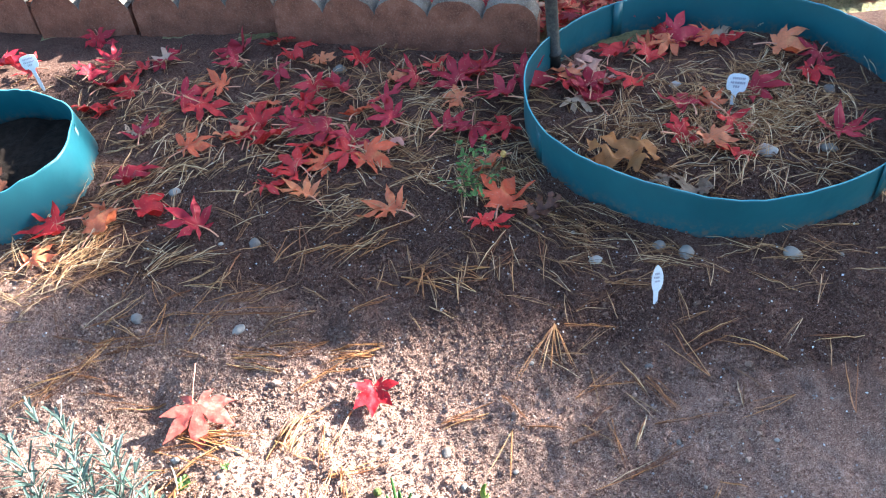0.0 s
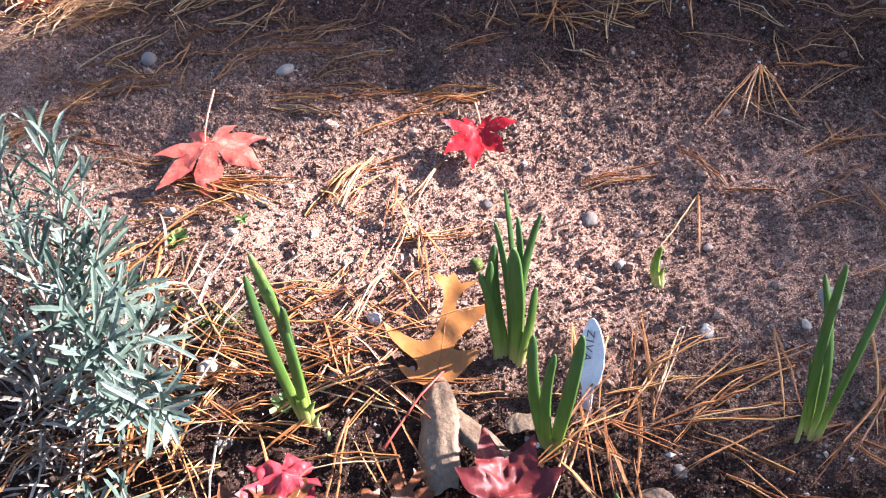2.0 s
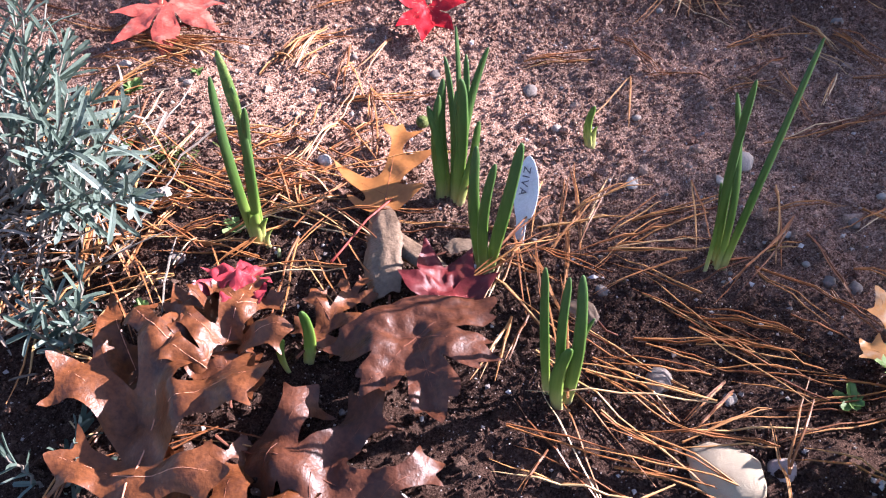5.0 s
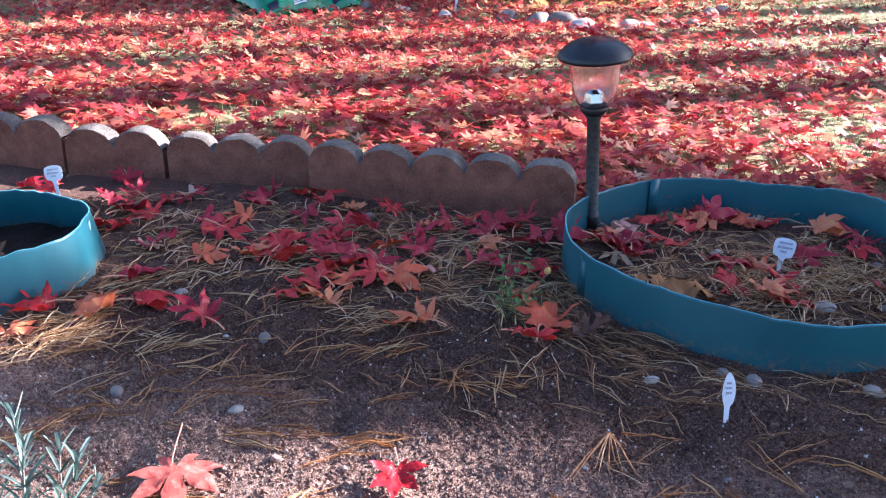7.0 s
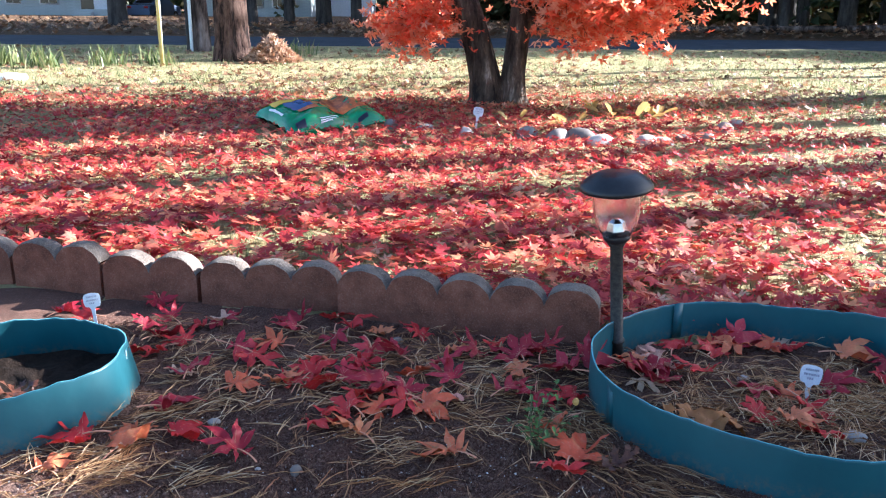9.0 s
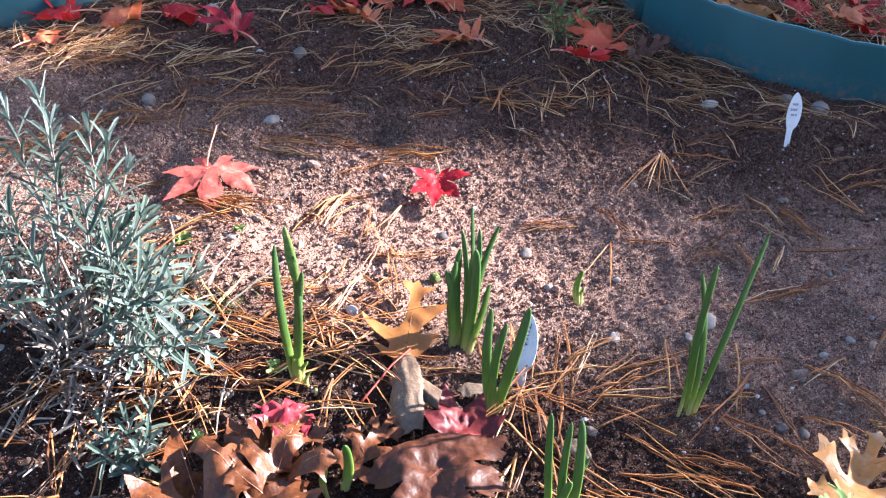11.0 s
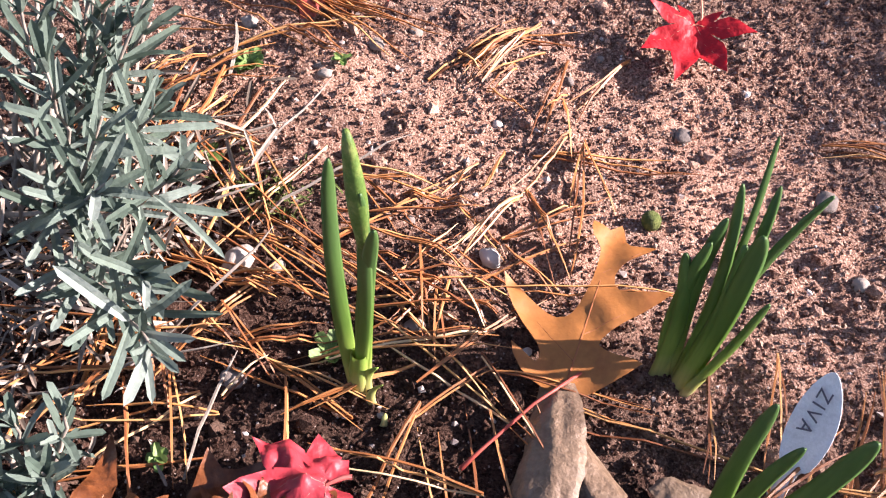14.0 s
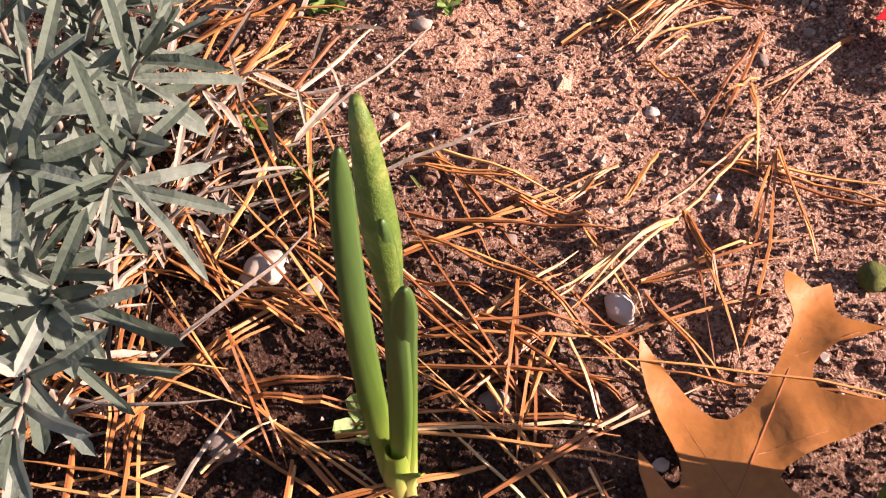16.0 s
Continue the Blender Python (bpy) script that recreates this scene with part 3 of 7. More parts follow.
def leaf_thing(name, label, category, poly, size, m, material, fold=0.1, cup=0.1, wave=0.15, seed=1.0, step=0.07, veins=(), vein_mat=None, stem=0.4, group="", stem_mat=None):
    root = thing(name, label, category, m, group)
    v2, f = blade_mesh(poly, step)
    top = [(p.x * size, p.y * size, bent(p.x, p.y, fold, cup, wave, seed) * size) for p in v2]
    n, th = len(top), 0.00035
    faces = list(f) + [tuple(i + n for i in t[::-1]) for t in f]
    mesh_object("blade", top + [(x, y, z - th) for x, y, z in top], faces, material, root, smooth=True)
    if veins:
        pieces = []
        for (x0, y0), (x1, y1), w in veins:
            pts = []
            for k in range(15):
                t = k / 14
                x, y = x0 + (x1 - x0) * t, y0 + (y1 - y0) * t
                pts.append((x * size, y * size, bent(x, y, fold, cup, wave, seed) * size - 0.0002))
            pieces.append(tube(pts, [w * (0.9 - 0.7 * k / 14) for k in range(15)], 5))
        mesh_object("leaf_venation", *joined(pieces), vein_mat or VEIN_DARK, root, "raised veins")
    if stem:
        pts = []
        for k in range(7):
            t = k / 6
            pts.append((0.10 * stem * size * math.sin(t * 2.2 + seed), -stem * size * t, (bent(0, 0, fold, cup, wave, seed) * (1 - t) + 0.12 * stem * t * (1 - t) * 2) * size))
        mesh_object("stalk", *tube(pts, [0.0007 + 0.0004 * t / 6 for t in range(7)], 6), stem_mat or vein_mat or VEIN_DARK, root, "thin leaf stalk")
    return root


MAPLE_VEINS = [((0, 0), (-math.sin(radians(a)) * l * 0.9, math.cos(radians(a)) * l * 0.9), 0.00026) for a, l in ((-128, 0.38), (-84, 0.7), (-42, 0.9), (0, 1), (42, 0.9), (84, 0.7), (128, 0.38))]
BROAD_VEINS = [((0, 0), (-math.sin(radians(a)) * l * 0.9, math.cos(radians(a)) * l * 0.9), 0.0006) for a, l in ((-112, 0.55), (-54, 0.95), (0, 1), (54, 0.95), (112, 0.55))] + [((0, 0.45), (0.16, 0.66), 0.0004), ((0, 0.45), (-0.16, 0.66), 0.0004)]
OAK_VEINS = [((0, 0), (0, 0.98), 0.0007)] + [((0, u0), (s * v * 0.85, u0 + (u1 - u0) * 0.85), 0.0003) for s in (1, -1) for u0, u1, v, w in OAK_PAIRS]


def flat_leaf(rng, lobes=7):
    """A light maple leaf of few triangles, one unit from stalk to tip."""
    angles = {7: (-128, -84, -42, 0, 42, 84, 128), 5: (-110, -52, 0, 52, 110)}[lobes]
    lens = {7: (0.45, 0.75, 0.95, 1, 0.95, 0.75, 0.45), 5: (0.6, 0.92, 1, 0.92, 0.6)}[lobes]
    verts, faces = [(0, 0, 0)], []
    fold, cup = rng.uniform(-0.15, 0.3), rng.uniform(-0.25, 0.35)
    twist = rng.uniform(-0.2, 0.2)

    def put(x, y):
        verts.append((x, y, fold * abs(x) + cup * (x * x + y * y) + twist * x * y))
        return len(verts) - 1
    for i, (a, l) in enumerate(zip(angles, lens)):
        a += rng.uniform(-6, 6)
        l *= rng.uniform(0.88, 1.08)
        u = (-math.sin(radians(a)), math.cos(radians(a)))
        v = (u[1], -u[0])
        w = 0.17 * l
        ids = [put(u[0] * l * f + v[0] * w * s, u[1] * l * f + v[1] * w * s) for f, s in ((0.3, 0.8), (0.55, 1.0), (1.0, 0.0), (0.55, -1.0), (0.3, -0.8))]
        faces.append((0, ids[0], ids[1], ids[3], ids[4]))
        faces.append((ids[1], ids[2], ids[3]))
    # the stalk
    s = [put(0.012, 0), put(-0.012, 0), put(-0.012, -0.45), put(0.012, -0.45)]
    faces.append(tuple(s))
    return verts, faces




def far_leaf(rng):
    """A maple leaf for the distance: five pointed lobes."""
    verts, faces = [(0, 0, 0)], []
    fold, cup = rng.uniform(-0.15, 0.3), rng.uniform(-0.25, 0.35)
    for a, l in ((-108, 0.62), (-54, 0.93), (0, 1.0), (54, 0.93), (108, 0.62)):
        a, l = radians(a + rng.uniform(-8, 8)), l * rng.uniform(0.88, 1.08)
        u, v = (-math.sin(a), math.cos(a)), (math.cos(a), math.sin(a))
        o = len(verts)
        for f, w in ((0.45, 0.17), (1.0, 0.0), (0.45, -0.17)):
            x, y = u[0] * l * f + v[0] * w, u[1] * l * f + v[1] * w
            verts.append((x, y, fold * abs(x) + cup * (x * x + y * y)))
        faces.append((0, o, o + 1, o + 2))
    return verts, faces


FAR_KINDS = [far_leaf(random.Random(140 + k)) for k in range(12)]
LEAF_KINDS = [flat_leaf(random.Random(40 + k), 7 if k % 3 else 5) for k in range(14)]

# ---- large forms round the bed ----


def edger_block(scallops, width, height, depth, m, seed, label):
    """A scalloped concrete edging block, with its weathered top as a part."""
    root = thing("edging_block", label, "edging block", m, "scalloped edging")
    rng = random.Random(seed)
    r = width / 2
    prof = []
    for s in range(scallops):
        cx = (s + 0.5) * width
        n = 10
        for k in range(n + 1):
            a = math.pi * (1 - k / n)
            y = height - r * 0.70 + math.sin(a) * r * 0.70
            x = cx + math.cos(a) * r * (0.97 if 0 < k < n else 1.0)
            if k == 0 and s > 0:
                continue
            prof.append((x + rng.uniform(-0.001, 0.001), y + rng.uniform(-0.0015, 0.0015)))
    rows = 5
    ys = [(-depth / 2, 0.97), (-depth / 2 + 0.006, 1.0), (0, 1.0), (depth / 2 - 0.006, 1.0), (depth / 2, 0.97)]
    verts, faces, idx = [], [], []
    low = -0.05
    cols = len(prof)
    for dy, sc in ys:
        for x, z in prof:
            verts.append((x, dy + 0.002 * noise.noise((x * 30, z * 30, seed)), z - (1 - sc) * 0.12))
    top_n = len(verts)
    for j in range(len(ys) - 1):
        for i in range(cols - 1):
            faces.append((j * cols + i, j * cols + i + 1, (j + 1) * cols + i + 1, (j + 1) * cols + i))
    mesh_object("weathered_top", verts, faces, EDGER_TOP, root, "grey lichen-worn rounded top", smooth=True)
    # body: front, back and ends, just under the top
    bv, bf = [], []
    steps = 5
    for side in (-1, 1):
        o = len(bv)
        for x, z in prof:
            for k in range(steps + 1):
                zz = low + (z - 0.0036 - low) * k / steps
                bulge = 0.0025 * noise.noise((x * 25, zz * 25, seed + side))
                bv.append((x, side * (depth / 2 - 0.0005) + bulge, zz))
        for i in range(cols - 1):
            for k in range(steps):
                q = (o + i * (steps + 1) + k, o + (i + 1) * (steps + 1) + k, o + (i + 1) * (steps + 1) + k + 1, o + i * (steps + 1) + k + 1)
                bf.append(q if side < 0 else q[::-1])
    half = cols * (steps + 1)
    for e in (0, cols - 1):
        for k in range(steps):
            a, b = e * (steps + 1) + k, e * (steps + 1) + k + 1
            bf.append((a, b, half + b, half + a) if e == 0 else (b, a, half + a, half + b))
    mesh_object("body", bv, bf, EDGER, root, smooth=False)
    return root


def along(p, q, z=0.0):
    a = math.degrees(math.atan2(q[1] - p[1], q[0] - p[0]))
    return pose(p[0], p[1], z, 0, 0, a)


edger_block(5, 0.1205, 0.126, 0.052, along((-0.286, 1.772), (0.303, 1.612)), 1.0, "long reddish-brown scalloped concrete edging block with five humps")
edger_block(3, 0.114, 0.114, 0.052, along((-0.634, 1.862), (-0.292, 1.818), 0.0), 2.0, "reddish-brown scalloped concrete edging block with three humps")
edger_block(2, 0.122, 0.118, 0.052, along((-0.886, 1.904), (-0.642, 1.866), 0.0), 3.0, "short reddish-brown scalloped concrete edging block, grey-topped")
edger_block(2, 0.124, 0.128, 0.052, along((-1.142, 1.978), (-0.894, 1.923), 0.0), 4.0, "scalloped concrete edging block with sunlit grey top")
edger_block(3, 0.122, 0.120, 0.052, along((-1.515, 2.07), (-1.150, 1.99), 0.0), 5.0, "scalloped concrete edging block at the lawn's border")


def ring(label, cx, cy, rx, ry, height, seed, kinks=(), flare=0.0):
    root = thing("lawn_edging_ring", label, "edging ring", pose(cx, cy, 0))
    n, th = 128, 0.0028
    verts, rimv = [], []
    zs = (-0.02, 0.02, 0.05, height - 0.004, height)
    for k in range(n):
        a = 2 * math.pi * k / n
        w = 1 + 0.012 * math.sin(3 * a + seed) + 0.008 * math.sin(7 * a + 2 * seed)
        for ka, amount, width in kinks:
            d = (math.degrees(a) - ka + 180) % 360 - 180
            w += amount * math.exp(-(d / width) ** 2)
        top = 0.004 * math.sin(2 * a + seed) + 0.0010 * math.sin(9 * a + seed) + 0.0004 * math.sin(23 * a)
        g = gz(cx + rx * math.cos(a), cy + ry * math.sin(a))
        for z in zs:
            lean = 1 + 0.012 * (z / height) * math.sin(4 * a + seed) - flare * z / height
            for s in (1, -1):
                verts.append(((rx * w * lean + s * th / 2) * math.cos(a), (ry * w * lean + s * th / 2) * math.sin(a), z + (g if z < 0.03 else g * 0.5) + (top if z > 0.06 else 0)))
    m = len(zs) * 2
    faces, idx = [], []
    for k in range(n):
        o, p = k * m, ((k + 1) % n) * m
        for j in range(len(zs) - 1):
            faces.append((o + 2 * j, p + 2 * j, p + 2 * j + 2, o + 2 * j + 2))
            faces.append((o + 2 * j + 3, p + 2 * j + 3, p + 2 * j + 1, o + 2 * j + 1))
            idx += [0, 0]
        t = 2 * (len(zs) - 1)
        faces.append((o + t, p + t, p + t + 1, o + t + 1))
        idx.append(1)
    mesh_object("strip", verts, faces, None, root, "teal plastic strip with a pale cut rim", smooth=True, mats=[TEAL, TEAL_EDGE], index=idx)
    return root


ring_right = ring("large teal plastic lawn-edging ring set round a planting spot", 0.590, 1.315, 0.362, 0.335, 0.084, 0.7)
ring_left = ring("small teal plastic lawn-edging ring, sunlit on one side", -0.832, 1.312, 0.205, 0.212, 0.090, 2.1, ((-16, 0.03, 16), (28, 0.03, 14)), 0.075)


# disc laid over the ground, coloured dark as the ring wall's shade
_pv, _pf = [(0, 0, 0.016)], []
for _r in range(1, 7):
    for _k in range(40):
        _a = 2 * math.pi * _k / 40
        _q = (0.185 * _r / 6 * math.cos(_a), 0.173 * _r / 6 * math.sin(_a))
        _pv.append((_q[0], _q[1], 0.012 + 0.012 * noise.noise((_q[0] * 40, _q[1] * 40, 1)) + gz(-0.815 + _q[0], 1.327 + _q[1])))
for _k in range(40):
    _pf.append((0, 1 + _k, 1 + (_k + 1) % 40))
    for _r in range(5):
        _pf.append((1 + 40 * _r + _k, 41 + 40 * _r + _k, 41 + 40 * _r + (_k + 1) % 40, 1 + 40 * _r + (_k + 1) % 40))
_shade_disc = mesh_object("ring_shade_disc", _pv, _pf, RING_SHADE, None, smooth=True)
_shade_disc.matrix_world = pose(-0.815, 1.327, 0.010)
tagged(_shade_disc, "dark soil disc that paints the shade inside the small ring", "soil", kind="stuff")


def seam(root, rx, ry, deg, height):
    a = radians(deg)
    bm = box_bm(0.003, 0.022, height, 0.0008, (0, 0, height / 2))
    ob = part("seam", bm, TEAL, root, "overlapping seam of the strip")
    ob.matrix_local = pose(rx * math.cos(a), ry * math.sin(a), 0.004, 0, 0, deg)
    return ob


seam(ring_right, 0.361, 0.342, 196, 0.08)
seam(ring_right, 0.360, 0.341, 305, 0.08)
seam(ring_right, 0.353, 0.334, 110, 0.082)
seam(ring_left, 0.196, 0.196, 12, 0.082)


def solar_lamp(x, y):
    root = thing("solar_path_lamp", "black solar path lamp with clear ribbed lens and leaf-topped cap", "garden lamp", pose(x, y, gz(x, y), 3.5, -4.5, 0) @ Matrix.Scale(1.03, 4))
    mesh_object("stake", *lathe([(0.0, -0.02), (0.0125, -0.02), (0.0125, 0.03), (0.0155, 0.032), (0.0155, 0.038), (0.0125, 0.04), (0.0125, 0.235), (0.0165, 0.242), (0.0165, 0.25), (0.0, 0.25)], 24), BLACK_ROUGH, root, "scuffed black stake", smooth=True)
    mesh_object("collar", *lathe([(0.0, 0.246), (0.019, 0.246), (0.026, 0.254), (0.027, 0.262), (0.022, 0.266), (0.0, 0.266)], 32), BLACK, root, smooth=True)
    v, f = [], []
    n = 96
    prof = [(0.027, 0.262), (0.034, 0.272), (0.040, 0.290), (0.044, 0.315), (0.046, 0.345), (0.047, 0.362), (0.045, 0.362), (0.044, 0.345), (0.042, 0.315), (0.038, 0.290), (0.032, 0.274), (0.025, 0.265)]
    for r, z in prof:
        for k in range(n):
            rr = r * (1 + 0.022 * abs(math.sin(6 * 2 * math.pi * k / n)))
            v.append((rr * math.cos(2 * math.pi * k / n), rr * math.sin(2 * math.pi * k / n), z))
    for i in range(len(prof) - 1):
        for k in range(n):
            k2 = (k + 1) % n
            f.append((i * n + k, i * n + k2, (i + 1) * n + k2, (i + 1) * n + k))
    lens = mesh_object("lens", v, f, GLASS, root, "clear ribbed plastic lens", smooth=True)
    lens.visible_shadow = False
    mesh_object("reflector", *lathe([(0.0, 0.266), (0.019, 0.266), (0.021, 0.272), (0.016, 0.288), (0.006, 0.294), (0.0, 0.294)], 6), CHROME, root, "shiny light cup", smooth=False)
    mesh_object("cap", *lathe([(0.0, 0.358), (0.047, 0.358), (0.056, 0.357), (0.066, 0.353), (0.0695, 0.355), (0.070, 0.360), (0.066, 0.366), (0.057, 0.374), (0.048, 0.380), (0.040, 0.384), (0.034, 0.386), (0.0, 0.387)], 40), BLACK, root, "wide black domed cap", smooth=True)
    return root


solar_lamp(0.320, 1.536)


def tag_outline(kind):
    if kind == "spade":
        pts = [(-.004, -.030), (.004, -.030), (.006, .010), (.012, .018), (.016, .036), (.015, .056), (.009, .073), (.001, .082), (-.006, .074), (-.011, .056), (-.012, .036), (-.009, .020), (-.006, .010)]
    else:
        pts = [(-.004, -.035), (.004, -.035), (.005, .018), (.018, .024), (.021, .048), (.016, .056), (0, .059), (-.016, .056), (-.020, .044), (-.017, .026), (-.005, .018)]
    return rounded([Vector(p) for p in pts], 3)


def plant_tag(label, kind, m, s=1.0, word=""):
    root = thing("plant_tag", label, "plant label", m @ Matrix.Scale(s, 4), "white plant tags")
    v2, f = blade_mesh(tag_outline(kind), 0.012)
    n = len(v2)
    top = [(p.x, -0.0007 - 0.05 * p.x * p.x * 10, p.y) for p in v2]
    rim = {(a, b) for t in f for a, b in zip(t, t[1:] + t[:1])}
    faces = list(f) + [tuple(i + n for i in t[::-1]) for t in f] + [(b, a, a + n, b + n) for a, b in rim if (b, a) not in rim]
    mesh_object("plate", top + [(x, y + 0.0014, z) for x, y, z in top], faces, TAG, root, smooth=False)
    if word:
        cu = bpy.data.curves.new("writing", "FONT")
        cu.body, cu.size, cu.extrude, cu.space_character = word, 0.0125, 0.0002, 1.25
        cu.materials.append(INK)
        ob = new("writing", cu)
        ob.parent = root
        ob.matrix_local = pose(-0.002, -0.0034, 0.071, 90, 0, 0) @ pose(0, 0, 0, 0, 0, -96)
        ob["label"] = "handwritten dark letters"
        return root
    rows = ((.060, .010), (.050, .014), (.040, .010)) if kind == "spade" else ((.050, .022), (.041, .026), (.033, .012))
    rng = random.Random(7)
    for z, w in rows:
        ink = []
        x = -w / 2
        while x < w / 2:
            l = rng.uniform(0.0015, 0.0035)
            bm = (( (x, -0.0032, z - .0022), (x + l, -0.0032, z - .0018), (x + l, -0.0032, z + .0022), (x, -0.0032, z + .0016),
                    (x, -0.0012, z - .0022), (x + l, -0.0012, z - .0018), (x + l, -0.0012, z + .0022), (x, -0.0012, z + .0016)),
                  ((0, 1, 2, 3), (4, 7, 6, 5), (0, 4, 5, 1), (1, 5, 6, 2), (2, 6, 7, 3), (3, 7, 4, 0)))
            ink.append(bm)
            x += l + rng.uniform(0.0012, 0.0026)
        mesh_object("writing", *joined(ink), INK_FADED, root, "faded unreadable handwriting")
    return root


plant_tag("white plastic plant tag with faded writing among bulb shoots", "spade", pose(0.022, 0.424, gz(0.022, 0.424) + 0.008, -42, 4, -4) @ pose(0, 0, 0, 0, 0, -30), 0.69, "ZIVA")
plant_tag("white plastic spade-shaped plant tag standing in bare soil", "spade", pose(0.374, 0.848, gz(0.374, 0.848) + 0.014, -16, 4, 8), 0.66)
plant_tag("white plastic plant tag inside the large edging ring", "round", pose(0.641, 1.345, gz(0.641, 1.345) + 0.005, -12, 8, -6), 1.0)
plant_tag("pinkish-lit white plastic plant tag behind the small ring", "round", pose(-0.800, 1.60, gz(-0.800, 1.60) + 0.055, -10, -6, 14), 0.85)
plant_tag("white plastic plant tag by the stones on the lawn", "round", pose(0.155, 4.97, gz(0.155, 4.97) + 0.04, -8, 8, 0), 1.5)

# ---- bulb shoots ----


def strap(base, top, width, seed, bow=0.012, tip_round=True, bud=False):
    """A thick strap leaf from base to top."""
    rng = random.Random(seed)
    b, t = Vector(base), Vector(top)
    side = Vector((rng.uniform(-1, 1), rng.uniform(-0.3, 0.3), 0)).normalized()
    face = rng.uniform(-35, 35)
    verts, faces = [], []
    steps = [0.80 * k / 9 for k in range(10)] + [0.85, 0.89, 0.925, 0.955, 0.975, 0.99, 0.998]
    n = len(steps) - 1
    for f in steps:
        p = b + Vector(((t.x - b.x) * f ** 1.5, (t.y - b.y) * f ** 1.5, (t.z - b.z) * f)) + side * bow * math.sin(math.pi * f) * (0.6 + 0.4 * f)
        w = 0.90 * width * (0.86 + 0.2 * math.sin(math.pi * min(1, f * 1.25)))
        if f > 0.80:
            w *= max(0.12, (1 - ((f - 0.80) / 0.20) ** 2.4) ** 0.5)
        if bud:
            w *= 0.84 + 0.50 * math.exp(-((f - 0.72) / 0.17) ** 2)
        thick = 0.24 * width * (1 - 0.45 * f)
        if bud and f > 0.55:
            thick = 0.55 * w
        a0 = radians(face + 14 * f)
        for k in range(8):
            a = 2 * math.pi * k / 8
            x, y = math.cos(a) * w / 2, math.sin(a) * thick / 2 + 0.10 * width * math.cos(a) ** 2
            verts.append((p.x + x * math.cos(a0) - y * math.sin(a0), p.y + x * math.sin(a0) + y * math.cos(a0), p.z))
    for i in range(n):
        for k in range(8):
            k2 = (k + 1) % 8
            faces.append((i * 8 + k, i * 8 + k2, (i + 1) * 8 + k2, (i + 1) * 8 + k))
    faces.append(tuple(n * 8 + k for k in range(8)))
    return verts, faces


def bulb_shoot(label, x, y, blades, seed, height):
    """blades: (base dx, dy, tip dx, dy, tip height, width, bud)"""
    root = thing("bulb_shoot", label, "daffodil shoot", pose(x, y, gz(x, y) - 0.006), "daffodil shoots")
    for k, (bx, by, tx, ty, tz, w, bud) in enumerate(blades):
        v, f = strap((bx, by, 0), (tx, ty, tz + 0.006 - gz(x, y)), w, seed + k, 0.005, bud=bud)
        ob = mesh_object("leaf_blade", v, f, SHOOT, root, "swollen green bud stalk" if bud else "", smooth=True)
    return root


_tall = bulb_shoot("tall daffodil shoot with three green blades and a bud", -0.170, 0.406,
                   [(0.000, 0.000, 0.0085, 0.002, 0.150, 0.0070, False), (-0.001, -0.001, -0.008, 0.013, 0.150, 0.0080, False), (0.003, 0.000, 0.0145, -0.002, 0.137, 0.0080, False), (0.007, -0.004, 0.011, -0.002, 0.040, 0.007, False)], 10, 0.17)
_bz = [0.128 + 0.050 * k / 12 for k in range(13)]
_bp = [(0.0080 - 0.0055 * ((z - 0.128) / 0.05) ** 1.2, 0.0015 + 0.0065 * (z - 0.128) / 0.05, z - gz(-0.170, 0.406)) for z in _bz]
mesh_object("flower_bud", *tube(_bp, [0.0026, 0.0029, 0.0035, 0.0040, 0.0043, 0.0044, 0.0043, 0.0041, 0.0038, 0.0034, 0.0030, 0.0024, 0.0013], 12, 0.8), BUD, _tall, "swollen mottled green flower bud", smooth=True)
mesh_object("sheath", *tube([(0.001, -0.001, 0.0), (0.001, -0.001, 0.02), (0.002, 0.0, 0.035)], [0.0046, 0.0046, 0.0036], 12, 0.9, False), SHOOT, _tall, "pale base sheath", smooth=True)
bulb_shoot("clump of slender green daffodil blades in sunlit soil", -0.031, 0.463,
           [(-0.009, 0.0, -0.015, 0.011, 0.086, 0.0088, False), (-0.005, 0.001, -0.007, 0.013, 0.094, 0.0092, False), (0.0, 0.002, -0.003, 0.026, 0.118, 0.0066, False), (0.002, 0.004, 0.005, 0.040, 0.134, 0.0054, False),
            (0.002, -0.002, 0.009, 0.006, 0.113, 0.0112, False), (0.006, 0.0, 0.028, 0.019, 0.130, 0.0098, False), (0.004, 0.005, 0.012, 0.032, 0.116, 0.0060, False), (0.007, -0.004, 0.022, 0.001, 0.080, 0.0104, False), (-0.002, 0.004, -0.004, 0.019, 0.104, 0.0096, False), (0.004, 0.002, 0.006, 0.013, 0.098, 0.0100, False)], 20, 0.14)
bulb_shoot("daffodil shoot with three blue-green blades beside a white tag", -0.004, 0.385,
           [(0.002, 0, 0.022, 0.004, 0.122, 0.0098, False), (-0.002, 0.001, -0.006, 0.014, 0.111, 0.0086, False), (0, -0.002, 0.006, 0.005, 0.104, 0.0080, False)], 30, 0.12)
bulb_shoot("daffodil shoot with five blades rising from pine needles", 0.042, 0.277,
           [(-0.007, 0.004, -0.012, 0.025, 0.104, 0.0068, False), (0.003, 0.004, 0.001, 0.016, 0.106, 0.0066, False), (0.005, 0, 0.008, 0.016, 0.108, 0.0082, False), (0.0, -0.005, 0.004, 0.000, 0.062, 0.0095, False), (0.008, 0, 0.017, 0.010, 0.078, 0.0080, False)], 40, 0.12)
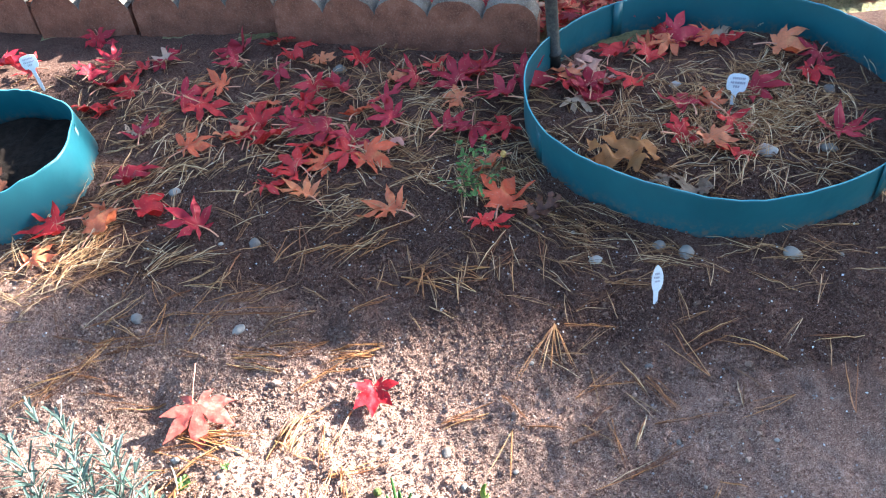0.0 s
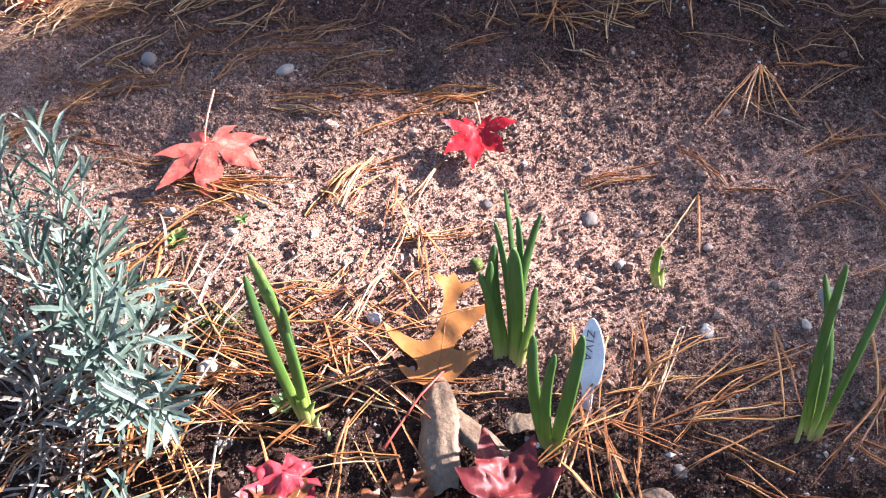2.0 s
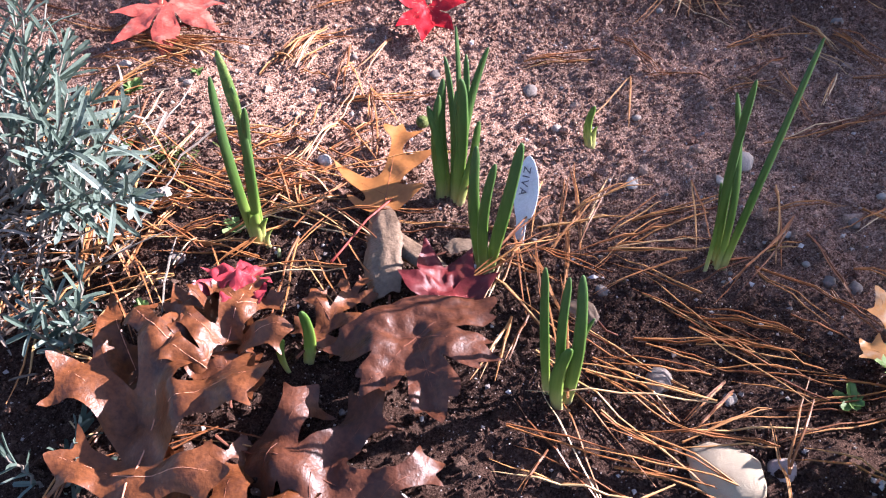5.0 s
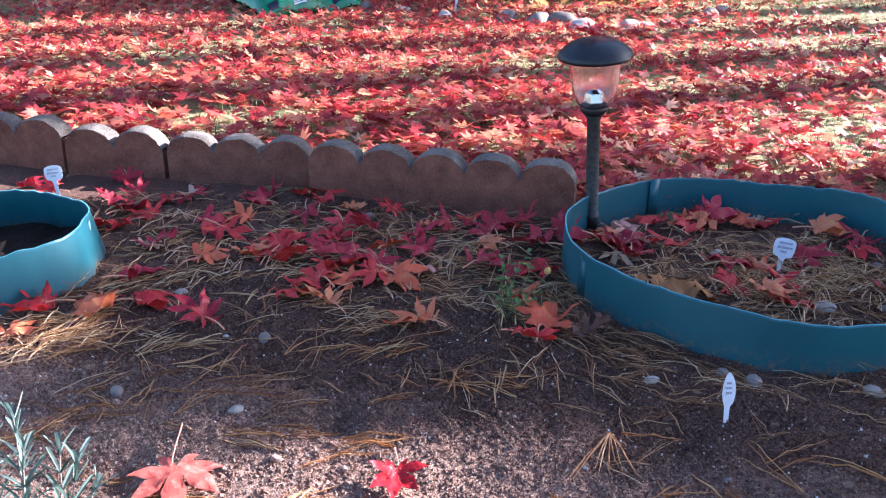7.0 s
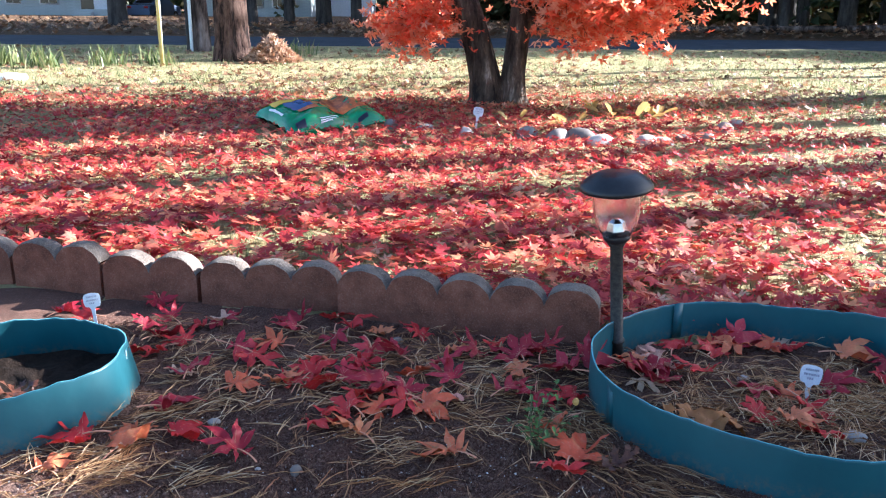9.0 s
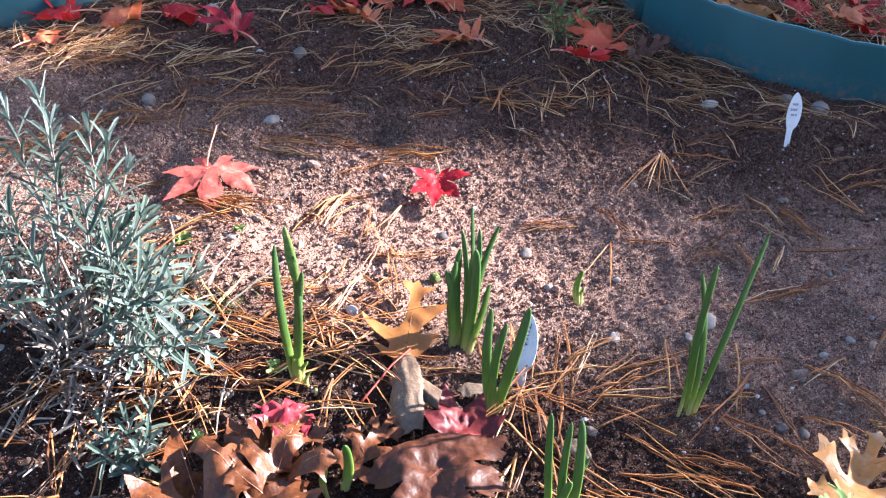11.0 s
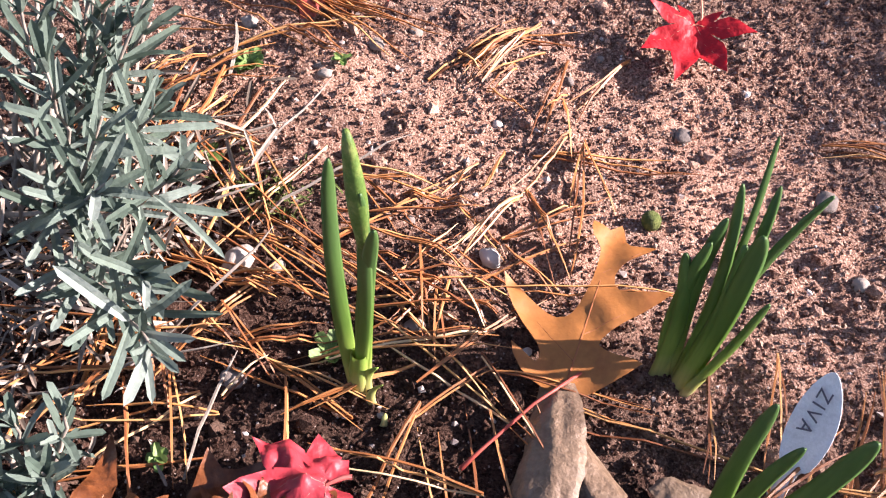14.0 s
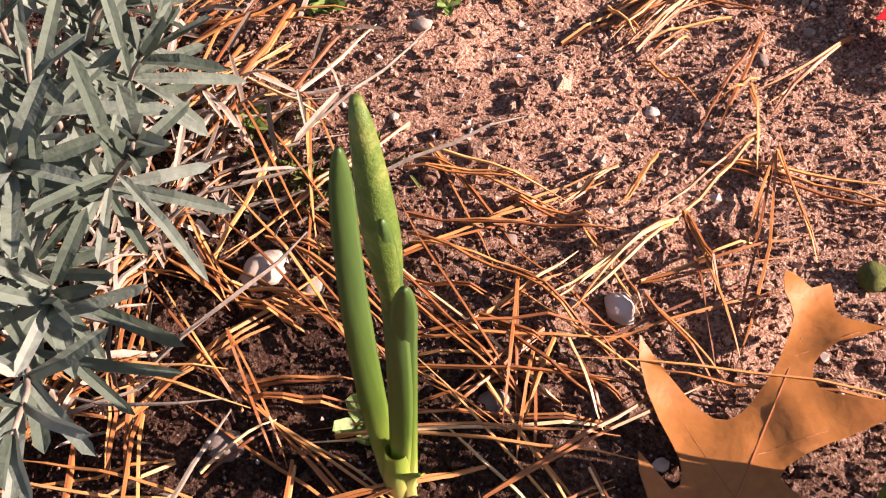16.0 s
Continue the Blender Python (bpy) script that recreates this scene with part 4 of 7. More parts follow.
bulb_shoot("leaning daffodil shoot with one long blade", 0.160, 0.395,
           [(0.006, 0, 0.033, 0.025, 0.177, 0.0075, False), (0.0, 0.003, -0.007, 0.004, 0.162, 0.0068, False), (0.002, 0, -0.014, 0.010, 0.149, 0.0068, False), (-0.007, -0.002, -0.010, 0.006, 0.080, 0.0036, False)], 50, 0.17)
bulb_shoot("short single green bulb shoot in bare soil", 0.083, 0.534, [(0, 0, 0.0, 0.004, 0.038, 0.0075, False), (0.003, -0.002, 0.003, 0.0, 0.020, 0.0065, False)], 60, 0.04)
bulb_shoot("pair of short green shoots between brown leaves", -0.118, 0.296, [(0, 0.003, 0.004, 0.004, 0.064, 0.0085, False), (-0.010, -0.004, -0.010, -0.002, 0.044, 0.0075, False)], 70, 0.06)
bulb_shoot("tiny green shoot tips at the foot of a tall shoot", -0.158, 0.398, [(0, 0, 0.003, 0.002, 0.034, 0.0045, False), (0.004, -0.004, 0.006, -0.004, 0.020, 0.0035, False)], 80, 0.03)

# ---- single fallen leaves ----
R = random.Random(5)
WIDE_OAK = lambda seed, w=1.0: rounded(oak_outline(random.Random(seed), w, OAK_FULL, OAK_FULL), 3)
STAR = lambda seed, w=0.16: palmate(w, 0.26, random.Random(seed))


def lay(x, y, yaw, lift=0.004, rx=0.0, ry=0.0):
    return pose(x, y, gz(x, y) + lift, rx, ry, yaw)


leaf_thing("maple_leaf", "coral-red Japanese maple leaf with pale tips on soil", "maple leaf", STAR(3, 0.20), 0.074, lay(-0.314, 0.706, 193, 0.024, -12, -3), CORAL, 0.06, -0.16, 0.10, 2.0, 0.07, MAPLE_VEINS, VEIN_PALE, 0.85, "fallen maple leaves")
leaf_thing("maple_leaf", "bright crimson maple leaf curled on soil", "maple leaf", STAR(4, 0.22), 0.049, lay(-0.063, 0.719, 180, 0.018, -9, -6), CRIMSON, 0.30, 0.08, 0.12, 5.0, 0.07, MAPLE_VEINS, VEIN_PALE, 0.75, "fallen maple leaves")
leaf_thing("maple_leaf", "rose-red maple leaf crumpled on brown oak leaves", "maple leaf", STAR(6, 0.27), 0.041, lay(-0.158, 0.348, 118, 0.034, 6, 14), PINK, -0.06, -0.14, 0.24, 6.0, 0.05, MAPLE_VEINS, VEIN_ROSE, 0.25, "fallen maple leaves")
leaf_thing("maple_leaf", "wine-red maple leaf propped on a large brown leaf", "maple leaf", STAR(8, 0.25), 0.050, lay(-0.033, 0.334, -24, 0.026, 3, 4), WINE, 0.20, 0.05, 0.19, 8.0, 0.05, MAPLE_VEINS, VEIN_ROSE, 0.25, "fallen maple leaves")
_pin = [(0.0, 0.0), (0.12, 0.08), (0.24, 0.20), (0.13, 0.22), (0.05, 0.27), (0.09, 0.36), (0.20, 0.48), (0.32, 0.62), (0.19, 0.60), (0.09, 0.60), (0.055, 0.67), (0.10, 0.77), (0.22, 0.89), (0.10, 0.88), (0.07, 0.93), (0.04, 1.0), (-0.01, 0.95),
        (-0.10, 0.97), (-0.085, 0.88), (-0.035, 0.82), (-0.04, 0.64), (-0.075, 0.48), (-0.12, 0.40), (-0.20, 0.40), (-0.31, 0.45), (-0.44, 0.52), (-0.36, 0.37), (-0.24, 0.25), (-0.19, 0.18), (-0.20, 0.12), (-0.32, 0.17), (-0.25, 0.06), (-0.13, 0.0)]
leaf_thing("oak_leaf", "orange-brown pin oak leaf with deep lobes", "oak leaf", rounded([Vector(p) for p in _pin], 2), 0.107, lay(-0.074, 0.428, 2.0, 0.010, 0, 1), OAK_ORANGE, 0.12, -0.05, 0.07, 1.5, 0.04, [((-0.05, 0.0), (0.02, 0.97), 0.0007), ((-0.02, 0.32), (0.27, 0.58), 0.0004), ((-0.04, 0.16), (-0.40, 0.48), 0.0004), ((-0.04, 0.06), (0.20, 0.18), 0.0003), ((0.0, 0.68), (0.18, 0.86), 0.0003), ((-0.05, 0.05), (-0.27, 0.13), 0.0003)], VEIN_RUST, 0.0, "fallen oak leaves")
_stk = thing("leaf_stalk", "thin red leaf stalk fallen on the needles", "leaf stalk")
mesh_object("stalk", *tube([(-0.074, 0.440, gz(-0.074, 0.44) + 0.016), (-0.090, 0.418, gz(-0.09, 0.418) + 0.012), (-0.106, 0.392, gz(-0.106, 0.392) + 0.009), (-0.112, 0.380, gz(-0.112, 0.38) + 0.006)], [0.0008, 0.0008, 0.0009, 0.0013], 6), Mat("stalk_red", 0.5).color((0.36, 0.07, 0.05)).m, _stk, smooth=True)
leaf_thing("broad_maple_leaf", "large brown maple leaf lying on needles", "dead leaf", rounded(broad_outline(random.Random(12)), 2), 0.060, lay(-0.046, 0.299, 198, 0.034, -2, 3), OAK_BROWN, 0.05, -0.12, 0.13, 3.3, 0.05, BROAD_VEINS, VEIN_DARK, 0.0, "large brown leaves")
leaf_thing("oak_leaf", "rust-brown oak leaf with a red midrib", "oak leaf", WIDE_OAK(14, 1.05), 0.158, lay(-0.205, 0.180, -6, 0.032, 3, -4), OAK_RUST, 0.16, -0.18, 0.22, 4.4, 0.045, OAK_VEINS, VEIN_PALE, 0.15, "large brown leaves")
leaf_thing("oak_leaf", "brown oak leaf with looping lobes", "oak leaf", WIDE_OAK(17, 1.05), 0.135, lay(-0.150, 0.236, -110, 0.012, -2, 4), OAK_BROWN, 0.14, -0.18, 0.20, 7.1, 0.045, OAK_VEINS, VEIN_DARK, 0.1, "large brown leaves")
_horn = [(0.0, 0.0), (0.14, 0.06), (0.24, 0.2), (0.22, 0.36), (0.20, 0.5), (0.25, 0.68), (0.34, 0.82), (0.41, 0.99), (0.26, 0.9), (0.14, 0.82), (0.04, 0.87), (0.08, 0.7), (0.06, 0.55), (0.0, 0.42), (-0.08, 0.35),
         (-0.16, 0.45), (-0.22, 0.58), (-0.38, 0.76), (-0.34, 0.55), (-0.28, 0.38), (-0.25, 0.2), (-0.13, 0.05)]
leaf_thing("oak_leaf", "curled rust-brown oak leaf with upturned horn-like lobes", "oak leaf", rounded([Vector(p) for p in _horn], 2), 0.098, lay(-0.226, 0.266, -5, 0.014, 3, 2), OAK_RUST, 0.20, 0.24, 0.18, 9.2, 0.04, [((0.0, 0.0), (0.02, 0.42), 0.0006), ((0.0, 0.2), (0.16, 0.6), 0.0005), ((0.16, 0.6), (0.36, 0.9), 0.0004), ((0.0, 0.2), (-0.3, 0.62), 0.0004)], VEIN_PALE, 0.1, "large brown leaves")
leaf_thing("oak_leaf", "tan-brown curled oak leaf piece with torn lobes", "oak leaf", WIDE_OAK(47, 1.1), 0.090, lay(-0.172, 0.258, -12, 0.032, 6, 4), OAK_RUST, 0.20, -0.12, 0.24, 6.3, 0.05, OAK_VEINS, VEIN_PALE, 0.12, "large brown leaves")
leaf_thing("oak_leaf", "small rust oak leaf half hidden under needles", "oak leaf", WIDE_OAK(53, 0.8), 0.070, lay(-0.118, 0.300, -30, 0.012, 4, 8), OAK_RUST, 0.3, -0.1, 0.2, 8.3, 0.06, OAK_VEINS, VEIN_DARK, 0.1, "large brown leaves")
leaf_thing("oak_leaf", "rust-brown oak leaf under the other leaves", "oak leaf", WIDE_OAK(23, 1.0), 0.13, lay(-0.10, 0.165, 70, 0.012, 0, 0), OAK_RUST, 0.1, -0.1, 0.2, 3.9, 0.06, OAK_VEINS, VEIN_DARK, 0.1, "large brown leaves")
leaf_thing("oak_leaf", "folded rust-brown oak leaf under the rose-red leaf", "oak leaf", WIDE_OAK(29, 0.8), 0.085, lay(-0.156, 0.262, 20, 0.022, 8, 10), OAK_RUST, 0.4, 0.12, 0.2, 2.9, 0.05, OAK_VEINS, VEIN_DARK, 0.1, "large brown leaves")
leaf_thing("oak_leaf", "orange oak leaf with pale patches beside a leafy herb", "oak leaf", rounded(oak_outline(random.Random(31), 1.0, OAK_FULL, OAK_FULL), 3), 0.092, lay(0.250, 0.286, -34, 0.014, 5, 4), OAK_PALE, 0.2, 0.10, 0.12, 5.9, 0.06, OAK_VEINS, VEIN_RUST, 0.2, "fallen oak leaves")
leaf_thing("oak_leaf", "brown oak leaf lying inside the edging ring", "oak leaf", WIDE_OAK(37, 1.0), 0.15, lay(0.46, 1.20, 108, 0.03, 6, 0), OAK_ORANGE, 0.2, 0.1, 0.3, 1.9, 0.06, OAK_VEINS, VEIN_DARK, 0.1, "fallen oak leaves")
leaf_thing("oak_leaf", "pale brown oak leaf against the ring's wall", "oak leaf", WIDE_OAK(41, 0.9), 0.12, lay(0.53, 1.07, 80, 0.015, 6, 20), DRY_LEAF, 0.2, 0.1, 0.2, 4.9, 0.06, OAK_VEINS, VEIN_DARK, 0.1, "fallen oak leaves")
leaf_thing("oak_leaf", "dark brown oak leaf on the soil in the small ring", "oak leaf", WIDE_OAK(61, 0.9), 0.10, lay(-0.775, 1.225, 40, 0.034, 4, 6), OAK_BROWN, 0.2, 0.1, 0.2, 7.4, 0.06, OAK_VEINS, VEIN_DARK, 0.1, "fallen oak leaves")
leaf_thing("oak_leaf", "small curled brown leaf behind the rose twigs", "oak leaf", WIDE_OAK(43, 0.8), 0.07, lay(0.20, 1.055, -70, 0.012, 20, 10), OAK_BROWN, 0.4, 0.2, 0.2, 6.9, 0.07, OAK_VEINS, VEIN_DARK, 0.1, "fallen oak leaves")


def rolled_leaf(label, m, length, radius, turn, seed, material):
    """A dry leaf rolled into a trough; turn: how far round it curls, in degrees."""
    root = thing("dry_leaf", label, "dead leaf", m, "large brown leaves")
    n, k = 26, 18
    v, f = [], []
    for side in (0.0, 0.0004):
        for i in range(n + 1):
            u = i / n
            r = radius * (0.55 + 0.45 * math.sin(math.pi * min(1.0, 0.15 + u * 0.8))) * (1 + 0.10 * noise.noise((u * 4, seed, 0)))
            span = turn * (0.72 + 0.28 * math.sin(math.pi * u)) * (1 + 0.22 * noise.noise((u * 5, seed, 3)) + 0.16 * noise.noise((u * 17, seed, 5)))
            for j in range(k + 1):
                a = radians(-90 - span * 0.35 + span * j / k)
                q = (r - side) * (1 + 0.05 * noise.noise((u * 7, a * 2, seed)))
                q *= 1 + 0.12 * noise.noise((u * 3 + seed, a * 3, 2)) + 0.05 * noise.noise((u * 12, a * 6, seed))
                v.append((math.cos(a) * q + 0.008 * math.sin(2.4 * u + seed), (u + 0.03 * noise.noise((a * 1.5, seed, 6)) * (1 if u in (0, 1) else 0)) * length, math.sin(a) * q * 0.68))
    w = k + 1
    o = (n + 1) * w
    for i in range(n):
        for j in range(k):
            q = (i * w + j, i * w + j + 1, (i + 1) * w + j + 1, (i + 1) * w + j)
            f += [q[::-1], tuple(t + o for t in q)]
    mesh_object("blade", v, f, material, root, smooth=True)
    end = (0.008 * math.sin(seed), 0.0, -0.4 * radius)
    mesh_object("stalk", *tube([end, (end[0] + 0.003, -0.008, end[2] + 0.002), (end[0] + 0.001, -0.016, end[2] + 0.004)], [0.0009, 0.0008, 0.0006], 6), VEIN_DARK, root, "thin leaf stalk", smooth=True)
    return root


rolled_leaf("pale tan rolled dry leaf under the oak leaf", lay(-0.060, 0.348, 19, 0.012, 3, 172), 0.090, 0.0175, 128, 2.2, DRY_LEAF)
rolled_leaf("grey-tan dry leaf flap beside the rolled one", lay(-0.033, 0.358, 27, 0.012, 8, 205), 0.066, 0.0125, 130, 5.2, DRY_LEAF)
rolled_leaf("dull brown dry leaf scrap on the soil", lay(-0.026, 0.388, -60, 0.008, 0, 180), 0.034, 0.012, 90, 7.7, DRY_LEAF)
rolled_leaf("small translucent brown leaf scrap among needles", lay(0.070, 0.335, 60, 0.008, 0, 180), 0.026, 0.011, 90, 9.7, DRY_LEAF)

# middle distance: whole leaves, one by one
PROTO = []
WINE_SPOTS = [(-0.74, 1.83), (-0.94, 1.75), (-0.67, 1.71), (-0.72, 1.66), (-0.56, 1.70), (-0.67, 1.61), (-0.38, 1.70), (-0.38, 1.65), (-0.28, 1.60), (-0.48, 1.53), (-0.20, 1.53), (-0.14, 1.49), (0.02, 1.52), (-0.24, 1.39), (-0.16, 1.36), (-0.12, 1.34), (-0.03, 1.38),
              (-0.54, 1.40), (-0.55, 1.27), (0.11, 1.49), (0.16, 1.50), (0.20, 1.41), (0.07, 1.33), (0.13, 1.34), (0.37, 1.42), (0.38, 1.38), (0.58, 1.57), (0.85, 1.46), (0.69, 1.37), (0.55, 1.33), (0.79, 1.20), (0.24, 1.47), (-0.05, 1.44), (-0.38, 1.105)]
RED_SPOTS = [(-0.85, 1.70), (-0.59, 1.67), (-0.60, 1.58), (-0.69, 1.54), (-0.63, 1.52), (-0.29, 1.72), (-0.25, 1.66), (-0.44, 1.50), (-0.31, 1.41), (-0.33, 1.37), (-0.22, 1.47), (-0.26, 1.35), (-0.19, 1.32), (-0.11, 1.28), (-0.21, 1.24), (-0.27, 1.21), (-0.50, 1.18), (-0.64, 1.14),
             (0.13, 1.53), (0.20, 1.33), (0.32, 1.45), (0.44, 1.53), (0.46, 1.44), (0.51, 1.52), (0.57, 1.60), (0.70, 1.58), (0.82, 1.41), (0.61, 1.28), (0.51, 1.25), (0.60, 1.16), (0.12, 1.04), (0.432, 0.425), (0.06, 1.58), (-0.10, 1.60)]
CORAL_SPOTS = [(-0.19, 1.64), (-0.40, 1.57), (-0.31, 1.49), (-0.36, 1.39), (-0.03, 1.53), (-0.10, 1.41), (-0.08, 1.27), (-0.16, 1.26), (-0.19, 1.16), (-0.44, 1.34), (-0.57, 1.19), (-0.57, 1.13), (-0.67, 1.06), (-0.03, 1.10), (0.11, 1.43), (0.16, 1.22), (0.16, 1.09), (0.35, 1.47), (0.52, 1.56), (0.57, 1.56), (0.66, 1.58), (0.78, 1.50), (0.60, 1.34), (0.56, 1.22)]
PALE_SPOTS = [(-0.54, 1.69), (-0.02, 1.32), (-0.57, 1.43), (0.36, 1.53), (0.40, 1.50), (0.41, 1.45), (0.69, 1.60), (0.34, 1.40)]
for spots, tint, word in ((WINE_SPOTS, WINE_ROSE, "dark wine-red"), (RED_SPOTS, BRIGHT_RED, "bright red"), (CORAL_SPOTS, ORANGE_RED, "orange-red"), (PALE_SPOTS, PALE_PINK, "faded pinkish-tan")):
    kinds = []
    for k in range(5):
        kinds.append(leaf_thing("maple_leaf", word + " fallen Japanese maple leaf on the bed", "maple leaf", palmate(R.uniform(0.135, 0.17), 0.25, random.Random(60 + k)), 0.049, pose(0, 0, 0), tint, R.uniform(0.0, 0.35), R.uniform(-0.25, 0.35), 0.25, 10.0 + k, 0.10, MAPLE_VEINS, VEIN_PALE, 0.6, "fallen maple leaves", VEIN_PALE))
    for k, (x, y) in enumerate(spots):
        m = lay(x, y, R.uniform(0, 360), R.uniform(0.008, 0.022), R.uniform(-24, 24), R.uniform(-24, 24)) @ Matrix.Scale(R.uniform(1.0, 1.34), 4)
        if k < 5:
            kinds[k].matrix_world = m
        else:
            copy_thing(kinds[k % 5], m)
    PROTO.append(kinds[2])
copy_thing(PROTO[1], pose(0.290, 1.514, 0.408, 6, 0, 60) @ Matrix.Scale(0.85, 4))["label"] = "red maple leaf lying on the lamp's cap"

# ---- soil crumbs, grit, needles ----


def lump(rng, jitter=0.35):
    bm = bmesh.new()
    bmesh.ops.create_icosphere(bm, subdivisions=1, radius=1)
    v = [tuple(p.co * (1 + rng.uniform(-jitter, jitter))) for p in bm.verts]
    f = [tuple(q.index for q in p.verts) for p in bm.faces]
    bm.free()
    return v, f


def grain(rng):
    """A tiny eight-sided crumb."""
    v = [(1, 0, 0), (0, 1, 0), (-1, 0, 0), (0, -1, 0), (0, 0, 1), (0, 0, -1)]
    return [tuple(c * rng.uniform(0.65, 1.3) for c in p) for p in v], [(0, 1, 4), (1, 2, 4), (2, 3, 4), (3, 0, 4), (1, 0, 5), (2, 1, 5), (3, 2, 5), (0, 3, 5)]


GRAINS = [grain(random.Random(70 + k)) for k in range(14)]
LUMPS = [lump(random.Random(k)) for k in range(10)]
R = random.Random(11)


def crumbs(count, lo, span, power, seed):
    rng, out = random.Random(seed), []
    while len(out) < count:
        x, y = rng.uniform(-0.60, 0.52), 0.17 + 0.95 * rng.random() ** 1.2
        if noise.noise((x * 9, y * 9, 4)) + rng.uniform(-0.6, 0.6) < -0.2:
            continue
        s = lo + span * rng.random() ** power
        out.append(pose(x, y, gz(x, y) + s * 0.3, rng.uniform(0, 360), rng.uniform(0, 360), 0) @ Matrix.Diagonal((s * rng.uniform(0.8, 1.5), s, s * rng.uniform(0.7, 1.1), 1)))
    return out


scatter("soil_crumbs", GRAINS, crumbs(34000, 0.0008, 0.0018, 2.0, 11), CLOD, "loose brown crumbs of garden soil", "soil")
_cr = []
_rc = random.Random(13)
while len(_cr) < 13000:
    x, y = _rc.uniform(-0.95, 0.98), _rc.uniform(0.95, 1.72)
    if y > edge_y(x) - 0.02:
        continue
    s = 0.0014 + 0.003 * _rc.random() ** 2
    _cr.append(pose(x, y, gz(x, y) + s * 0.3, _rc.uniform(0, 360), _rc.uniform(0, 360), 0) @ Matrix.Diagonal((s * _rc.uniform(0.8, 1.5), s, s, 1)))
scatter("soil_crumbs", GRAINS, _cr, CLOD, "brown soil crumbs further back in the bed", "soil")


_cr = []
while len(_cr) < 52000:
    x, y = _rc.uniform(-0.50, 0.36), 0.26 + 0.60 * _rc.random()
    if noise.noise((x * 14, y * 14, 8)) + _rc.uniform(-0.7, 0.7) < -0.25:
        continue
    s = 0.0006 + 0.0011 * _rc.random() ** 1.5
    _cr.append(pose(x, y, gz(x, y) + s * 0.4, _rc.uniform(0, 360), _rc.uniform(0, 360), 0) @ Matrix.Scale(s, 4))
scatter("soil_grains", [grain(random.Random(k)) for k in range(12)], _cr, CLOD, "fine crumbly grains of sunlit soil", "soil")
_cr = []
while len(_cr) < 44000:
    x, y = _rc.uniform(-0.66, 0.80), 0.70 + 0.62 * _rc.random()
    if noise.noise((x * 11, y * 11, 18)) + _rc.uniform(-0.7, 0.7) < -0.25:
        continue
    s = 0.0010 + 0.0020 * _rc.random() ** 1.8
    _cr.append(pose(x, y, gz(x, y) + s * 0.5, _rc.uniform(0, 360), _rc.uniform(0, 360), 0) @ Matrix.Scale(s, 4))
scatter("soil_grains", [grain(random.Random(30 + k)) for k in range(12)], _cr, CLOD, "coarse crumbly grains of shaded soil", "soil")
scatter("soil_clods", LUMPS, crumbs(1500, 0.002, 0.0036, 2.5, 12), CLOD, "larger brown clods of garden soil", "soil")
poses = []
while len(poses) < 6200:
    x, y = R.uniform(-0.75, 0.85), R.uniform(0.16, 1.35)
    s = 0.0007 + 0.0018 * R.random() ** 3
    poses.append(pose(x, y, gz(x, y) + s * 0.4, R.uniform(0, 360), R.uniform(0, 360), 0) @ Matrix.Diagonal((s * R.uniform(0.9, 1.5), s, s * 0.8, 1)))
scatter("grit", GRAINS, poses, GRIT, "pale grit and tiny stones in the soil", "gravel")


def stone_mesh(seed, flat=0.7):
    rng = random.Random(seed)
    bm = bmesh.new()
    bmesh.ops.create_icosphere(bm, subdivisions=3, radius=1)
    for v in bm.verts:
        n = 0.34 * noise.noise(v.co * 0.9 + Vector((seed, 0, 0))) + 0.10 * noise.noise(v.co * 2.3)
        v.co = v.co * (1 + n)
        v.co.z *= flat
    me = bpy.data.meshes.new("pebble")
    bm.to_mesh(me)
    bm.free()
    me.polygons.foreach_set("use_smooth", np.ones(len(me.polygons), dtype=bool))
    me.materials.append(PEBBLE)
    return me


STONES = [stone_mesh(k, 0.55 + 0.06 * k) for k in range(6)]


def pebble(x, y, s, label="small grey pebble lying in the soil", yaw=None, me=None, material=None, long=1.25, name="pebble"):
    me = me or STONES[R.randrange(6)]
    if material:
        me = me.copy()
        me.materials[0] = material
    ob = new(name, me)
    ob.matrix_world = pose(x, y, gz(x, y) + s * 0.18, R.uniform(-10, 10), R.uniform(-10, 10), R.uniform(0, 360) if yaw is None else yaw) @ Matrix.Diagonal((s * long * 0.85, s * 0.85, s * 0.85, 1))
    return tagged(ob, label, "stone", "pebbles")


pebble(0.135, 0.231, 0.0195, "large tan stone with a smooth rounded face", -28, STONES[0], TAN_STONE, 1.4, "stone")
pebble(0.172, 0.237, 0.0105, "round pinkish stone beside the tan one", 20, STONES[4], PINK_STONE, 1.1, "stone")
for x, y, s in ((-0.277, 1.061, .011), (-0.145, 1.60, .017), (-0.454, 0.910, .010), (-0.450, 1.229, .013), (-0.281, 0.866, .010), (0.107, 0.295, .0095), (0.035, 0.613, .0075), (0.204, 0.517, .011),
                (0.181, 0.489, .0045), (0.239, 0.387, .0055), (0.256, 0.381, .0055), (0.056, 0.559, .005), (0.378, 0.407, .008), (0.112, 0.487, .006), (0.078, 0.372, .005)):
    pebble(x, y, s, "pale pebble half sunk in the soil")
